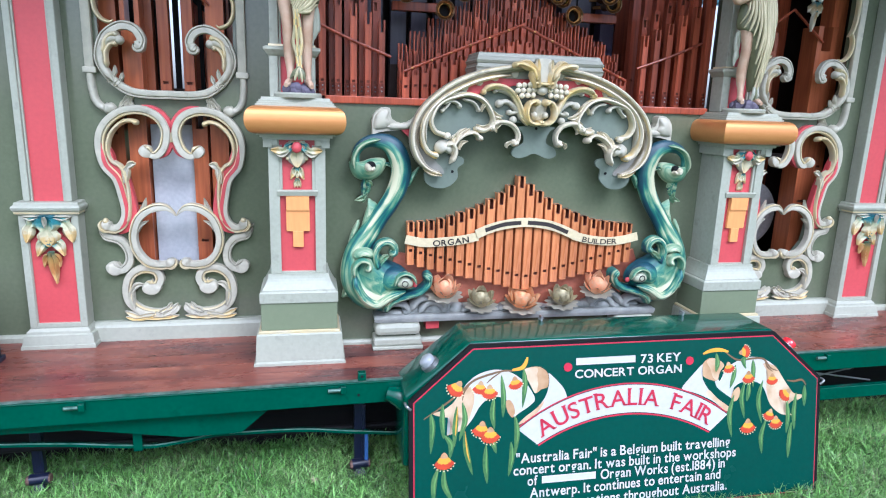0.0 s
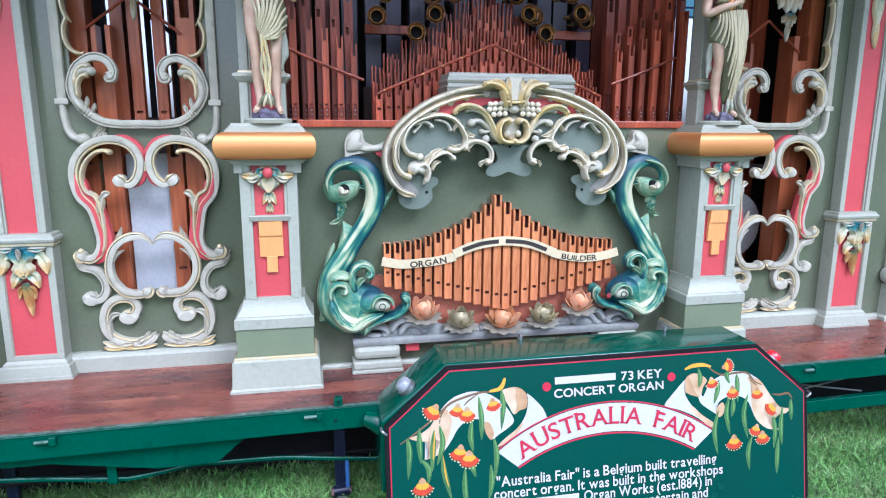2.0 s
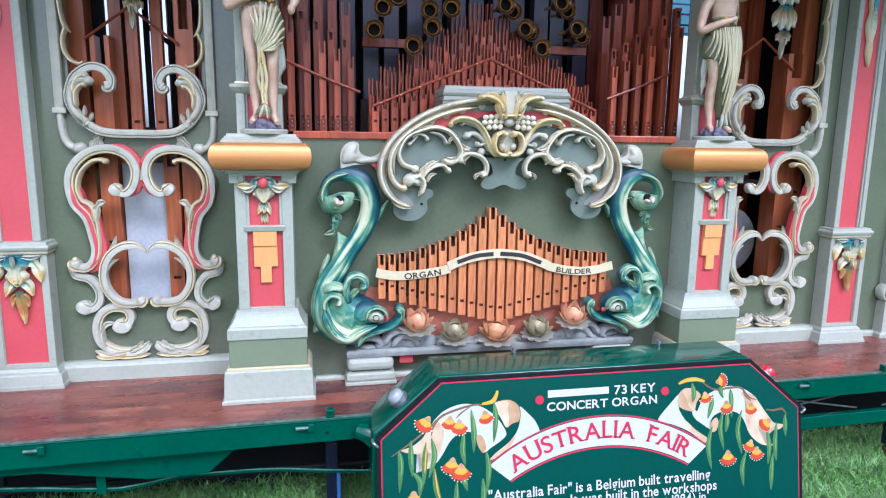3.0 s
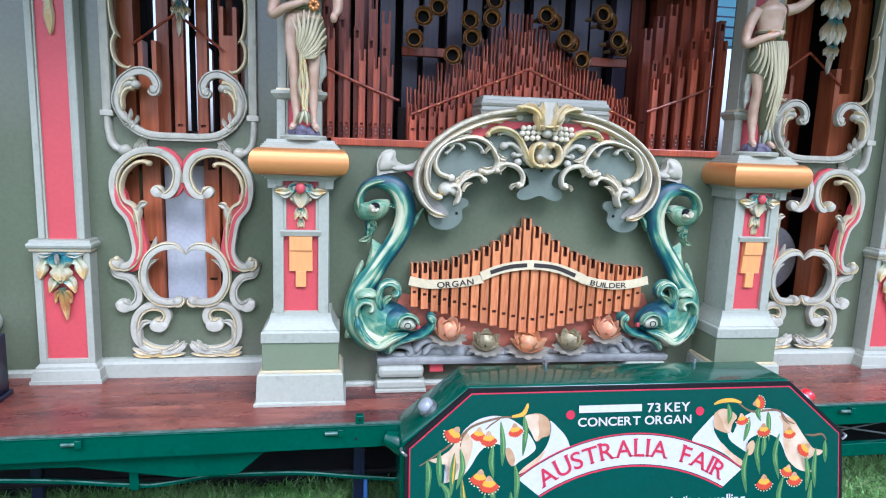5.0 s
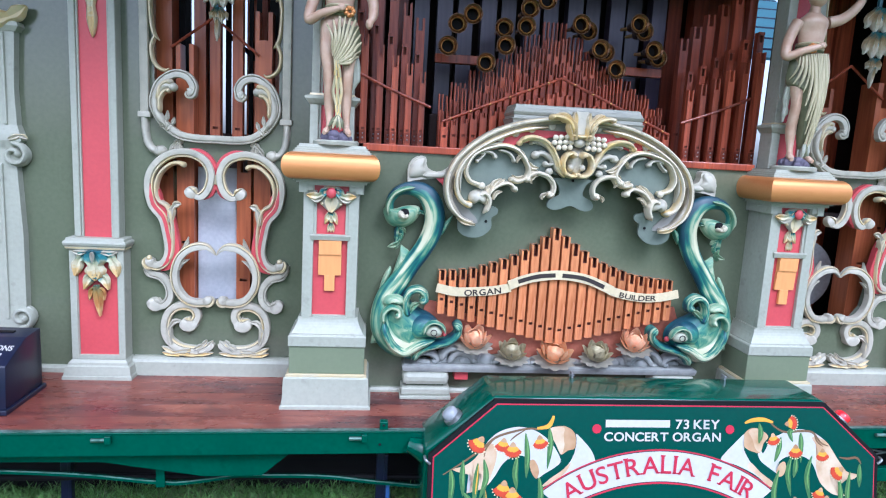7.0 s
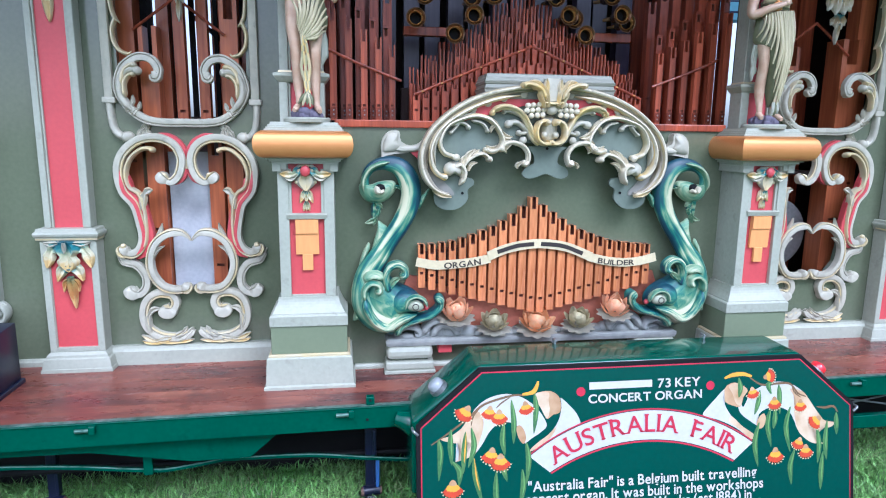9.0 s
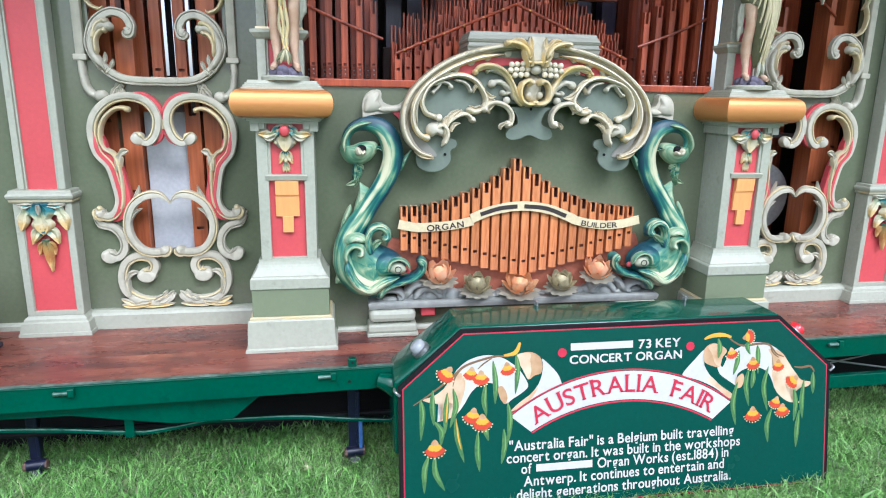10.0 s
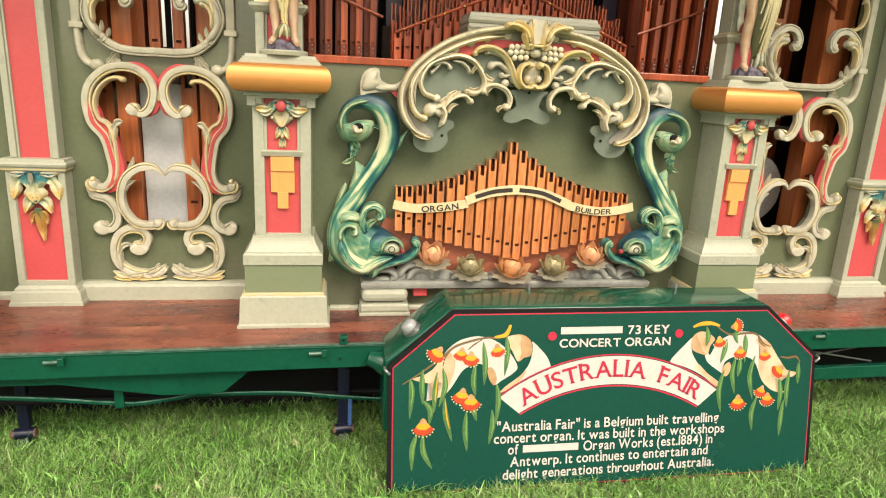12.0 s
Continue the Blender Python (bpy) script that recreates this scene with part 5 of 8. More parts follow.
    for a in ([(-0.687, 1.154), (-0.667, 1.142), (-0.648, 1.126), (-0.66, 1.089), (-0.681, 1.047), (-0.706, 1.022), (-0.712, 1.038), (-0.699, 1.088), (-0.69, 1.121)], [(-0.726, 1.064), (-0.72, 1.044), (-0.732, 1.013), (-0.752, 0.979), (-0.767, 0.962), (-0.763, 0.987), (-0.753, 1.02), (-0.74, 1.045)], [(-0.475, 1.288), (-0.477, 1.272), (-0.495, 1.235), (-0.516, 1.201), (-0.525, 1.217), (-0.523, 1.246), (-0.503, 1.263)], [(-0.711, 0.967), (-0.678, 0.955), (-0.67, 0.925), (-0.699, 0.921), (-0.741, 0.912), (-0.761, 0.903), (-0.746, 0.941)], [(-0.786, 0.776), (-0.773, 0.767), (-0.756, 0.733), (-0.776, 0.728), (-0.796, 0.728)]):
        part("fin", dome(bmesh.new(), q(*a), 0.022, y + 0.012, n=3), FINS, t, "cream pointed fin", smooth=True)
    part("gill_lobe", dome(bmesh.new(), q((-0.755, 0.925), (-0.735, 0.95), (-0.69, 0.952), (-0.655, 0.928), (-0.67, 0.91), (-0.715, 0.918), (-0.745, 0.905)), 0.04, y - 0.03), FINS, t, smooth=True)
    part("gill_scroll", sweep(bmesh.new(), q((-0.745, 0.83), (-0.745, 0.875), (-0.72, 0.902), (-0.688, 0.895), (-0.685, 0.872), (-0.702, 0.864)), 0.013, 0.04, y - 0.045, ROUND, None, ends=(0.3, 0.9), heads=(0, 1.3)), FINS, t, smooth=True)
    part("ear_fin", sweep(bmesh.new(), q((-0.645, 0.865), (-0.658, 0.92), (-0.642, 0.962), (-0.608, 0.975), (-0.58, 0.956), (-0.58, 0.932), (-0.602, 0.928)), 0.017, 0.05, y - 0.015, ROUND, None, flip=-1, ends=(0.8, 0.8), heads=(0, 1.2)), FISH, t, smooth=True)
    part("ear_fin", leaf(bmesh.new(), q((-0.64, 0.88), (-0.622, 0.905), (-0.598, 0.918)), 0.014, 0.04, y - 0.025, 1, 0, 0), FINS, t, smooth=True)
    e = part("eye", dome(bmesh.new(), q((-0.572, 0.80), (-0.555, 0.826), (-0.525, 0.83), (-0.502, 0.808), (-0.512, 0.788), (-0.548, 0.784)), 0.02, y - 0.072), IRIS, t, "pale ringed eye", smooth=True)
    part("eyelid", sweep(bmesh.new(), q((-0.58, 0.795), (-0.568, 0.834), (-0.535, 0.848), (-0.502, 0.832), (-0.488, 0.80)), 0.0075, 0.03, y - 0.068, ROUND, None, ends=(0.3, 0.3)), FINS, e, smooth=True)
    for r in (0.014,):
        part("iris_ring", lathe(bmesh.new(), [(r, 0.004), (r, -0.004), (r - 0.003, -0.004), (r - 0.003, 0.004)], (cx - 0.54, y - 0.089, 0.806), 16, shut=False), INK, e)
    part("cheek", blob(bmesh.new(), (cx - 0.492, y - 0.046, 0.79), (0.012, 0.01, 0.012)), RED, t, "red painted cheek", smooth=True)
    # water scroll beneath the chin
    part("wave", sweep(bmesh.new(), q((-0.62, 0.655), (-0.58, 0.69), (-0.53, 0.685), (-0.51, 0.66), (-0.53, 0.65)), 0.016, 0.05, 2.82, ROUND, None, ends=(0.3, 0.8)), STONE, t, smooth=True)
    part("wave", sweep(bmesh.new(), q((-0.50, 0.65), (-0.47, 0.70), (-0.42, 0.715), (-0.36, 0.69), (-0.34, 0.66)), 0.02, 0.05, 2.82, ROUND, None, ends=(0.3, 0.5)), STONE, t, smooth=True)
    return t


d0 = dolphin(U)
d1 = copy_thing(d0, Matrix.Translation((U, 2.84, 0.66)) @ Matrix.Diagonal((-1, 1, 1, 1)))

# ---- small front pipes with ribbon ----
t = thing("pipe_fan", (U, 2.825, 0.72), "fan of small varnished wooden organ pipes with a lettered ribbon", "organ pipes")


def pipe_mesh(w, h, d, slot, mouth, fork=False, bore=0.25):
    """One square wooden pipe, one closed skin: a body with a slot sunk at the top and a mouth sunk low down."""
    b = bmesh.new()
    xs = (-w / 2, -w * bore, w * bore, w / 2)
    zs = (0, mouth, mouth + 0.012, h - slot, h)
    f = [[b.verts.new((x, -d / 2, z)) for x in xs] for z in zs]
    k = [[b.verts.new((x, d / 2, z)) for x in xs] for z in zs]
    cells, back, top = {}, {}, {}
    for r in range(4):
        for c in range(3):
            cells[r, c] = b.faces.new((f[r][c], f[r][c + 1], f[r + 1][c + 1], f[r + 1][c]))
            back[r, c] = b.faces.new((k[r][c], k[r][c + 1], k[r + 1][c + 1], k[r + 1][c]))
        b.faces.new((f[r][0], k[r][0], k[r + 1][0], f[r + 1][0]))
        b.faces.new((f[r][3], k[r][3], k[r + 1][3], f[r + 1][3]))
    for c in range(3):
        b.faces.new((f[0][c], f[0][c + 1], k[0][c + 1], k[0][c]))
        top[c] = b.faces.new((f[4][c], f[4][c + 1], k[4][c + 1], k[4][c]))
    if fork:
        gone = [cells[3, 1], back[3, 1], top[1]]
        bmesh.ops.delete(b, geom=gone, context="FACES_ONLY")
        for c in (1, 2):
            b.faces.new((f[3][c], k[3][c], k[4][c], f[4][c]))
        b.faces.new((f[3][1], f[3][2], k[3][2], k[3][1]))
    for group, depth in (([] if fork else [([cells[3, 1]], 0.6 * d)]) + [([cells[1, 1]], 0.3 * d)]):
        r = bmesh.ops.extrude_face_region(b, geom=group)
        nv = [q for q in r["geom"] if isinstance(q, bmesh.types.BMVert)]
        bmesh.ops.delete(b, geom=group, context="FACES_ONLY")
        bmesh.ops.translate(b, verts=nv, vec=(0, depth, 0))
        # sunk faces take the darker bore colour, which paints in their shade
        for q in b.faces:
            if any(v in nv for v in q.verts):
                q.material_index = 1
    return b


tops = [1.050, 1.051, 1.056, 1.063, 1.076, 1.090, 1.106, 1.125, 1.148, 1.177, 1.210, 1.250, 1.216, 1.185, 1.155, 1.127, 1.106, 1.090, 1.074, 1.060, 1.053, 1.047, 1.042, 1.040]
PITCH = 1.075 / 24
for i, zt in enumerate(tops):
    x = -0.5375 + PITCH * (i + 0.5)
    zb = 0.738 + 0.128 * abs(x - 0.01) / 0.53
    w = 0.0300 if abs(x) > 0.3 else 0.0335
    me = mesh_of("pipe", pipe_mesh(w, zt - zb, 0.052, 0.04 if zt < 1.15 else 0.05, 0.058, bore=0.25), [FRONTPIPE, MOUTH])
    o = new("pipe", me)
    o.parent = t
    o.location = (0.978 * x - 0.002, -0.012, zb - 0.72)
    OFF[o] = OFF[t]
# added dark sheet: gives the gaps between the pipes their shade by colour
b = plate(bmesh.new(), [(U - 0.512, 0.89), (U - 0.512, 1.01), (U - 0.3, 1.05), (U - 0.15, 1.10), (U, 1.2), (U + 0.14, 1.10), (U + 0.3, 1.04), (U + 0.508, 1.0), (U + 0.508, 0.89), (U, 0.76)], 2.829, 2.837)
part("fan_gap_shade", b, DARK, t, "dark board added behind the pipes for the shade in their gaps")
b = plate(bmesh.new(), [(U - 0.56, 0.91), (U - 0.6, 0.80), (U - 0.46, 0.645), (U + 0.46, 0.645), (U + 0.6, 0.80), (U + 0.56, 0.91), (U, 0.83)], 2.8375, 2.849)
part("fan_board", b, paint("terracotta paint", (0.43, 0.135, 0.078), 0.5, vary=0.3, coarse=6), t, "terracotta painted board")


def ribbon(pts, half, y, parent):
    b = bmesh.new()
    line = curve(pts, 10)
    rows = []
    for i, p in enumerate(line):
        a, c = line[max(i - 1, 0)], line[min(i + 1, len(line) - 1)]
        d = (c - a).normalized()
        nr = Vector((-d.y, d.x))
        rows.append([b.verts.new((U - 0.002 + 0.978 * p.x + nr.x * k * half, yy, p.y + nr.y * k * half)) for k, yy in ((-1, y), (1, y), (1, y + 0.004), (-1, y + 0.004))])
    for p, q in zip(rows, rows[1:]):
        for j in range(4):
            b.faces.new((p[j], p[(j + 1) % 4], q[(j + 1) % 4], q[j]))
    b.faces.new(rows[0]), b.faces.new(rows[-1])
    return part("ribbon", b, CREAM, parent, "cream painted ribbon")


def bar_on(parent, pts, half, y, mat, name="painted_bar"):
    """A plain painted bar that stands for a word."""
    b = bmesh.new()
    line = curve(pts, 6)
    rows = []
    for i, p in enumerate(line):
        a, c = line[max(i - 1, 0)], line[min(i + 1, len(line) - 1)]
        d = (c - a).normalized()
        nr = Vector((-d.y, d.x))
        rows.append([b.verts.new((p.x + nr.x * k * half, y, p.y + nr.y * k * half)) for k in (-1, 1)])
    for p, q in zip(rows, rows[1:]):
        b.faces.new((p[0], p[1], q[1], q[0]))
    return part(name, b, mat, parent)


def glyphs(text, bold=0.0):
    """The outlines of each letter in the built-in font, at size 1: mesh pieces and advances."""
    cu = bpy.data.curves.new("letters", "FONT")
    cu.size, cu.offset, cu.resolution_u = 1.0, bold, 12
    ob = bpy.data.objects.new("letters", cu)
    out, x = [], 0.0
    for ch in text:
        if ch == " ":
            out.append((None, x))
            x += 0.26
            continue
        cu.body = ch
        me = bpy.data.meshes.new_from_object(ob)
        xs = [v.co.x for v in me.vertices]
        x0, x1 = min(xs), max(xs)
        out.append((([(v.co.x - x0, v.co.y) for v in me.vertices], [tuple(p.vertices) for p in me.polygons]), x))
        x += x1 - x0 + 0.075
        bpy.data.meshes.remove(me)
    bpy.data.objects.remove(ob)
    bpy.data.curves.remove(cu)
    return out, x - 0.075


FEET = {"A": ((0.06, 0), (0.94, 0)), "U": ((0.09, 1), (0.91, 1)), "T": ((0.5, 0),), "R": ((0.12, 0), (0.9, 0), (0.08, 1)), "L": ((0.15, 0), (0.15, 1)), "I": ((0.5, 0), (0.5, 1)), "F": ((0.15, 0), (0.1, 1))}


def letter(parent, text, mat, place, width, cap, bold=0.0, name="letter", serif=0.0):
    """Paints a line of writing; place turns (distance along, height) into a point of space."""
    gl, total = glyphs(text, bold)
    for ch, (g, x) in zip(text, gl):
        if g is None:
            continue
        b = bmesh.new()
        wide = max(px for px, py in g[0])
        for fx, top in FEET.get(ch, ()) if serif else ():
            z0 = cap - 0.055 * cap if top else 0.0
            s0, dz = (x + fx * wide) / total * width, 0.075 * cap
            b.faces.new([b.verts.new(place(s0 + k * serif, z0 + h)) for k, h in ((-1, 0), (1, 0), (1, dz), (-1, dz))])
        vs = [b.verts.new(place((x + px) / total * width, py / 0.72 * cap)) for px, py in g[0]]
        for f in g[1]:
            b.faces.new([vs[i] for i in f])
        part(name, b, mat, parent)


rib = ribbon([(-0.54, 0.98), (-0.46, 0.965), (-0.38, 0.967), (-0.29, 0.975), (-0.215, 0.99)], 0.019, 2.7760, t)
ribbon([(-0.225, 1.0), (-0.13, 1.035), (0.0, 1.052), (0.13, 1.035), (0.245, 0.99)], 0.02, 2.7710, t)
ribbon([(0.235, 0.99), (0.31, 0.972), (0.4, 0.962), (0.48, 0.968), (0.555, 0.985)], 0.019, 2.7760, t)


def along(pts, y):
    line = curve([(U - 0.002 + 0.978 * x, z) for x, z in pts], 24)
    acc = [0.0]
    for a, c in zip(line, line[1:]):
        acc.append(acc[-1] + (c - a).length)

    def at(s, h):
        i = max(0, min(len(line) - 2, next((k for k in range(len(acc) - 1) if acc[k + 1] >= s), len(line) - 2)))
        d = (line[i + 1] - line[i]).normalized()
        p = line[i] + d * (s - acc[i]) + Vector((-d.y, d.x)) * h
        return (p.x, y, p.y)
    return at


letter(t, "ORGAN", INK, along([(-0.418, 0.949), (-0.35, 0.953), (-0.25, 0.966)], 2.7745), 0.160, 0.026, 0.022)
letter(t, "BUILDER", INK, along([(0.278, 0.963), (0.36, 0.950), (0.46, 0.952)], 2.7745), 0.172, 0.024, 0.016)
bar_on(t, [(U - 0.183, 1.018), (U - 0.1, 1.043), (U - 0.022, 1.051)], 0.009, 2.7695, INK)
bar_on(t, [(U + 0.008, 1.051), (U + 0.105, 1.041), (U + 0.198, 1.006)], 0.009, 2.7695, INK)

# ---- flowers on the sill ----
PEACH = paint("peach petal paint", (0.95, 0.52, 0.28), 0.5, vary=0.33, coarse=22, fine=90, tint=(0.86, 0.66, 0.46), pieces=0.14)
OLIVE = paint("olive petal paint", (0.46, 0.43, 0.27), 0.5, vary=0.33, coarse=22, fine=90, tint=(0.66, 0.58, 0.36), pieces=0.16)
AMBER = paint("amber petal paint", (0.84, 0.43, 0.20), 0.5, vary=0.33, coarse=22, fine=90, tint=(0.80, 0.58, 0.34), pieces=0.16)


def petal(c, a, r, tilt, w, mat, parent, name):
    """A cupped petal that rises outward from the middle of a flower."""
    b = bmesh.new()
    rows = []
    for i in range(5):
        u = i / 4
        rr = r * (0.3 + 0.7 * math.sin(u * math.pi / 2))
        hh = tilt * r * (1.3 * u * u)
        ww = w * math.sin(math.pi * (0.18 + 0.72 * u))
        row = []
        for k in (-1, -0.5, 0, 0.5, 1):
            ang = a + k * ww
            cup = 1 - 0.12 * k * k
            row.append(b.verts.new((c[0] + rr * cup * math.cos(ang), c[1] + rr * cup * math.sin(ang) * 0.75, c[2] + hh * (1 - 0.15 * k * k))))
        rows.append(row)
    for p, q in zip(rows, rows[1:]):
        for j in range(4):
            b.faces.new((p[j], p[j + 1], q[j + 1], q[j]))
    bmesh.ops.solidify(b, geom=b.faces[:], thickness=0.003)
    return part(name, b, mat, parent, smooth=True)


def tilted(ob, c, deg):
    """Turns a part of a flower so that the flower looks out from the sill."""
    ob.data.transform(Matrix.Translation(c) @ Matrix.Rotation(radians(deg), 4, "X") @ Matrix.Translation(-c))


def cup_petal(c, a, r, low, high, wide, flare, mat, parent, name):
    """A petal that wraps the rounded bud of a flower, its rim turned out a little."""
    b = bmesh.new()
    rows = []
    for i in range(7):
        u = i / 6
        el = low + (high - low) * u
        rr = r * (1 + flare * u ** 4)
        ww = wide * min(1.0, 0.5 + 1.2 * u) * (1 - 0.75 * max(0.0, u - 0.7) / 0.3)
        row = []
        for k in (-1, -0.6, -0.2, 0.2, 0.6, 1):
            g = rr * (1 - 0.05 * k * k)
            row.append(b.verts.new((c[0] + g * math.cos(el) * math.cos(a + k * ww), c[1] + g * math.cos(el) * math.sin(a + k * ww), c[2] + g * math.sin(el) * 0.92)))
        rows.append(row)
    for p, q in zip(rows, rows[1:]):
        for j in range(5):
            b.faces.new((p[j], p[j + 1], q[j + 1], q[j]))
    bmesh.ops.solidify(b, geom=b.faces[:], thickness=0.003)
    return part(name, b, mat, parent, smooth=True)


for x, z, r, tall, mat, word in ((-0.357, 0.764, 0.05, 1.0, PEACH, "peach-orange"), (-0.19, 0.712, 0.047, 0.85, OLIVE, "olive-green"), (0.0, 0.706, 0.058, 0.72, AMBER, "amber-orange"), (0.19, 0.712, 0.047, 0.85, OLIVE, "olive-green"), (0.357, 0.764, 0.05, 1.0, PEACH, "peach-orange")):
    c = Vector((U + x, 2.76, z + 0.008))
    t = thing("carved_flower", (U + x, 2.765, z - 0.02), word + " painted carved lotus flower on grey leaves", "flower", "lotus flowers on the sill")
    spin = x * 9
    made = [petal((c.x, c.y - 0.012, c.z - 0.036), 2 * math.pi * k / 11 + spin, r * 1.72, 0.02, 0.33, CARVE, t, "sepal") for k in range(11)]
    cups = [cup_petal(c, 2 * math.pi * k / 6 + spin, r * 1.1, -1.25, 0.22, 0.5, 0.34, mat, t, "petal") for k in range(6)]
    cups += [cup_petal((c.x, c.y, c.z + 0.004), 2 * math.pi * k / 5 + 0.5 + spin, r * 0.94, -0.8, 0.72, 0.55, 0.3, mat, t, "inner_petal") for k in range(5)]
    cups += [cup_petal((c.x, c.y, c.z + 0.006), 2 * math.pi * k / 3 + 1.2 + spin, r * 0.7, -0.5, 1.25, 1.0, 0.12, mat, t, "heart_petal") for k in range(3)]
    cups.append(part("heart", blob(bmesh.new(), (c.x, c.y, c.z + 0.004), (r * 0.5, r * 0.5, r * 0.5)), mat, t, smooth=True))
    for o in cups:
        o.data.transform(Matrix.Translation(c - OFF[t]) @ Matrix.Diagonal((1, 1, tall, 1)) @ Matrix.Translation(OFF[t] - c))
    made += cups
    made.append(part("stalk", lathe(bmesh.new(), [(r * 0.5, -0.08), (r * 0.5, -0.04), (r * 0.55, -0.02)], c, 12, along="z"), CARVE, t, smooth=True))
    for o in made:
        tilted(o, c - OFF[t], 22)

t = thing("carved_sill", (U, 2.8, 0.6), "grey carved sill of rocks and leaves below the small pipes", "sill")
part("board", stack(bmesh.new(), U, 2.849, [(0.614, 0.655, 2.765), (0.63, 0.66, 2.76), (0.64, 0.66, 2.76), (0.645, 0.65, 2.77)]), STONE, t)
rng = random.Random(4)
for k in range(26):
    x = -0.56 + 1.12 * k / 25
    hgt = 0.008 + 0.016 * rng.random() + 0.04 * (abs(x) / 0.56) ** 2 * (abs(x) < 0.45)
    part("rock", blob(bmesh.new(), (U + x, 2.81 + 0.02 * rng.random(), 0.642 + hgt * 0.4), (0.035 + 0.015 * rng.random(), 0.03, hgt), seg=9), STONE, t, smooth=True)
for s in (-1, 1):
    for x0, x1, z1, w in ((0.10, 0.02, 0.66, 0.012), (0.27, 0.15, 0.665, 0.013), (0.46, 0.34, 0.69, 0.015)):
        part("sill_scroll", sweep(bmesh.new(), [(U + s * x0, 0.648), (U + s * (x0 * 0.7 + x1 * 0.3), z1), (U + s * (x0 * 0.3 + x1 * 0.7), z1 - 0.004), (U + s * x1, 0.65)], w, 0.02, 2.795, ROUND, None, ends=(0.4, 0.8), heads=(0, 1.2)), STONE, t, smooth=True)
    for z0, z1, w, yf in ((0.555, 0.612, 0.1, 2.755), (0.512, 0.548, 0.105, 2.75)):
        b = bx(U + s * 0.557 - w, U + s * 0.557 + w, yf, 2.849, z0, z1, 0.02 if z0 > 0.55 else 0.008)
        part("sill_block", b, PALE, t)
    part("sill_block", bx(U + s * 0.557 - 0.11, U + s * 0.557 + 0.11, 2.745, 2.827, DECKZ, 0.512, 0.004), PALE, t)
    part("sill_neck", bx(U + s * 0.557 - 0.08, U + s * 0.557 + 0.08, 2.78, 2.849, 0.546, 0.56), GREEN, t)
part("red_strip", bx(U - 0.43, U - 0.37, 2.79, 2.849, 0.57, 0.608, 0.003), RED, t, "small red block")

# ---- pipe ranks inside the organ ----


def rank(name, label, loc):
    return thing(name, loc, label, "organ pipes", "pipe ranks")


def add_pipe(t, x, y, z, w, h, mat=PIPE, slot=0.05, foot=False, mouth=0.12, window=False, cache={}):
    """One wooden pipe on the ledge, under its rank; alike pipes share a mesh."""
    key = (round(w, 3), round(h, 2), foot, window, mat.name)
    if key not in cache:
        b = pipe_mesh(w, round(h, 2), w * 1.05, min(slot, h * 0.3), min(mouth, h * 0.4), not window)
        if window:
            box(b, -w / 2, w / 2, -w * 0.525 - 0.003, -w * 0.525 + 0.005, round(h, 2) - 0.012, round(h, 2) + 0.002)
        if foot:
            box(b, -w * 0.4, w * 0.4, -w * 0.56 - 0.004, -w * 0.52, 0.012, 0.055, mat=2)
            for k in (0.024, 0.042):
                blob(b, (0, -w * 0.56 - 0.005, k), (0.004, 0.003, 0.004), 3, 6)
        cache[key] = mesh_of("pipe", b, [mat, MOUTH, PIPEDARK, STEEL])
    o = new("pipe", cache[key])
    o.parent = t
    o.location = Vector((x, y, z)) - OFF[t]
    OFF[o] = OFF[t]
    return o


LEDGE = 1.565
for s in (-1, 1):
    t = rank("pipe_rank", "slanting rank of mahogany wooden organ pipes on the ledge", (U + s * 0.74, 3.05, LEDGE))
    for i in range(6):
        x = 0.614 + 0.0575 * i + 0.0014 * i * i
        w = 0.026 + 0.0008 * i
        add_pipe(t, U + s * x, 3.02, LEDGE, w, 0.32 + 0.028 * i + 0.0018 * i * i, slot=0.05, foot=True, mouth=0.058)
        # rows behind are shaded by colour: PIPEMID instead of PIPE
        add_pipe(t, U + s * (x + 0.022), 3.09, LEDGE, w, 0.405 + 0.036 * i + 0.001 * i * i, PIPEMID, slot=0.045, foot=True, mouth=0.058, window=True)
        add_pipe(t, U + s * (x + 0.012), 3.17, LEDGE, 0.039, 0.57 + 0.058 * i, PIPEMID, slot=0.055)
    part("stay_bar", tube(bmesh.new(), [(U + s * 0.90, 3.0, 1.865), (U + s * 0.75, 3.0, 1.80), (U + s * 0.575, 3.0, 1.735)], [0.006] * 3), PIPEMID, t)

t = rank("pipe_rank", "gabled rank of many small mahogany organ pipes on the ledge", (U, 3.1, LEDGE))
for i in range(25):
    x = -0.51 + 1.02 * i / 24
    k = 1 - abs(x) / 0.53
    add_pipe(t, U + x, 3.01, LEDGE, 0.030, 0.10 + 0.17 * k, slot=0.02, mouth=0.05)
for i in range(33):
    x = -0.52 + 1.04 * i / 32
    k = 1 - abs(x) / 0.53
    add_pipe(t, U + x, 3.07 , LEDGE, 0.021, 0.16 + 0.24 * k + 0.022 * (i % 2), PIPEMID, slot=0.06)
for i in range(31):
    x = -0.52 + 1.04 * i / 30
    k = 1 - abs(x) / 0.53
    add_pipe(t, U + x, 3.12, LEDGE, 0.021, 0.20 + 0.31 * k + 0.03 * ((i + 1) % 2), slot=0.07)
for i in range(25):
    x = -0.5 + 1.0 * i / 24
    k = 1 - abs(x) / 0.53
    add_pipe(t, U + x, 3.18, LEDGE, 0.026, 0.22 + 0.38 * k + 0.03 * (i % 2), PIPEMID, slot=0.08)
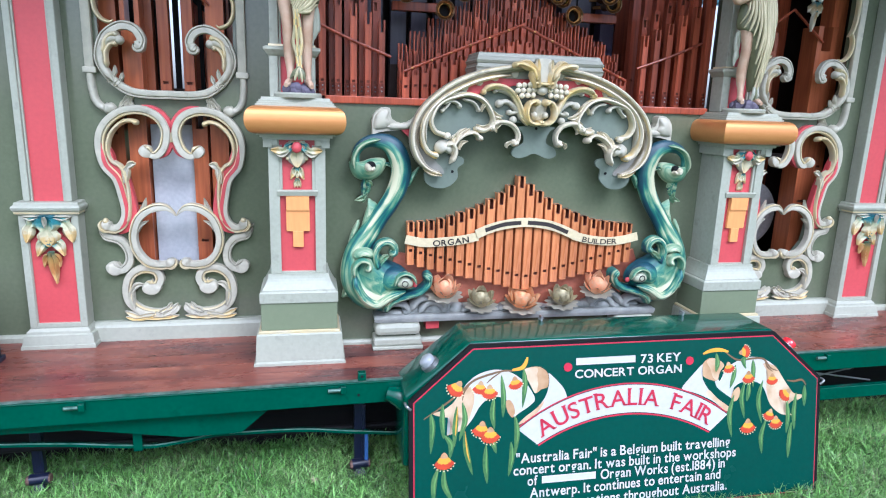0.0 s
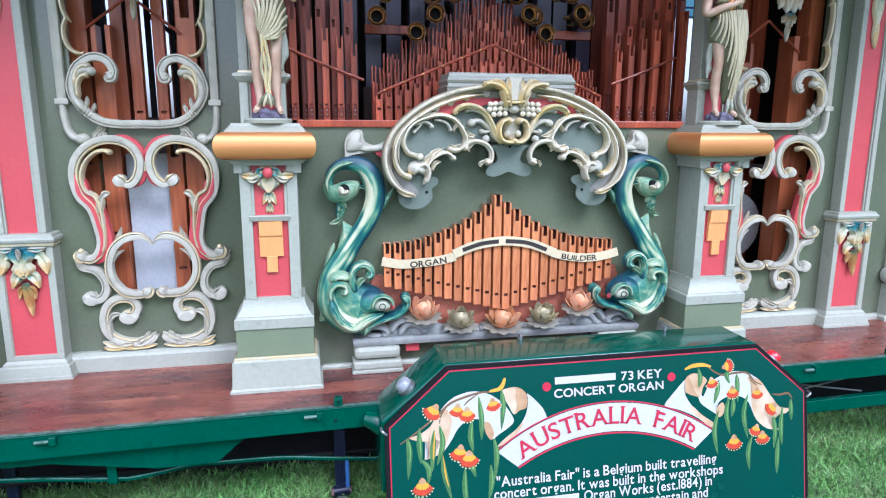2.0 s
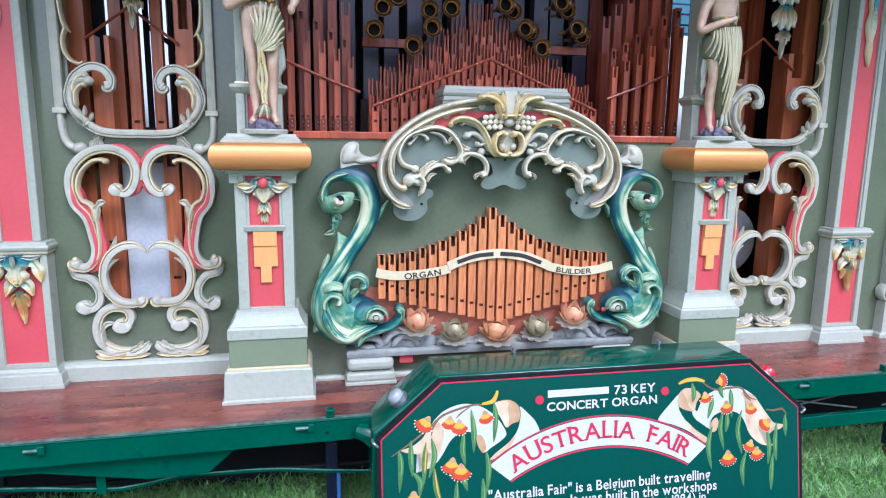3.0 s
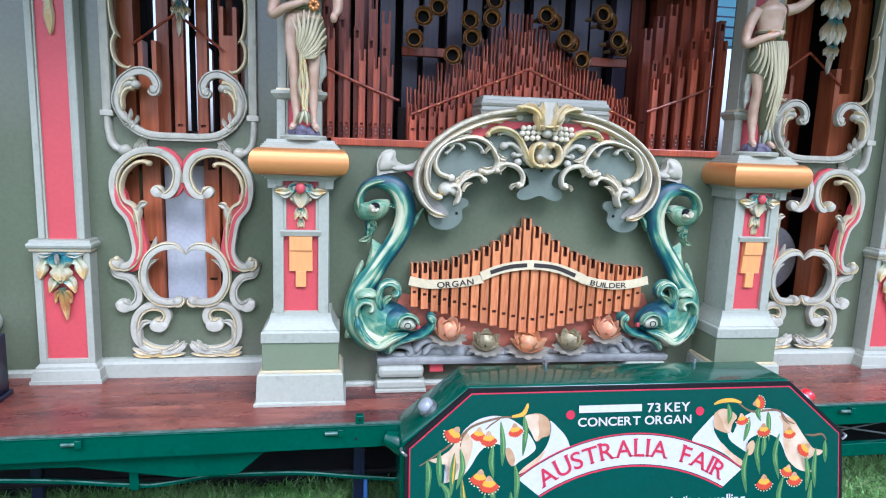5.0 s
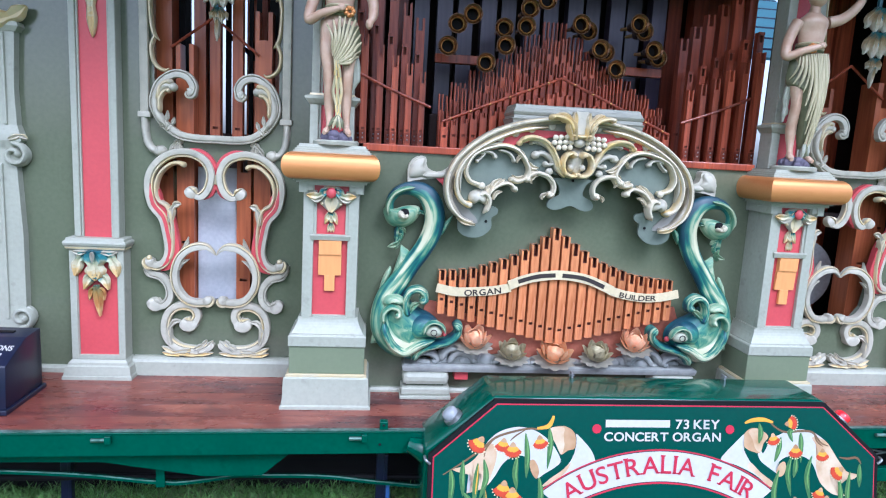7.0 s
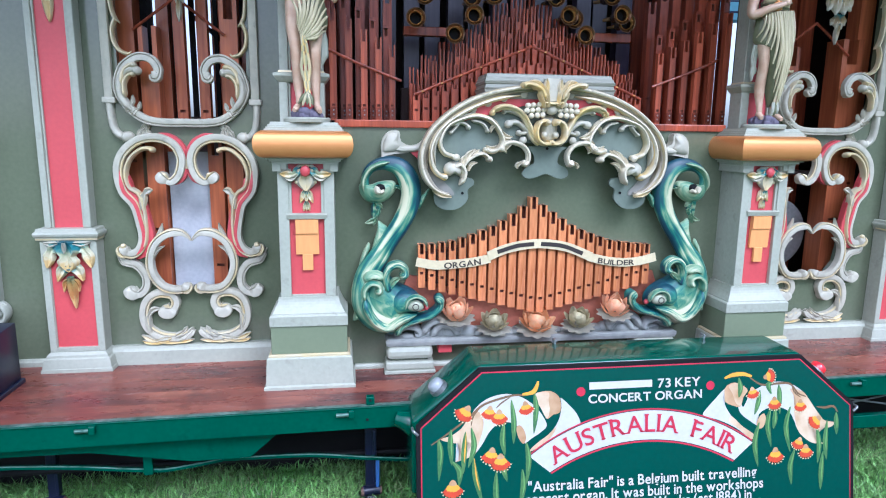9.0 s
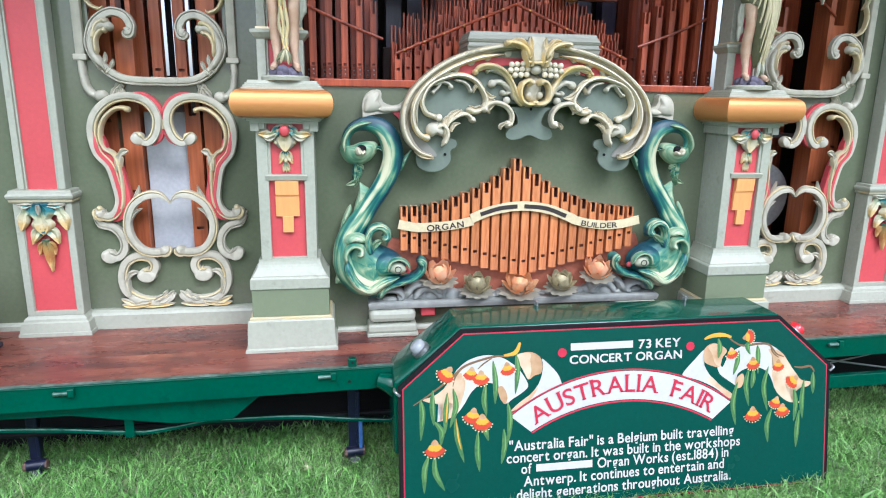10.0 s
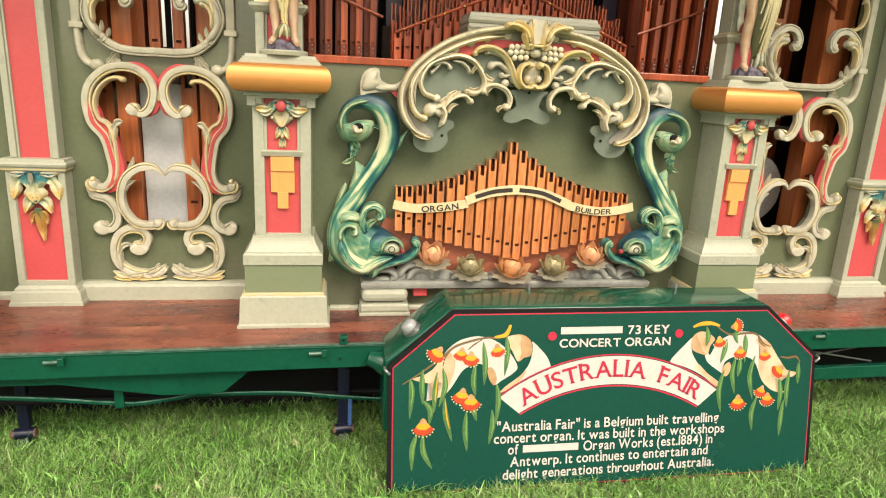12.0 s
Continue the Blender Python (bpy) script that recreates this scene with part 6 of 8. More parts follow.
for s in (-1, 1):
    part("stay_bar", tube(bmesh.new(), [(U + s * 0.52, 2.99, 1.678), (U + s * 0.26, 2.99, 1.788), (U, 2.99, 1.895)], [0.0065] * 3), PIPEMID, t)
    for k in range(6):
        x = 0.06 + 0.085 * k
        part("stay_screw", blob(bmesh.new(), (U + s * x, 2.982, 1.895 - 0.418 * x), (0.005, 0.004, 0.005), seg=6), BRASS, t)

t = rank("pipe_rank", "tall dark pipes standing at the back of the organ", (U, 3.5, LEDGE))
for i in range(18):
    x = -0.93 + 1.86 * i / 17
    # the middle pipes are coloured near-black for the depth behind the trumpets
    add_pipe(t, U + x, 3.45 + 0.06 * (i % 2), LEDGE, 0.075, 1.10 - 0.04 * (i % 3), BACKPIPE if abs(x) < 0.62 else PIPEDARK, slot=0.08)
whole("wind_chest", bx(U - 0.56, U + 0.56, 3.215, 3.26, LEDGE, 1.72, 0.004), DARK, "dark timber wind chest behind the small pipes", "wind chest")
for s in (-1, 1):
    whole("trumpet_rail", bx(U + s * 0.42 - 0.13, U + s * 0.42 + 0.13, 3.2, 3.24, 1.955, 1.995, 0.003), PIPE, "red-brown rail that carries the trumpets", "rail", group="trumpet rails")


def trumpet(x, z, y, r=0.043):
    t = thing("brass_trumpet", (U + x, y, z), "aged brass trumpet bell facing out above the pipes", "trumpet", "brass trumpets")
    c = (U + x, y, z)
    part("bell", lathe(bmesh.new(), [(r * 0.5, 0.10), (r * 0.54, 0.05), (r * 0.62, 0.022), (r * 0.78, 0.007), (r * 0.95, 0.002), (r * 0.94, -0.001), (r * 0.76, 0.003), (r * 0.60, 0.016), (r * 0.50, 0.04), (r * 0.45, 0.1)], c, 28, shut=False), HORN, t, "dark brass flare", smooth=True)
    part("rim", lathe(bmesh.new(), [(r * 0.95, 0.002), (r * 0.97, 0.004), (r, 0.0), (r * 0.99, -0.003), (r * 0.96, -0.003), (r * 0.95, 0.002)], c, 28, shut=False), HORN, t, "thin brass rim", smooth=True)
    part("inner_ring", lathe(bmesh.new(), [(r * 0.58, 0.014), (r * 0.60, 0.004), (r * 0.66, -0.001), (r * 0.71, 0.002), (r * 0.72, 0.008)], c, 28, shut=False), BRASS, t, "polished brass ring", smooth=True)
    # black disc across the bore paints in the dark of its depth
    part("throat_shade", lathe(bmesh.new(), [(r * 0.5, 0.045), (r * 0.45, 0.05), (0.0005, 0.05)], c, 20), BLACK, t)
    part("tube", tube(bmesh.new(), [(U + x, y + 0.08, z), (U + x, y + 0.14, z + 0.004), (U + x, y + 0.22, z + 0.012)], [r * 0.28, r * 0.24, r * 0.2], 10), BRASS, t, smooth=True)
    return t


for x, z, y in ((-0.508, 2.008, 3.05), (-0.469, 2.107, 3.06), (-0.405, 2.15, 3.05), (-0.252, 2.112, 3.10), (-0.162, 2.115, 3.05), (-0.249, 2.028, 3.05), (-0.336, 1.946, 3.04), (-0.145, 2.20, 3.08), (-0.074, 2.237, 3.06), (0.088, 2.143, 3.05), (0.143, 2.13, 3.12), (0.185, 2.042, 3.05), (0.234, 2.04, 3.12), (0.264, 1.957, 3.04), (0.356, 2.165, 3.05), (0.407, 2.145, 3.11), (0.436, 2.054, 3.05), (0.485, 2.03, 3.11)):
    trumpet(x, z, y)

# pipes and boards behind the pierced panels
for s in (-1, 1):
    cx = U + s * PANEL
    t = rank("pipe_rank", "broad mahogany bass pipes behind the pierced panel", (cx, 3.250, DECKZ))
    if s < 0:
        spec = ((-0.258, 0.098, 2.2, 3.17), (-0.155, 0.074, 1.447, 3.15), (-0.112, 0.05, 2.2, 3.22), (0.174, 0.074, 1.61, 3.17), (0.096, 0.062, 1.03, 3.15), (0.235, 0.04, 1.5, 3.22))
    else:
        spec = ((0.19, 0.11, 1.5, 3.170), (0.285, 0.08, 1.95, 3.200), (0.02, 0.05, 2.2, 3.500), (0.07, 0.09, 2.2, 3.550))
        for dx, w, h, y in ((-0.13, 0.07, 0.6, 3.150), (-0.06, 0.06, 0.48, 3.250), (-0.22, 0.06, 0.42, 3.170)):
            add_pipe(t, cx + dx, y, 1.35, w, h, BASSPIPE, slot=0.09, mouth=0.1)
        part("pipe_shelf", bx(cx - 0.3, cx + 0.02, 3.100, 3.310, 1.33, 1.35), DARK, t)
    for k in range(8):
        dx = -0.42 + 0.12 * k
        if s > 0 and abs(dx + 0.02) > 0.085 or s < 0 and not -0.36 < dx + 0.12 < 0.06:
            add_pipe(t, cx + dx - s * 0.12, 3.670, DECKZ, 0.1, 2.1 + 0.03 * (k % 3), PIPE, slot=0.09, mouth=0.9)
    for dx, w, h, y in spec:
        add_pipe(t, cx + dx, y, DECKZ, w, h, BASSPIPE, slot=0.12, mouth=0.9)
    if s < 0:
        for dx in (-0.036, 0.06):
            add_pipe(t, cx + dx, 3.170, 1.54, 0.044, 1.18, BASSPIPE, slot=0.12, mouth=0.05)
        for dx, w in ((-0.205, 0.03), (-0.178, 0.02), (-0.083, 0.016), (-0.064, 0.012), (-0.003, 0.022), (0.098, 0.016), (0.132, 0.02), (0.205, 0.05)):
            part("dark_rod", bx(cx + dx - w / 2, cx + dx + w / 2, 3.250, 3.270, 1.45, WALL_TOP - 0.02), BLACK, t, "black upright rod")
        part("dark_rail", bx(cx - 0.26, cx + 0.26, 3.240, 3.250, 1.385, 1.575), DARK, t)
        part("dark_stay", tube(bmesh.new(), [(cx - 0.01, 3.280, 2.02), (cx + 0.06, 3.280, 1.965), (cx + 0.13, 3.280, 1.905)], [0.010] * 3, 6), BLACK, t)
whole("white_board", bx(U - PANEL - 0.112, U - PANEL + 0.064, 3.150, 3.165, 0.75, 1.42, 0.002), FROST, "clouded white board standing between the bass pipes", "board")
t = thing("side_drum", (U + 1.43, 3.350, 1.02), "round drum with a white head inside the organ", "drum")
part("shell", lathe(bmesh.new(), [(0.18, 0.0), (0.18, 0.16), (0.17, 0.16)], (U + 1.43, 3.250, 1.01), 32), DARK, t)
part("head", lathe(bmesh.new(), [(0.175, -0.004), (0.17, -0.006), (0.001, -0.006)], (U + 1.43, 3.250, 1.01), 32), FROST, t, "white drum skin")
part("hoop", lathe(bmesh.new(), [(0.176, -0.012), (0.188, -0.012), (0.188, 0.015), (0.176, 0.015)], (U + 1.43, 3.250, 1.01), 32), STEEL, t)
for s, x in ((-1, PANEL), (1, PANEL)):
    b = bmesh.new()
    tube(b, [(U + s * x - 0.21, 3.105, 1.925), (U + s * x - 0.03, 3.105, 2.062)], [0.006] * 2, n=1)
    tube(b, [(U + s * x - 0.03, 3.105, 2.062), (U + s * x + 0.16, 3.105, 1.915)], [0.006] * 2, n=1)
    whole("stay_rod", b, PIPEMID, "thin timber stay across the bass pipes", "stay", group="stays")

# ---- statues ----
SKIN = paint("flesh tone paint", (0.58, 0.42, 0.30), 0.36, vary=0.33, fine=24, coarse=12, tint=(0.46, 0.28, 0.18), bump=0.25, spots=0.25)
DRAPE = paint("pale gold drapery paint", (0.50, 0.44, 0.27), 0.38, vary=0.33, fine=40, coarse=20, tint=(0.36, 0.33, 0.19), stretch=(2, 2, 0.35), bump=0.3)
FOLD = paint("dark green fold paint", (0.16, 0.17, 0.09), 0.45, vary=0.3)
ROCK = paint("violet-grey rock paint", (0.12, 0.105, 0.15), 0.6, vary=0.4, coarse=14)


def folds(b, P, lines, mat):
    """Round folds of cloth side by side; each line gives its start, middle and end as (x, forward, z)."""
    for k, (a, m, e) in enumerate(lines):
        r = 0.0040 + 0.0012 * ((k * 7) % 3)
        tube(b, [P(*a), P(*((u + v) / 2 + w for u, v, w in zip(a, m, (0, -0.003, 0.004)))), P(*m), P(*((u + v) / 2 + w for u, v, w in zip(m, e, (0.002, -0.002, -0.002)))), P(*e)], [r * 0.7, r, r * 1.15, r, r * 0.55], 8, 4, mat)


def statue(name, cx, arm_up):
    """A plain draped standing figure on a rock, one mesh."""
    b = bmesh.new()
    rng = random.Random(5 + arm_up)
    y = 2.728
    z0 = 1.55
    P = lambda x, dy, z: (cx + x, y + dy, z0 + z)
    F = lambda pts: [(cx + x, z0 + z) for x, z in pts]
    lathe(b, [(0.088, 0.0), (0.09, 0.012), (0.085, 0.018), (0.001, 0.018)], (cx, y, z0), 24, 3, along="z")
    for k in range(14):
        a = k * 0.9
        blob(b, (cx + (0.045 - 0.02 * (k % 2)) * math.cos(a), y + 0.035 * math.sin(a), z0 + 0.022 + 0.008 * (k % 3)), (0.022, 0.020, 0.020), 2, 6)
    # legs and feet
    tube(b, [P(-0.030, -0.006, 0.055), P(-0.028, 0.0, 0.085), P(-0.030, 0.008, 0.17), P(-0.035, -0.012, 0.27), P(-0.040, -0.008, 0.36), P(-0.034, 0.0, 0.46)], [0.012, 0.0125, 0.0215, 0.0205, 0.030, 0.037], 16)
    tube(b, [P(0.040, -0.006, 0.05), P(0.038, 0.0, 0.085), P(0.033, 0.006, 0.17), P(0.038, -0.018, 0.265), P(0.040, -0.01, 0.36), P(0.034, 0.0, 0.46)], [0.012, 0.0125, 0.0215, 0.021, 0.030, 0.037], 16)
    tube(b, [P(-0.030, 0.0, 0.062), P(-0.036, -0.022, 0.054), P(-0.044, -0.046, 0.044)], [0.013, 0.013, 0.008], 10)
    tube(b, [P(0.040, 0.0, 0.058), P(0.046, -0.022, 0.05), P(0.052, -0.044, 0.04)], [0.013, 0.013, 0.008], 10)
    # torso
    tube(b, [P(-0.003, 0.004, 0.40), P(0, 0.004, 0.45), P(0.0, 0.0, 0.505), P(0.0, 0.0, 0.56), P(0.0, 0.0, 0.605), P(0, 0.003, 0.645)], [0.060, 0.063, 0.050, 0.056, 0.064, 0.028], 18, squash=0.7)
    if arm_up:
        # long skirt over one leg, its folds drawn in towards the ankle
        dome(b, F([(-0.065, 0.47), (0.0, 0.485), (0.055, 0.475), (0.078, 0.40), (0.078, 0.29), (0.052, 0.165), (0.02, 0.09), (0.0, 0.12), (-0.012, 0.22), (-0.042, 0.33), (-0.082, 0.355), (-0.082, 0.42)]), 0.055, y + 0.005, 5, 4, 0.45)
        ends = [(-0.086, -0.02, 0.37), (-0.075, -0.035, 0.352), (-0.058, -0.048, 0.338), (-0.040, -0.055, 0.318), (-0.024, -0.056, 0.265), (-0.012, -0.054, 0.205), (-0.004, -0.05, 0.15), (0.004, -0.046, 0.11), (0.014, -0.044, 0.085), (0.026, -0.042, 0.10), (0.038, -0.038, 0.135), (0.05, -0.03, 0.17), (0.062, -0.022, 0.22), (0.074, -0.01, 0.28)]
        lines = []
        for k, e in enumerate(ends):
            u = k / (len(ends) - 1)
            s = (-0.062 + 0.12 * u, -0.036 - 0.018 * math.sin(math.pi * u), 0.468 + 0.012 * u)
            lines.append((s, ((s[0] + e[0]) / 2 + 0.016 * math.sin(math.pi * u) + 0.004 * rng.uniform(-1, 1), -0.046 - 0.020 * math.sin(math.pi * u), (s[2] + e[2]) / 2), e))
        folds(b, P, lines, 1)
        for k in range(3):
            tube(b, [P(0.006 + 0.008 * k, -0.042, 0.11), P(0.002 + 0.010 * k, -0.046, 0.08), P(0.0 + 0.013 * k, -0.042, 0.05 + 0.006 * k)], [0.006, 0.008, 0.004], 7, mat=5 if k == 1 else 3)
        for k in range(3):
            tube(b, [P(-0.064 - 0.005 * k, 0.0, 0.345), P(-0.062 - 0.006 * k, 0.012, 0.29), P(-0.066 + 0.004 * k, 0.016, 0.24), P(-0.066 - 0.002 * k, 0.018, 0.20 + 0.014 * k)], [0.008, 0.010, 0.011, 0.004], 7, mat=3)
    else:
        # short skirt drawn from one hip to a knot between the thighs
        dome(b, F([(-0.038, 0.445), (0.02, 0.487), (0.062, 0.478), (0.084, 0.40), (0.08, 0.345), (0.04, 0.325), (-0.004, 0.302), (-0.028, 0.35), (-0.04, 0.40)]), 0.052, y + 0.005, 5, 4, 0.45)
        tops = [(-0.044, 0.445), (-0.020, 0.462), (0.004, 0.477), (0.026, 0.485), (0.046, 0.482), (0.062, 0.468), (0.074, 0.445), (0.082, 0.418), (0.085, 0.39), (0.083, 0.36), (0.076, 0.34)]
        lines = []
        for k, (x, z) in enumerate(tops):
            u = k / (len(tops) - 1)
            e = (-0.024 + 0.03 * u, -0.056, 0.352 - 0.05 * math.sin(0.5 * math.pi * min(1.0, 1.4 * u)))
            lines.append(((x, -0.045 + 0.040 * u * u, z), ((x + e[0]) / 2 + 0.012 * (1 - u) + 0.006 * u, -0.068 + 0.008 * u, (z + e[2]) / 2 - 0.012 * u), e))
        folds(b, P, lines, 1)
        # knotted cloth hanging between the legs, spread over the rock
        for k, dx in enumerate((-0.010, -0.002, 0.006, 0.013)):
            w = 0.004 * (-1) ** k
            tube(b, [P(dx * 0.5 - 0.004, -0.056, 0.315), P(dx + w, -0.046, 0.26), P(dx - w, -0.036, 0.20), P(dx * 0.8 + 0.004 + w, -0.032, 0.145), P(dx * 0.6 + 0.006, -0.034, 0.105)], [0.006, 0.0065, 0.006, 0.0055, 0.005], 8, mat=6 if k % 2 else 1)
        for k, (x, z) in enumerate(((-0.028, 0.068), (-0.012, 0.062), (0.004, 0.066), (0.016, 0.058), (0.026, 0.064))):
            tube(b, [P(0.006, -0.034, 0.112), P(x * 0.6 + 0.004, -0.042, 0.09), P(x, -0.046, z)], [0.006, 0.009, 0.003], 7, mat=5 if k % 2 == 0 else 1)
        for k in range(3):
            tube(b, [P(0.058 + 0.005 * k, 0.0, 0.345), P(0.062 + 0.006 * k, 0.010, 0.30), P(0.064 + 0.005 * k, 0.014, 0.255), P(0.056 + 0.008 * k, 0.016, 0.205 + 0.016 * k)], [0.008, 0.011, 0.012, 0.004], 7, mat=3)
    for k in range(4):
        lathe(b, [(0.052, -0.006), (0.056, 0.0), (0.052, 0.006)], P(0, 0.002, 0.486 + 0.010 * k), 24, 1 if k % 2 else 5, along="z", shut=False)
    for k in range(7):
        a = k * 0.9
        blob(b, P((0.040 if not arm_up else -0.022) + 0.014 * math.cos(a), -0.052, 0.495 + 0.013 * math.sin(a)), (0.009, 0.008, 0.009), 4, 7)
    # arms and head
    tube(b, [P(-0.066, 0, 0.605), P(-0.100, -0.004, 0.53), P(-0.112, -0.02, 0.462), P(-0.06, -0.05, 0.482), P(0.002, -0.06, 0.502)], [0.024, 0.021, 0.019, 0.0155, 0.011], 12)
    blob(b, P(0.010, -0.062, 0.506), (0.016, 0.012, 0.014))
    if arm_up:
        tube(b, [P(0.066, 0, 0.61), P(0.115, -0.01, 0.625), P(0.16, -0.02, 0.665), P(0.188, -0.02, 0.72), P(0.14, -0.02, 0.78)], [0.024, 0.022, 0.019, 0.015, 0.011], 12)
    else:
        tube(b, [P(0.066, 0, 0.605), P(0.118, -0.012, 0.56), P(0.128, -0.03, 0.50), P(0.118, -0.05, 0.462)], [0.024, 0.021, 0.019, 0.012], 12)
        blob(b, P(0.114, -0.052, 0.455), (0.014, 0.013, 0.020))
    blob(b, P(0.004, -0.008, 0.715), (0.038, 0.044, 0.052))
    tube(b, [P(0, 0.003, 0.63), P(0.002, 0, 0.665), P(0.004, -0.002, 0.69)], [0.024, 0.020, 0.020], 10)
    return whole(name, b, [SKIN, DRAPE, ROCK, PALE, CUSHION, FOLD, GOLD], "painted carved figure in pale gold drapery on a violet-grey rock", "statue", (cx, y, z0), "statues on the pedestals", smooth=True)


statue("statue", U - 0.963, False)
statue("statue", U + 0.966, True)

# pale worn green; on rail and channel edges it also paints the highlight
WORNGLINT = paint("pale worn green metal and edge highlight", (0.20, 0.30, 0.26), 0.35, 0.4, vary=0.33, coarse=9, fine=40, tint=(0.01, 0.07, 0.045))
RUST = paint("rusted steel", (0.10, 0.05, 0.035), 0.75, 0.2, vary=0.33, fine=80, tint=(0.17, 0.11, 0.085))
# ---- trailer: deck and chassis ----
y_edge = 2.44
t = thing("trailer_chassis", (0.4, y_edge, 0.2), "bottle green steel trailer frame under the organ deck", "trailer")
b = bmesh.new()
box(b, -3.4, 5.4, y_edge, y_edge + 0.006, 0.379, 0.470, 0.001)
box(b, -3.4, 5.4, y_edge + 0.006, y_edge + 0.05, 0.379, 0.385)
box(b, -3.4, 5.4, y_edge - 0.004, y_edge + 0.018, 0.462, 0.4685, 0.002)
part("side_channel", turned(b), CHASSIS, t)
# thin pale strip: highlight and worn paint on the top edge together
part("edge_strip", turned(bx(-3.4, 5.4, y_edge - 0.003, y_edge + 0.016, 0.4705, 0.4735)), WORNGLINT, t, "pale strip for the highlight and wear along the edge")
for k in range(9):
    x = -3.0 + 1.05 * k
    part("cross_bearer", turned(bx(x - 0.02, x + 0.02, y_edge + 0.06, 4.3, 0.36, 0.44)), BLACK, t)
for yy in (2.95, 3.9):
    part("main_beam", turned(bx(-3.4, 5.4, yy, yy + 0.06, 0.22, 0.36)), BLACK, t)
for x in (-0.735, 0.168, 2.36, 3.5, -1.9):
    l0 = part("latch", turned(tube(bmesh.new(), [(x - 0.034, y_edge - 0.012, 0.445), (x, y_edge - 0.012, 0.445), (x + 0.026, y_edge - 0.012, 0.445)], [0.0075] * 3, 10)), WORNGLINT, t, "worn green bolt latch", smooth=True)
    part("keeper", turned(bx(x + 0.012, x + 0.034, y_edge - 0.022, y_edge, 0.432, 0.462, 0.003)), CHASSIS, l0)
for x in (0.262, 1.9, 2.8):
    h0 = part("hinge", turned(bx(x - 0.016, x + 0.016, y_edge - 0.008, y_edge + 0.02, 0.476, 0.508, 0.003)), CHASSIS, t)
    part("bolt", turned(lathe(bmesh.new(), [(0.005, 0), (0.005, -0.004), (0.001, -0.005)], (x, y_edge - 0.008, 0.495), 8)), BLACK, h0)
for x in (0.25, 0.9, 2.1):
    part("bolt_hole", turned(lathe(bmesh.new(), [(0.006, 0.0), (0.006, -0.0015), (0.001, -0.0015)], (x, y_edge, 0.415), 10)), BLACK, t)
# tool plate with a sloping end, and the tube below it
b = plate(bmesh.new(), [(-1.9, 0.384), (-0.085, 0.384), (-0.075, 0.368), (-0.19, 0.27), (-0.40, 0.27), (-0.75, 0.33), (-1.9, 0.345)], y_edge + 0.05, y_edge + 0.056)
part("gusset_plate", turned(b), CHASSIS, t)
for x, z in ((-0.565, 0.27), (-1.25, 0.29)):
    part("strut", turned(bx(x - 0.016, x + 0.016, y_edge + 0.08, y_edge + 0.1, z - 0.06, 0.36, 0.002)), CHASSIS, t)
def rail_band(name, line, tall, y0, y1):
    pts = [tuple(p) for p in curve(line, 5)]
    b = plate(bmesh.new(), pts + [(x, z - tall) for x, z in reversed(pts)], y0, y1)
    part(name, turned(b), CHASSIS, t)
    # thin pale tube that draws the highlight on top of the rail
    part("rail_glint", turned(tube(bmesh.new(), [(x, y0 + 0.002, z) for x, z in line], [0.003] * len(line), 6)), WORNGLINT, t, "pale line for the highlight along the rail", smooth=True)


rail_band("truss_rail", [(-2.2, 0.318), (-1.03, 0.272), (-0.6, 0.228), (-0.47, 0.224), (-0.19, 0.264)], 0.011, y_edge + 0.095, y_edge + 0.11)
rail_band("truss_rail", [(-0.3, 0.232), (0.02, 0.224), (0.24, 0.196), (0.5, 0.165)], 0.011, y_edge + 0.125, y_edge + 0.14)
part("stay_rod", turned(tube(bmesh.new(), [(-0.1, y_edge + 0.12, 0.362), (0.2, y_edge + 0.12, 0.357), (0.5, y_edge + 0.12, 0.352)], [0.003] * 3, 6)), RUST, t, "thin rusted rod")
part("lower_tube", turned(tube(bmesh.new(), [(-2.2, y_edge + 0.2, 0.2), (-0.6, y_edge + 0.2, 0.19), (0.5, y_edge + 0.2, 0.17)], [0.012] * 3, 10)), BLACK, t, smooth=True)
part("side_channel", turned(bx(2.1, 5.4, y_edge + 0.02, y_edge + 0.05, 0.215, 0.275, 0.003)), CHASSIS, t, "lower green rail")
for a in (((2.2, 0.37), (2.75, 0.27)), ((2.2, 0.28), (2.9, 0.38)), ((2.9, 0.27), (3.4, 0.37))):
    part("brace_rod", turned(tube(bmesh.new(), [(a[0][0], y_edge + 0.08, a[0][1]), ((a[0][0] + a[1][0]) / 2, y_edge + 0.08, (a[0][1] + a[1][1]) / 2), (a[1][0], y_edge + 0.08, a[1][1])], [0.004] * 3, 6)), STEEL, t, "thin steel brace rod")
b = bmesh.new()
part("drawbar_lug", turned(tube(bmesh.new(), [(0.36, y_edge - 0.01, 0.42), (0.42, y_edge - 0.03, 0.40), (0.46, y_edge - 0.04, 0.33)], [0.03, 0.045, 0.02], 10)), CHASSIS, t, smooth=True)
t.location.z += 0.027
# added black sheet that stands for the deep shade under the deck
whole("wall_under_shade", bx(-3.4, 5.4, 2.9, 2.93, 0.0, 0.46), BLACK, "black board added under the deck to stand for the shade there", "wall", kind="structure")
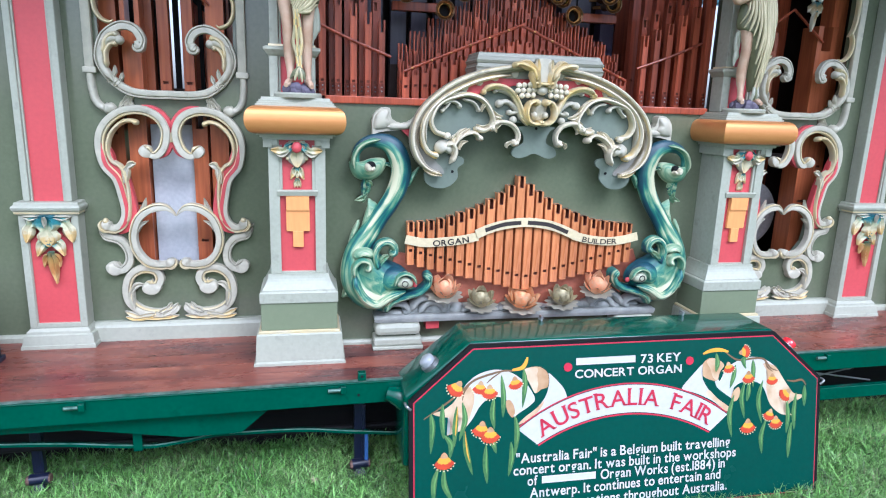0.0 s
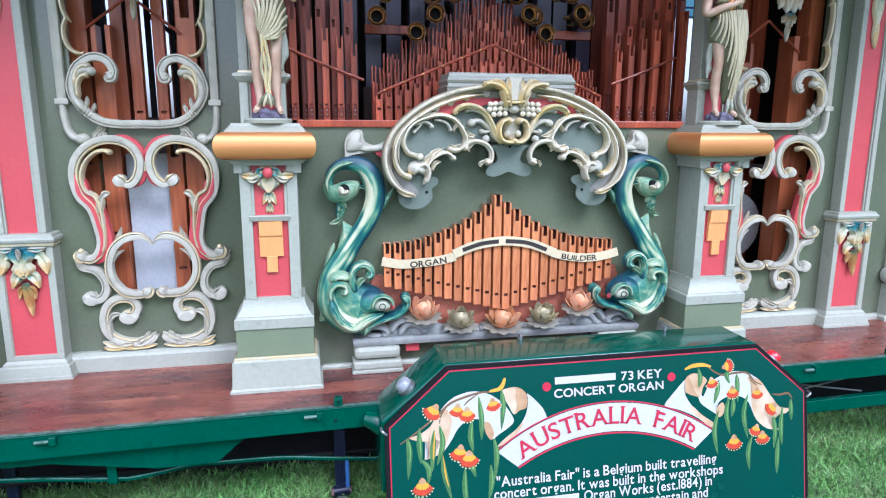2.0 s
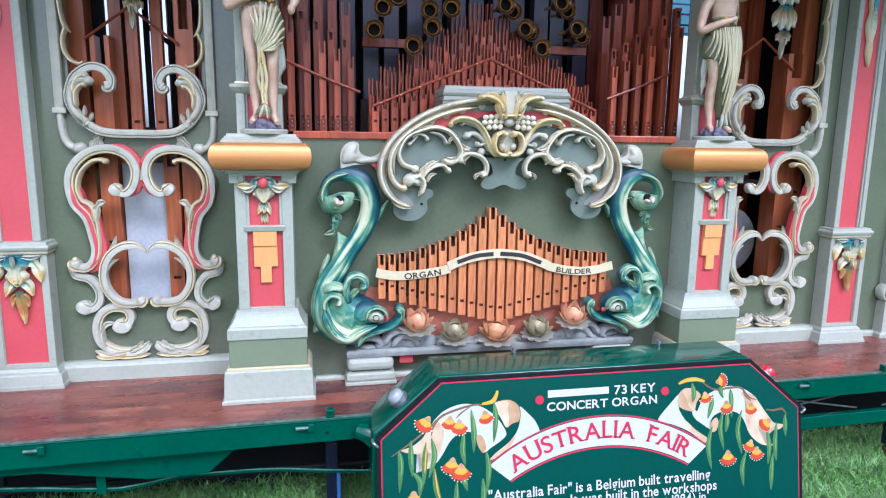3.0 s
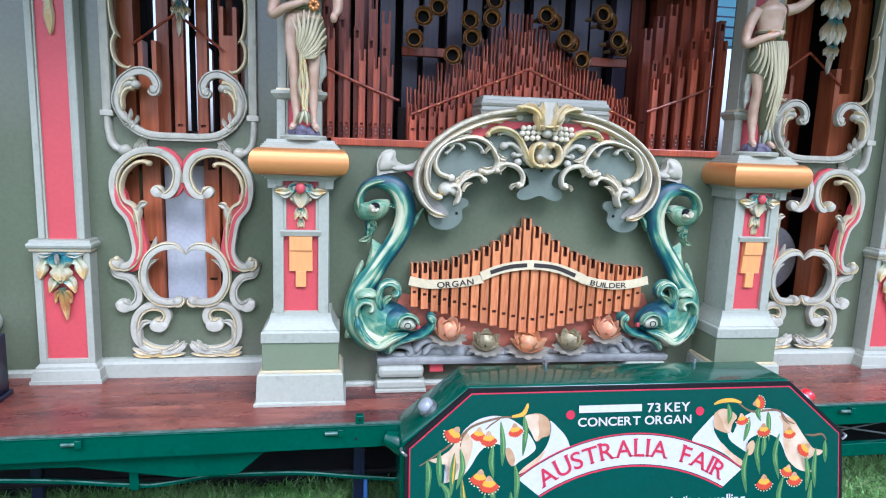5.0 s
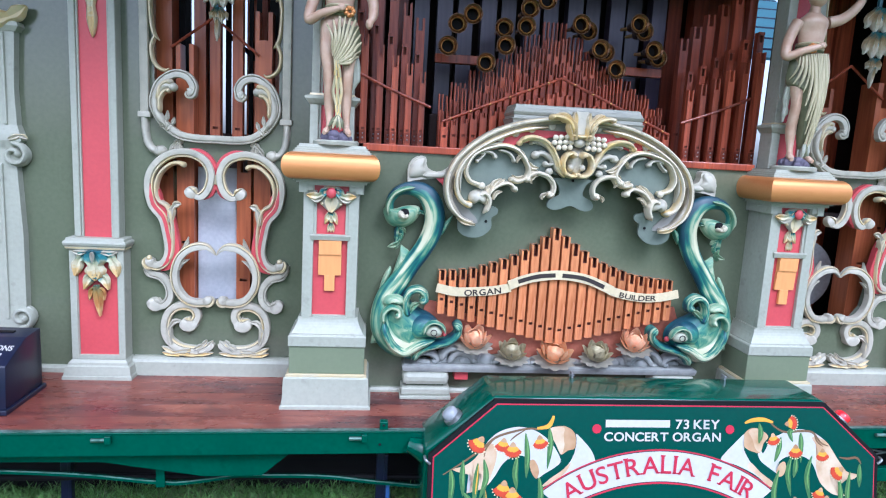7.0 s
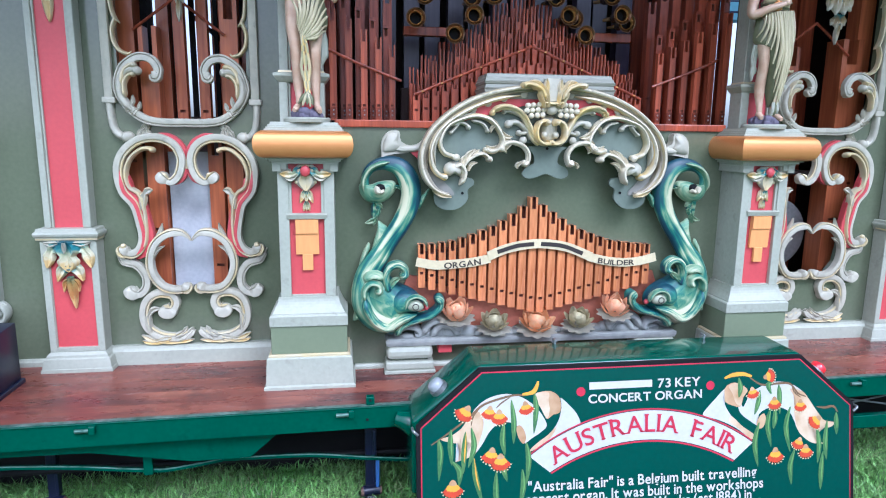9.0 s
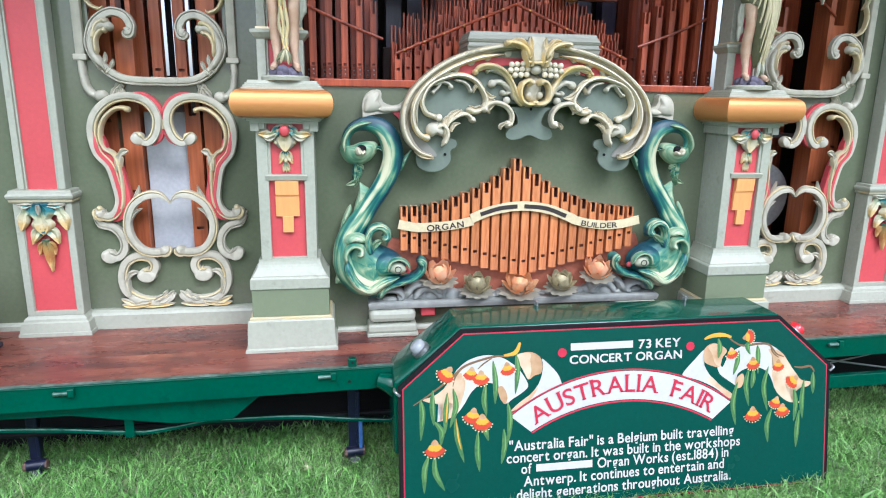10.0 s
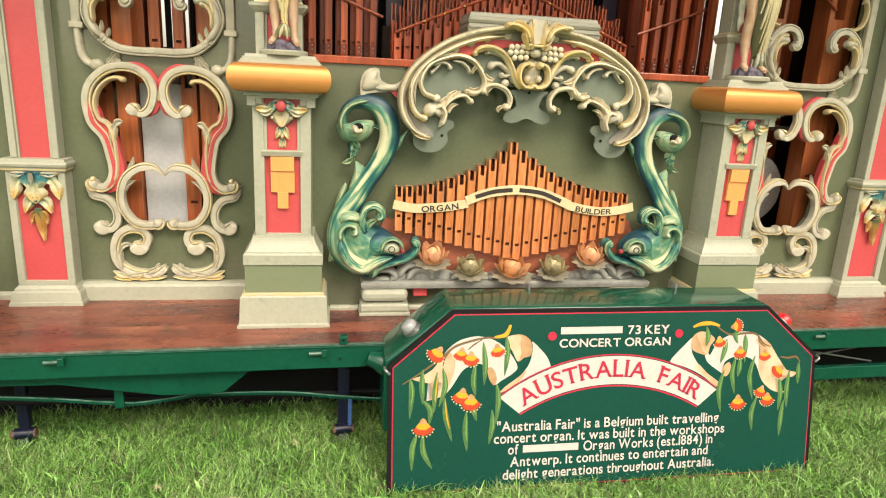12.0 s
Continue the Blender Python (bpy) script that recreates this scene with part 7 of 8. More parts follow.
for x, y, top in ((-0.98, 2.68, 0.42), (0.268, 2.61, 0.42), (3.0, 2.61, 0.42)):
    leg = thing("stabiliser_leg", (x, y, 0.0), "navy painted steel stabiliser leg standing on the grass", "leg", "stabiliser legs")
    part("strut", bx(x - 0.024, x + 0.016, y - 0.01, y + 0.025, 0.07, top, 0.004), NAVY, leg)
    part("inner_strut", bx(x + 0.008, x + 0.022, y - 0.02, y, 0.09, 0.32, 0.003), NAVY, leg)
    part("foot_tube", tube(bmesh.new(), [(x - 0.034, y - 0.02, 0.055), (x, y - 0.016, 0.055), (x + 0.034, y - 0.012, 0.055)], [0.022] * 3, 12), NAVY, leg, smooth=True)
    for s in (-1, 1):
        part("pin", tube(bmesh.new(), [(x + s * 0.03, y - 0.02 + 0.004 * s, 0.055), (x + s * 0.036, y - 0.02 + 0.004 * s, 0.055), (x + s * 0.042, y - 0.02 + 0.004 * s, 0.055)], [0.018] * 3, 12), RUST, leg, "rusted end plate")
    part("pad", stack(bmesh.new(), x, y + 0.02, [(0.0, 0.03, y - 0.045), (0.015, 0.028, y - 0.043), (0.036, 0.016, y - 0.03)]), NAVY, leg)
    if 0 < x < 1:
        part("jack_plate", bx(x + 0.018, x + 0.034, y - 0.026, y - 0.01, 0.06, 0.2, 0.003), BLUE, leg, "blue painted side plate")

# ---- sign on the drawbar box ----
SX, LEAN = 1.279, math.atan(0.165)
SIGN = Matrix.Translation((SX, 2.17, 0)) @ Matrix.Rotation(-LEAN, 4, "X") @ Matrix.Diagonal((1.014, 1, 1, 1))


def on_sign(bm):
    """From the sign's own plane (x across, z up, front towards -y) to its leaning place."""
    bmesh.ops.transform(bm, matrix=SIGN, verts=bm.verts)
    return bm


sign = thing("sign_board", (SX, 2.165, 0.0), "green painted sign board with ribbon, gum blossom and lettering", "sign")
edge = [(-0.85, 0.005), (0.85, 0.005), (0.85, 0.5), (0.628, 0.698), (-0.622, 0.698), (-0.85, 0.5)]
grow = lambda k: [(-0.85 + k, 0.005 + k), (0.85 - k, 0.005 + k), (0.85 - k, 0.5 - 0.45 * k), (0.628 - 0.42 * k, 0.698 - k), (-0.622 + 0.42 * k, 0.698 - k), (-0.85 + k, 0.5 - 0.45 * k)]
part("panel", on_sign(plate(bmesh.new(), edge, 0.0, 0.02)), BLACK, sign, "black edged board")
part("red_border", on_sign(plate(bmesh.new(), grow(0.0145), -0.0015, 0.001)), LETTERRED, sign, "thin red border line")
part("field", on_sign(plate(bmesh.new(), grow(0.019), -0.003, 0.001)), SIGNGREEN, sign, "deep green field")
for s in (-1, 1):
    part("hook", on_sign(tube(bmesh.new(), [(s * 0.845, -0.004, 0.47), (s * 0.86, -0.006, 0.485), (s * 0.862, 0.02, 0.49)], [0.005] * 3, 8)), STEEL, sign, smooth=True)

LAYER = [-0.0032]


def painted(name, pts, mat, n=6, closed=True, raw=False):
    LAYER[0] -= 0.00001
    b = bmesh.new()
    line = [Vector(p) for p in pts] if raw else curve(pts, n, closed)
    f = b.faces.new([b.verts.new((p.x, LAYER[0], p.y)) for p in line])
    bmesh.ops.triangulate(b, faces=[f])
    return part(name, on_sign(b), mat, sign)


def stroke(name, pts, half, mat, taper=0.4):
    LAYER[0] -= 0.00001
    line = curve(pts, 6)
    b = bmesh.new()
    rows = []
    for i, p in enumerate(line):
        a, c = line[max(i - 1, 0)], line[min(i + 1, len(line) - 1)]
        d = (c - a).normalized()
        nr = Vector((-d.y, d.x))
        u = i / (len(line) - 1)
        w = half * (taper + (1 - taper) * math.sin(math.pi * u))
        rows.append([b.verts.new((p.x + nr.x * w, LAYER[0], p.y + nr.y * w)), b.verts.new((p.x - nr.x * w, LAYER[0], p.y - nr.y * w))])
    for p, q in zip(rows, rows[1:]):
        b.faces.new((p[0], p[1], q[1], q[0]))
    return part(name, on_sign(b), mat, sign)


TANDEEP = paint("brown ribbon shading", (0.30, 0.14, 0.05), 0.5, vary=0.33, coarse=10, fine=16, tint=(0.55, 0.38, 0.22), bump=0.03)
TWIG = paint("twig paint", (0.16, 0.09, 0.04), 0.5, vary=0.2)
LEAFG = paint("gum leaf paint", (0.025, 0.11, 0.035), 0.5, vary=0.3, coarse=25, tint=(0.10, 0.20, 0.055))
LEAFLIGHT = paint("pale leaf paint", (0.15, 0.31, 0.09), 0.5, vary=0.2)
YELLOW = paint("yellow blossom paint", (0.72, 0.36, 0.03), 0.5, vary=0.2, coarse=40)
ORANGE = paint("orange blossom paint", (0.52, 0.05, 0.015), 0.5, vary=0.2, coarse=40)
# ribbon tails behind, folds, then the lettered band
painted("ribbon_tail", [(-0.765, 0.45), (-0.722, 0.464), (-0.677, 0.498), (-0.643, 0.551), (-0.603, 0.584), (-0.552, 0.6), (-0.509, 0.599), (-0.466, 0.584), (-0.425, 0.554), (-0.397, 0.519), (-0.38, 0.481), (-0.399, 0.458), (-0.44, 0.433), (-0.461, 0.419), (-0.466, 0.449), (-0.479, 0.475), (-0.51, 0.496), (-0.539, 0.499), (-0.567, 0.489), (-0.592, 0.465), (-0.615, 0.427), (-0.641, 0.394), (-0.669, 0.378), (-0.714, 0.367), (-0.682, 0.385), (-0.658, 0.418), (-0.665, 0.435), (-0.714, 0.434)], WHITE)
painted("ribbon_shade", [(-0.765, 0.45), (-0.722, 0.464), (-0.677, 0.498), (-0.647, 0.541), (-0.618, 0.534), (-0.611, 0.492), (-0.624, 0.44), (-0.641, 0.394), (-0.669, 0.378), (-0.714, 0.367), (-0.682, 0.385), (-0.658, 0.418), (-0.665, 0.435), (-0.714, 0.434)], TAN)
painted("ribbon_fold", [(-0.492, 0.477), (-0.478, 0.485), (-0.462, 0.464), (-0.457, 0.436), (-0.467, 0.417), (-0.485, 0.441)], TANDEEP)
painted("ribbon_turn", [(-0.425, 0.59), (-0.396, 0.604), (-0.362, 0.603), (-0.335, 0.584), (-0.326, 0.554), (-0.331, 0.525), (-0.356, 0.517), (-0.379, 0.504), (-0.395, 0.536)], TANDEEP)
painted("ribbon_sheen", [(-0.425, 0.59), (-0.396, 0.602), (-0.37, 0.597), (-0.373, 0.568), (-0.368, 0.536), (-0.379, 0.504), (-0.4, 0.541)], TAN)
painted("ribbon_loop", [(-0.327, 0.578), (-0.295, 0.549), (-0.268, 0.517), (-0.254, 0.484), (-0.257, 0.47), (-0.321, 0.445), (-0.388, 0.411), (-0.445, 0.387), (-0.42, 0.414), (-0.373, 0.447), (-0.344, 0.48), (-0.328, 0.518), (-0.323, 0.552)], WHITE)
painted("ribbon_shade", [(-0.342, 0.476), (-0.358, 0.444), (-0.393, 0.411), (-0.445, 0.387), (-0.42, 0.414), (-0.373, 0.447)], TAN)
painted("ribbon_tail", [(0.386, 0.509), (0.373, 0.531), (0.365, 0.509), (0.376, 0.482), (0.404, 0.459), (0.447, 0.431), (0.436, 0.447), (0.444, 0.469), (0.464, 0.489), (0.499, 0.5), (0.543, 0.497), (0.576, 0.478), (0.596, 0.443), (0.608, 0.413), (0.635, 0.378), (0.672, 0.354), (0.722, 0.348), (0.683, 0.365), (0.66, 0.403), (0.655, 0.442), (0.691, 0.425), (0.742, 0.41), (0.765, 0.428), (0.722, 0.44), (0.691, 0.475), (0.663, 0.517), (0.631, 0.556), (0.584, 0.587), (0.542, 0.598), (0.494, 0.597), (0.455, 0.582), (0.414, 0.558)], WHITE)
painted("ribbon_shade", [(0.578, 0.569), (0.601, 0.527), (0.595, 0.477), (0.608, 0.413), (0.635, 0.378), (0.672, 0.354), (0.722, 0.348), (0.683, 0.365), (0.66, 0.403), (0.655, 0.442), (0.691, 0.425), (0.742, 0.41), (0.765, 0.428), (0.722, 0.44), (0.691, 0.475), (0.663, 0.517), (0.631, 0.556)], TAN)
painted("ribbon_fold", [(0.439, 0.44), (0.451, 0.467), (0.47, 0.478), (0.478, 0.457), (0.468, 0.428), (0.45, 0.422)], TANDEEP)
painted("ribbon_turn", [(0.303, 0.561), (0.317, 0.59), (0.344, 0.603), (0.378, 0.594), (0.403, 0.571), (0.386, 0.545), (0.374, 0.511), (0.341, 0.516), (0.312, 0.532)], TANDEEP)
painted("ribbon_sheen", [(0.326, 0.59), (0.354, 0.601), (0.383, 0.589), (0.401, 0.571), (0.384, 0.542), (0.374, 0.513), (0.354, 0.527), (0.342, 0.561)], TAN)
painted("ribbon_loop", [(0.308, 0.579), (0.273, 0.546), (0.243, 0.516), (0.223, 0.492), (0.231, 0.481), (0.291, 0.461), (0.356, 0.429), (0.417, 0.384), (0.432, 0.397), (0.379, 0.437), (0.339, 0.474), (0.313, 0.515), (0.303, 0.55)], WHITE)
painted("ribbon_shade", [(0.339, 0.474), (0.326, 0.456), (0.363, 0.428), (0.417, 0.384), (0.432, 0.397), (0.379, 0.437)], TAN)
BAND = lambda r, z0, a, n=28: [(-0.011 + r * math.sin(radians(-a + 2 * a * k / n)), z0 + r * math.cos(radians(-a + 2 * a * k / n))) for k in range(n + 1)]
painted("band_edge", BAND(0.727, -0.204, 36.6) + BAND(0.692, -0.295, 30.6)[::-1], LETTERRED, raw=True)
painted("band_line", BAND(0.722, -0.204, 36.9) + BAND(0.698, -0.295, 30.7)[::-1], INK, raw=True)
painted("band", BAND(0.719, -0.204, 37.1) + BAND(0.701, -0.295, 30.8)[::-1], WHITE, raw=True)
# gum leaves, blossoms and twigs
stroke("twig", [(-0.427, 0.6), (-0.458, 0.594), (-0.5, 0.595), (-0.552, 0.585), (-0.613, 0.565), (-0.657, 0.529), (-0.703, 0.494), (-0.747, 0.464), (-0.798, 0.432)], 0.0045, TWIG)
stroke("twig", [(-0.41, 0.642), (-0.419, 0.617), (-0.434, 0.602), (-0.469, 0.597)], 0.008, YELLOW)
stroke("twig", [(-0.511, 0.591), (-0.545, 0.57), (-0.565, 0.552)], 0.003, TWIG)
stroke("twig", [(-0.619, 0.561), (-0.647, 0.528), (-0.656, 0.493)], 0.003, TWIG)
stroke("twig", [(0.396, 0.634), (0.434, 0.604), (0.471, 0.588), (0.531, 0.592), (0.579, 0.587), (0.612, 0.55), (0.645, 0.536)], 0.0045, TWIG)
stroke("twig", [(0.69, 0.494), (0.723, 0.489), (0.76, 0.492), (0.779, 0.469)], 0.0045, TWIG)
stroke("twig", [(0.31, 0.621), (0.342, 0.632), (0.384, 0.634), (0.421, 0.624)], 0.008, YELLOW)
stroke("twig", [(0.584, 0.587), (0.597, 0.555), (0.623, 0.534)], 0.003, TWIG)
for line in ([(-0.773, 0.45), (-0.766, 0.402), (-0.773, 0.302)], [(-0.729, 0.484), (-0.73, 0.422), (-0.726, 0.355)], [(-0.726, 0.37), (-0.699, 0.333), (-0.702, 0.278)], [(-0.676, 0.473), (-0.682, 0.4), (-0.686, 0.322)], [(-0.656, 0.487), (-0.646, 0.42), (-0.668, 0.343)], [(-0.649, 0.378), (-0.641, 0.304), (-0.618, 0.211)], [(-0.537, 0.501), (-0.543, 0.438), (-0.535, 0.379)], [(-0.539, 0.379), (-0.54, 0.332), (-0.528, 0.285)], [(-0.51, 0.58), (-0.501, 0.5), (-0.503, 0.42)], [(-0.425, 0.6), (-0.419, 0.541), (-0.428, 0.452)], [(-0.457, 0.423), (-0.448, 0.361), (-0.456, 0.271)], [(-0.472, 0.325), (-0.468, 0.265), (-0.481, 0.194)], [(-0.567, 0.322), (-0.569, 0.248), (-0.562, 0.172)], [(-0.746, 0.244), (-0.761, 0.192), (-0.763, 0.107)], [(-0.724, 0.25), (-0.722, 0.179), (-0.689, 0.112)], [(0.366, 0.621), (0.374, 0.583), (0.367, 0.545)], [(0.453, 0.57), (0.447, 0.526), (0.431, 0.476)], [(0.45, 0.447), (0.432, 0.368), (0.444, 0.276)], [(0.497, 0.498), (0.485, 0.434), (0.499, 0.348)], [(0.516, 0.502), (0.515, 0.456), (0.508, 0.418)], [(0.579, 0.501), (0.561, 0.421), (0.578, 0.324)], [(0.597, 0.335), (0.578, 0.271), (0.583, 0.197)], [(0.5, 0.552), (0.488, 0.588), (0.511, 0.596)], [(0.531, 0.587), (0.534, 0.547), (0.535, 0.474)], [(0.689, 0.418), (0.7, 0.348), (0.693, 0.274)], [(0.734, 0.44), (0.726, 0.359), (0.73, 0.285)], [(0.772, 0.469), (0.773, 0.428), (0.774, 0.381)], [(0.715, 0.318), (0.708, 0.243), (0.705, 0.169)]):
    stroke("gum_leaf", line, 0.0105, LEAFG, 0.08)
    stroke("leaf_light", [(x + 0.003, z) for x, z in line[:2]] + [((line[1][0] + line[2][0]) / 2 + 0.002, (line[1][1] + line[2][1]) / 2)], 0.0026, YELLOW if line[0][0] * 37 % 1 > 0.8 else LEAFLIGHT, 0.1)
for x, z, k, turn in ((-0.678, 0.541, 1.15, -35), (-0.59, 0.538, 0.95, -10), (-0.554, 0.52, 1.05, 0), (-0.457, 0.548, 0.95, 8), (-0.585, 0.382, 1.15, -12), (-0.551, 0.356, 1.2, 0), (-0.724, 0.271, 1.25, 0), (0.49, 0.621, 0.9, 100), (0.423, 0.562, 0.85, 10), (0.512, 0.518, 0.95, 0), (0.62, 0.504, 0.9, 0), (0.685, 0.439, 1.05, -50), (0.612, 0.358, 0.9, -20), (0.642, 0.325, 1, 0), (0.515, 0.317, 1.15, 0)):
    ca, sa = math.cos(radians(turn)), math.sin(radians(turn))
    spin = lambda pts: [(x + ca * px - sa * pz, z + sa * px + ca * pz) for px, pz in pts]
    k *= 0.78
    fan = [(0.034 * k * math.cos(a) * (1 + 0.16 * (i % 2)), -0.004 + 0.026 * k * math.sin(a) * (1 + 0.2 * (i % 2))) for i, a in enumerate(radians(185 + 170 * j / 19) for j in range(20))] + [(0.018 * k, 0.012 * k), (-0.018 * k, 0.012 * k)]
    painted("blossom", spin(fan), ORANGE, raw=True)
    heart = [(0.025 * k * math.cos(a) * (1 + 0.1 * (i % 2)), 0.004 + 0.013 * k * math.sin(a) * (1 + 0.3 * (i % 2))) for i, a in enumerate(radians(185 + 170 * j / 13) for j in range(14))] + [(0.018 * k, 0.014 * k), (0.0, 0.018 * k), (-0.018 * k, 0.014 * k)]
    painted("blossom_heart", spin(heart), YELLOW, raw=True)
    painted("bud_cap", spin([(-0.012 * k, 0.013 * k), (-0.01 * k, 0.026 * k), (0.0, 0.034 * k), (0.011 * k, 0.026 * k), (0.013 * k, 0.013 * k)]), TANDEEP, 4)
    for j in range(9):
        a = radians(190 + 160 * j / 8)
        painted("stamen", spin([(0.041 * k * math.cos(a) + 0.003 * math.cos(q * 1.57), -0.004 + 0.034 * k * math.sin(a) + 0.003 * math.sin(q * 1.57)) for q in range(4)]), CREAM, 3)
for x in (-0.252, 0.251):
    painted("dot", [(x + 0.017 * math.cos(a * math.pi / 8), 0.597 + 0.017 * math.sin(a * math.pi / 8)) for a in range(16)], LETTERRED, raw=True)

def flat_text(text, x0, z0, width, cap, slope=0.0, bold=0.016, mat=WHITE):
    y = LAYER[0] - 0.0002
    return letter(sign, text, mat, lambda a, h: SIGN @ Vector((x0 + a, y, z0 + slope * a + h)), width, cap, bold)


def word_bar(x0, x1, z0, h, slope=0.0):
    y = LAYER[0] - 0.0002
    b = bmesh.new()
    b.faces.new([b.verts.new((x, y, z)) for x, z in ((x0, z0), (x1, z0 + slope * (x1 - x0)), (x1, z0 + slope * (x1 - x0) + h), (x0, z0 + h))])
    return part("painted_bar", on_sign(b), WHITE, sign)


word_bar(-0.22, 0.021, 0.603, 0.027)
flat_text("73 KEY", 0.043, 0.599, 0.169, 0.034, 0, 0.022)
flat_text("CONCERT ORGAN", -0.224, 0.5535, 0.441, 0.032, 0, 0.022)


def arc_place(r0, a0):
    y = LAYER[0] - 0.0002
    return lambda s, h: SIGN @ Vector((-0.009 + (r0 + h) * math.sin(radians(a0) + s / r0), y, -0.189 + (r0 + h) * math.cos(radians(a0) + s / r0)))


letter(sign, "AUSTRALIA  FAIR", LETTERRED, arc_place(0.625, -33.2), 0.625 * radians(66.4), 0.065, 0.008, serif=0.008)
flat_text('"Australia Fair" is a Belgium built travelling', -0.452, 0.241, 0.889, 0.039, 0, 0.017)
flat_text("concert organ. It was built in the workshops", -0.462, 0.196, 0.926, 0.039, 0, 0.017)
flat_text("of", -0.407, 0.152, 0.039, 0.039, 0, 0.017)
word_bar(-0.351, -0.135, 0.156, 0.028)
flat_text("Organ Works (est.1884) in", -0.115, 0.152, 0.531, 0.039, 0.005, 0.017)
flat_text("Antwerp. It continues to entertain and", -0.398, 0.104, 0.796, 0.039, 0.008, 0.017)
flat_text("delight generations throughout Australia.", -0.425, 0.055, 0.853, 0.039, 0.008, 0.017)

t = thing("drawbar_box", (SX, 2.4, 0.2), "green enamelled box with sloped shoulders behind the sign", "box")
b = plate(bmesh.new(), [(SX - 0.872, 0.2), (SX + 0.872, 0.2), (SX + 0.872, 0.49), (SX + 0.64, 0.692), (SX - 0.63, 0.692), (SX - 0.872, 0.49)], 2.30, 2.525)
bmesh.ops.bevel(b, geom=[e for e in b.edges], offset=0.012, segments=3, profile=0.5, affect="EDGES")
part("body", b, CHASSIS, t, smooth=True)
for x in (-0.28, 0.36):
    c = part("clip", bx(SX + x - 0.004, SX + x + 0.004, 2.50, 2.53, 0.685, 0.71, 0.002), STEEL, t)
    part("clip_pin", tube(bmesh.new(), [(SX + x - 0.012, 2.51, 0.7), (SX + x, 2.505, 0.703), (SX + x + 0.012, 2.51, 0.7)], [0.0025] * 3, 6), STEEL, c)
GLASS = paint("clear lamp lens", (0.30, 0.32, 0.33), 0.12, vary=0.1, coat=0.5)
REDLENS = paint("red lamp lens", (0.75, 0.02, 0.03), 0.2, vary=0.1, coat=0.5)
for s, m, word in ((-1, GLASS, "clear"), (1, REDLENS, "red")):
    x, z = SX + s * 0.765, 0.585
    t = thing("marker_lamp", (x, 2.38, z), word + " lens marker lamp on the shoulder of the box", "lamp", "marker lamps")
    turn = Matrix.Translation((x, 2.36, z)) @ Matrix.Rotation(s * radians(42), 4, "Y")
    for nm, prof, mm in (("base", [(0.036, -0.004), (0.036, 0.012), (0.03, 0.014)], STEEL), ("lens", [(0.03, 0.012), (0.03, 0.03), (0.024, 0.038), (0.012, 0.042), (0.001, 0.042)], m)):
        b = lathe(bmesh.new(), prof, (0, 0, 0), 20, along="z")
        bmesh.ops.transform(b, matrix=turn, verts=b.verts)
        part(nm, b, mm, t, smooth=True)

# ---- donation box on the deck ----
t = thing("donation_box", (-1.27, 2.7, DECKZ), "dark navy sloping donation box with white lettering on the deck", "box")
b = bmesh.new()
for pts in ((2.62, 0.47, 2.88),):
    prof = [(2.56, DECKZ), (2.83, DECKZ), (2.83, 0.752), (2.72, 0.745), (2.57, 0.677)]
    vs0 = [b.verts.new((-1.42, y, z)) for y, z in prof]
    vs1 = [b.verts.new((-1.132, y, z)) for y, z in prof]
    b.faces.new(vs0), b.faces.new(vs1)
    for i in range(5):
        b.faces.new((vs0[i], vs0[(i + 1) % 5], vs1[(i + 1) % 5], vs1[i]))
bmesh.ops.bevel(b, geom=b.edges[:], offset=0.006, segments=2, profile=0.5, affect="EDGES")
part("body", b, NAVY, t, smooth=True)
part("foot", bx(-1.43, -1.122, 2.545, 2.84, DECKZ, DECKZ + 0.02, 0.004), NAVY, t)
part("slot", bx(-1.3, -1.2, 2.76, 2.78, 0.747, 0.7525), BLACK, t)
slope = Matrix.Translation((0, 2.57, 0.677)) @ Matrix.Rotation(math.atan2(0.068, 0.15), 4, "X")
letter(t, "TIONS", WHITE, lambda a, h: slope @ Vector((-1.235 + a, 0.085 + h, 0.0015)), 0.085, 0.028, 0.02)
b = bmesh.new()
b.faces.new([b.verts.new(slope @ Vector((x, y, 0.0015))) for x, y in ((-1.235, 0.055), (-1.175, 0.055), (-1.175, 0.069), (-1.235, 0.069))])
part("painted_bar", b, WHITE, t)

# ---- deck boards ----
deck = thing("floor", (0.4, 2.5, DECKZ), "red-brown stained timber deck of worn boards", "deck", kind="structure")
DW = 0.118
me = mesh_of("plank", bx(-4.4, 4.4, 0.0, DW - 0.0012, -0.03, 0.0), DECK)
for k in range(13):
    o = new("plank", me)
    o.parent = deck
    p = TURN @ Vector((1.0, y_edge + 0.02 + DW * k, DECKZ))
    o.matrix_basis = Matrix.Translation(p - OFF[deck]) @ Matrix.Rotation(radians(1.4), 4, "Z")
    OFF[o] = OFF[deck]

# ---- teal sheet of a stall roof behind the organ ----
t = thing("stall_roof", (U + 1.95, 4.7, 0.0), "teal corrugated stall roof on posts behind the organ", "roof")
b = bmesh.new()
rows = [[b.verts.new((U + x, y, z)) for x in (1.6, 2.5)] for y, z in ((4.5, 2.30), (5.6, 3.02), (5.6, 3.04), (4.5, 2.32))]
for p, q in zip(rows, rows[1:] + rows[:1]):
    b.faces.new((p[0], p[1], q[1], q[0]))
b.faces.new([r[0] for r in rows]), b.faces.new([r[1] for r in rows])
part("roof_sheet", b, TEAL, t)
for k in range(6):
    part("seam", bx(U + 1.6, U + 2.5, 4.6 + 0.17 * k, 4.62 + 0.17 * k, 2.375 + 0.11 * k, 2.40 + 0.11 * k), NAVY, t)
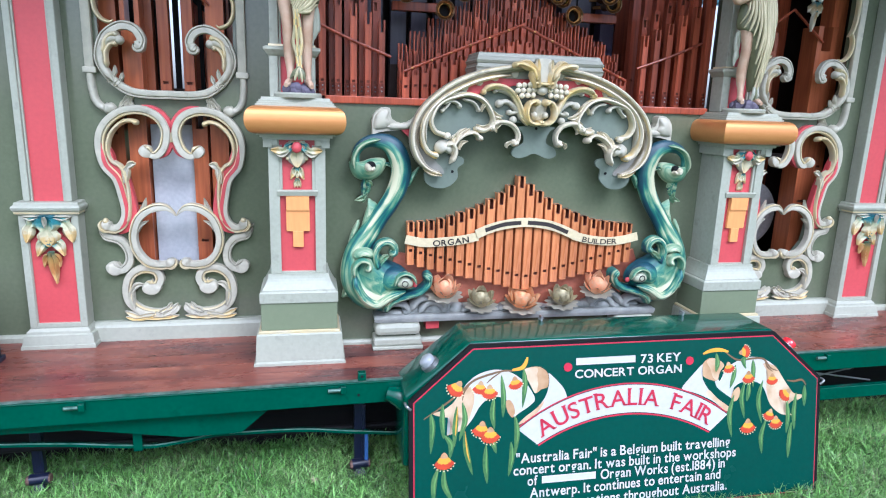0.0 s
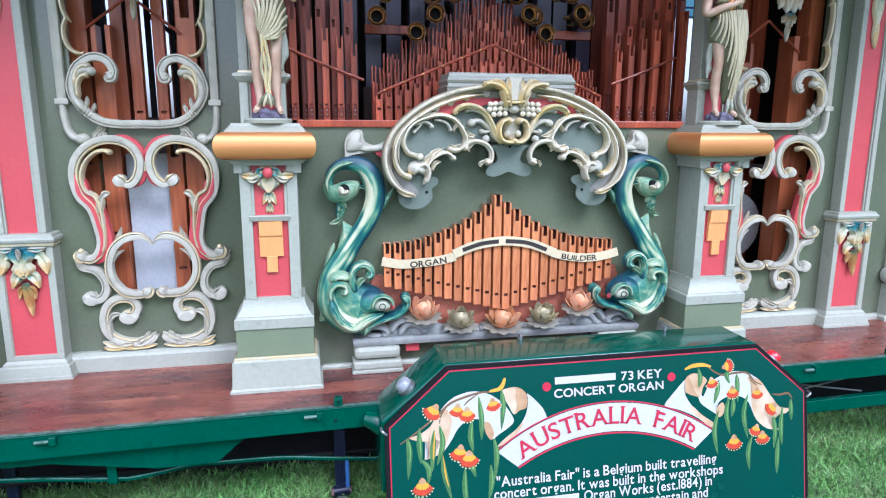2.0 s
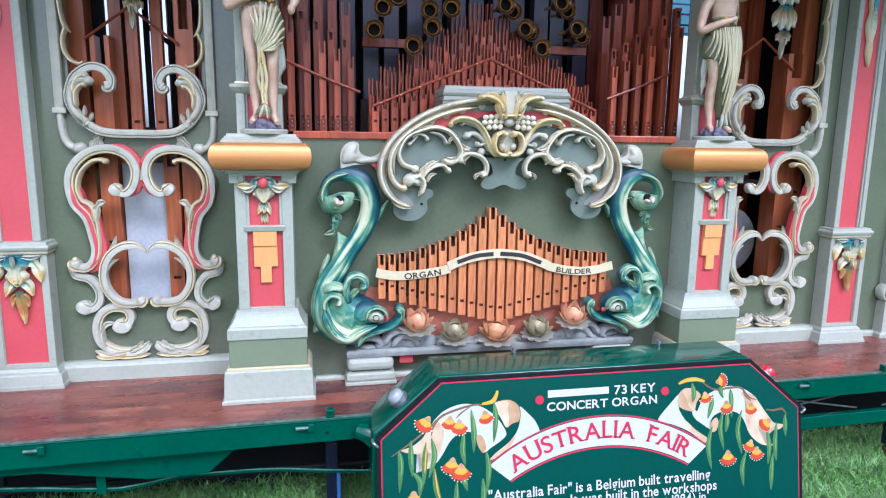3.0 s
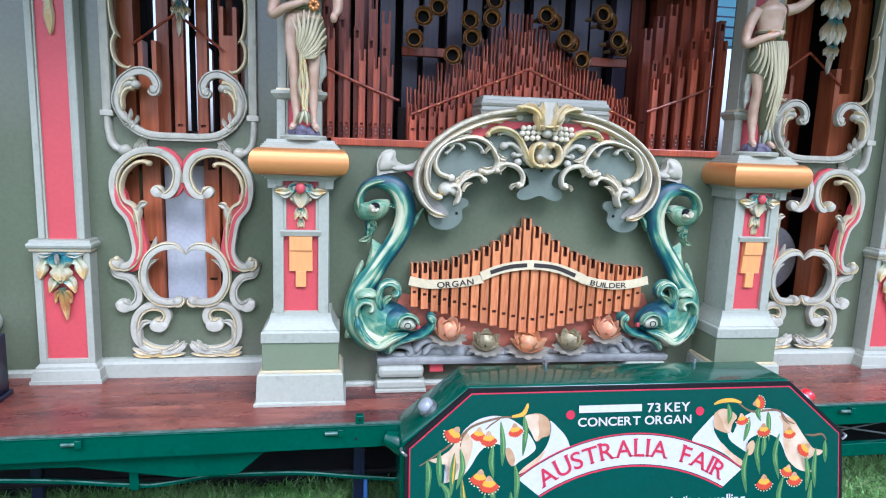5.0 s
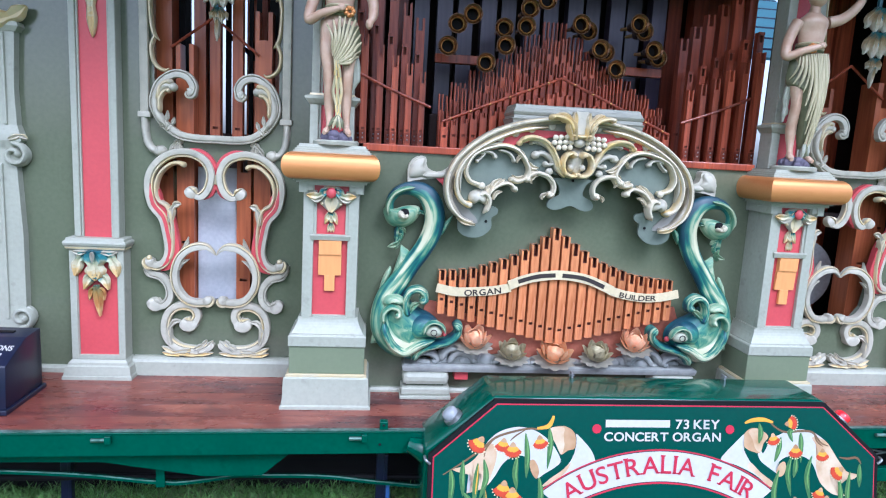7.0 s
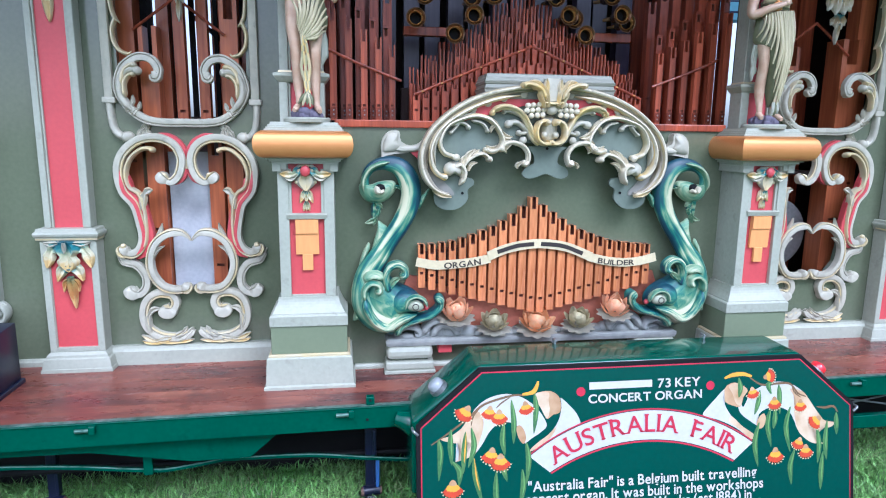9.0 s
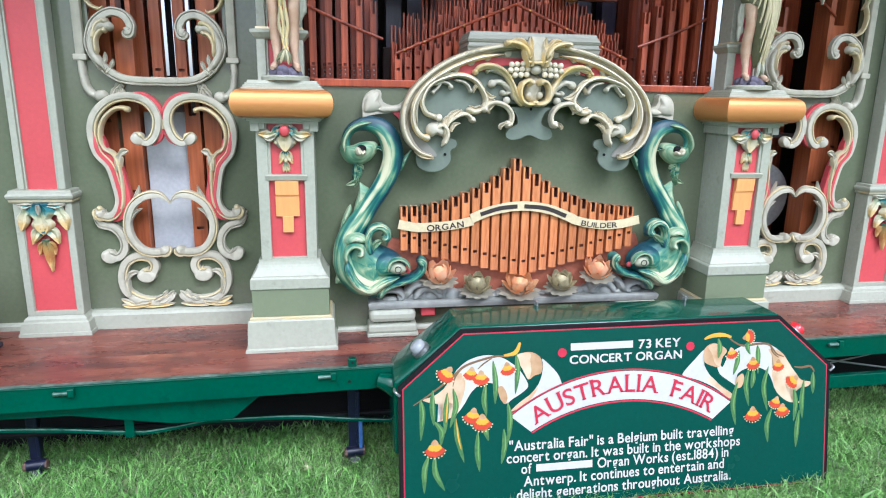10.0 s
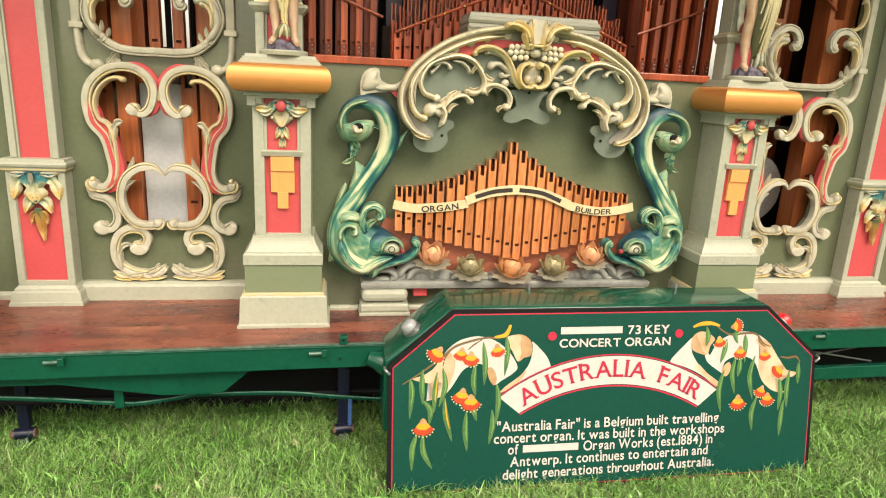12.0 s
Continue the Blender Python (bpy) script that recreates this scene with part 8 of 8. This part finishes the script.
for x in (1.62, 2.46):
    part("post", bx(U + x - 0.02, U + x + 0.02, 5.0, 5.04, 0.0, 2.72), STEEL, t)

# ---- lawn ----
rs = np.random.RandomState(7)
N = 420000
gx, gy = rs.uniform(-2.0, 3.9, N), rs.uniform(1.45, 2.88, N)
far = np.arange(N) > N - 90000
gx = np.where(far, rs.uniform(-7.0, 9.0, N), gx)
gy = np.where(far, rs.uniform(-5.0, 2.4, N), gy)
clump = np.sin(gx * 7.3 + 2 * np.sin(gy * 5.1)) * np.sin(gy * 8.7 + 1.3 * np.sin(gx * 4.2))
tall = rs.uniform(0, 1, N) < 0.16
ht = np.where(tall, rs.gamma(8, 0.0066, N), rs.gamma(6, 0.0048, N)) * (1 + 0.3 * clump)
ht = np.clip(ht, 0.010, 0.085)
wd = np.where(tall, rs.uniform(0.0009, 0.0020, N), rs.uniform(0.0012, 0.0032, N))
wd = np.where(far, wd * 2.6, wd)
spread = np.where(tall, 0.35, 0.75)[:, None]
ang, lean, bend = rs.uniform(0, 2 * np.pi, N), rs.normal(0, 1, (N, 2)) * spread, rs.normal(0, 0.4, (N, 2))
dx, dy = np.cos(ang) * wd, np.sin(ang) * wd
V = np.zeros((N, 5, 3))
V[:, 0] = np.c_[gx - dx, gy - dy, np.full(N, -0.003)]
V[:, 1] = np.c_[gx + dx, gy + dy, np.full(N, -0.003)]
mx, my = gx + lean[:, 0] * ht * 0.5, gy + lean[:, 1] * ht * 0.5
V[:, 2] = np.c_[mx + dx * 0.8, my + dy * 0.8, ht * 0.6]
V[:, 3] = np.c_[mx - dx * 0.8, my - dy * 0.8, ht * 0.6]
V[:, 4] = np.c_[mx + (lean[:, 0] + bend[:, 0]) * ht * 0.7, my + (lean[:, 1] + bend[:, 1]) * ht * 0.7, ht]
base = np.arange(N)[:, None] * 5
quads, tris = (base + np.array([0, 1, 2, 3])), (base + np.array([3, 2, 4]))
me = bpy.data.meshes.new("grass")
me.vertices.add(N * 5)
me.vertices.foreach_set("co", V.reshape(-1))
loops = np.concatenate([quads.reshape(-1), tris.reshape(-1)])
me.loops.add(len(loops))
me.loops.foreach_set("vertex_index", loops)
me.polygons.add(2 * N)
me.polygons.foreach_set("loop_start", np.concatenate([np.arange(N) * 4, N * 4 + np.arange(N) * 3]))
me.polygons.foreach_set("loop_total", np.concatenate([np.full(N, 4), np.full(N, 3)]))
me.update(calc_edges=True)
me.materials.append(BLADE)
me.materials.append(STRAW)
dry = (rs.uniform(0, 1, N) < 0.03 + 0.05 * (clump > 0.4) + 0.10 * np.clip(2.35 - gy, 0, 0.6)).astype(np.int32)
me.polygons.foreach_set("material_index", np.concatenate([dry, dry]))
tagged(new("grass", me), "short mown green lawn blades round the trailer", "grass", kind="stuff")

# pale clippings left on the lawn
for x, y in ((0.079, 2.496), (-0.385, 2.25)):
    b = bmesh.new()
    for k in range(9):
        a, r = k * 2.4, 0.012 + 0.016 * rs.uniform()
        tube(b, [(x, y, 0.052), (x + 0.5 * r * math.cos(a), y + 0.5 * r * math.sin(a), 0.058), (x + r * math.cos(a), y + r * math.sin(a), 0.05 + 0.012 * rs.uniform())], [0.002, 0.0022, 0.0008], 5, 3)
    whole("dry_clippings", b, STRAW, "small tuft of pale dry clippings lying on the grass", "clippings", (x, y, 0.05), "clippings on the lawn")
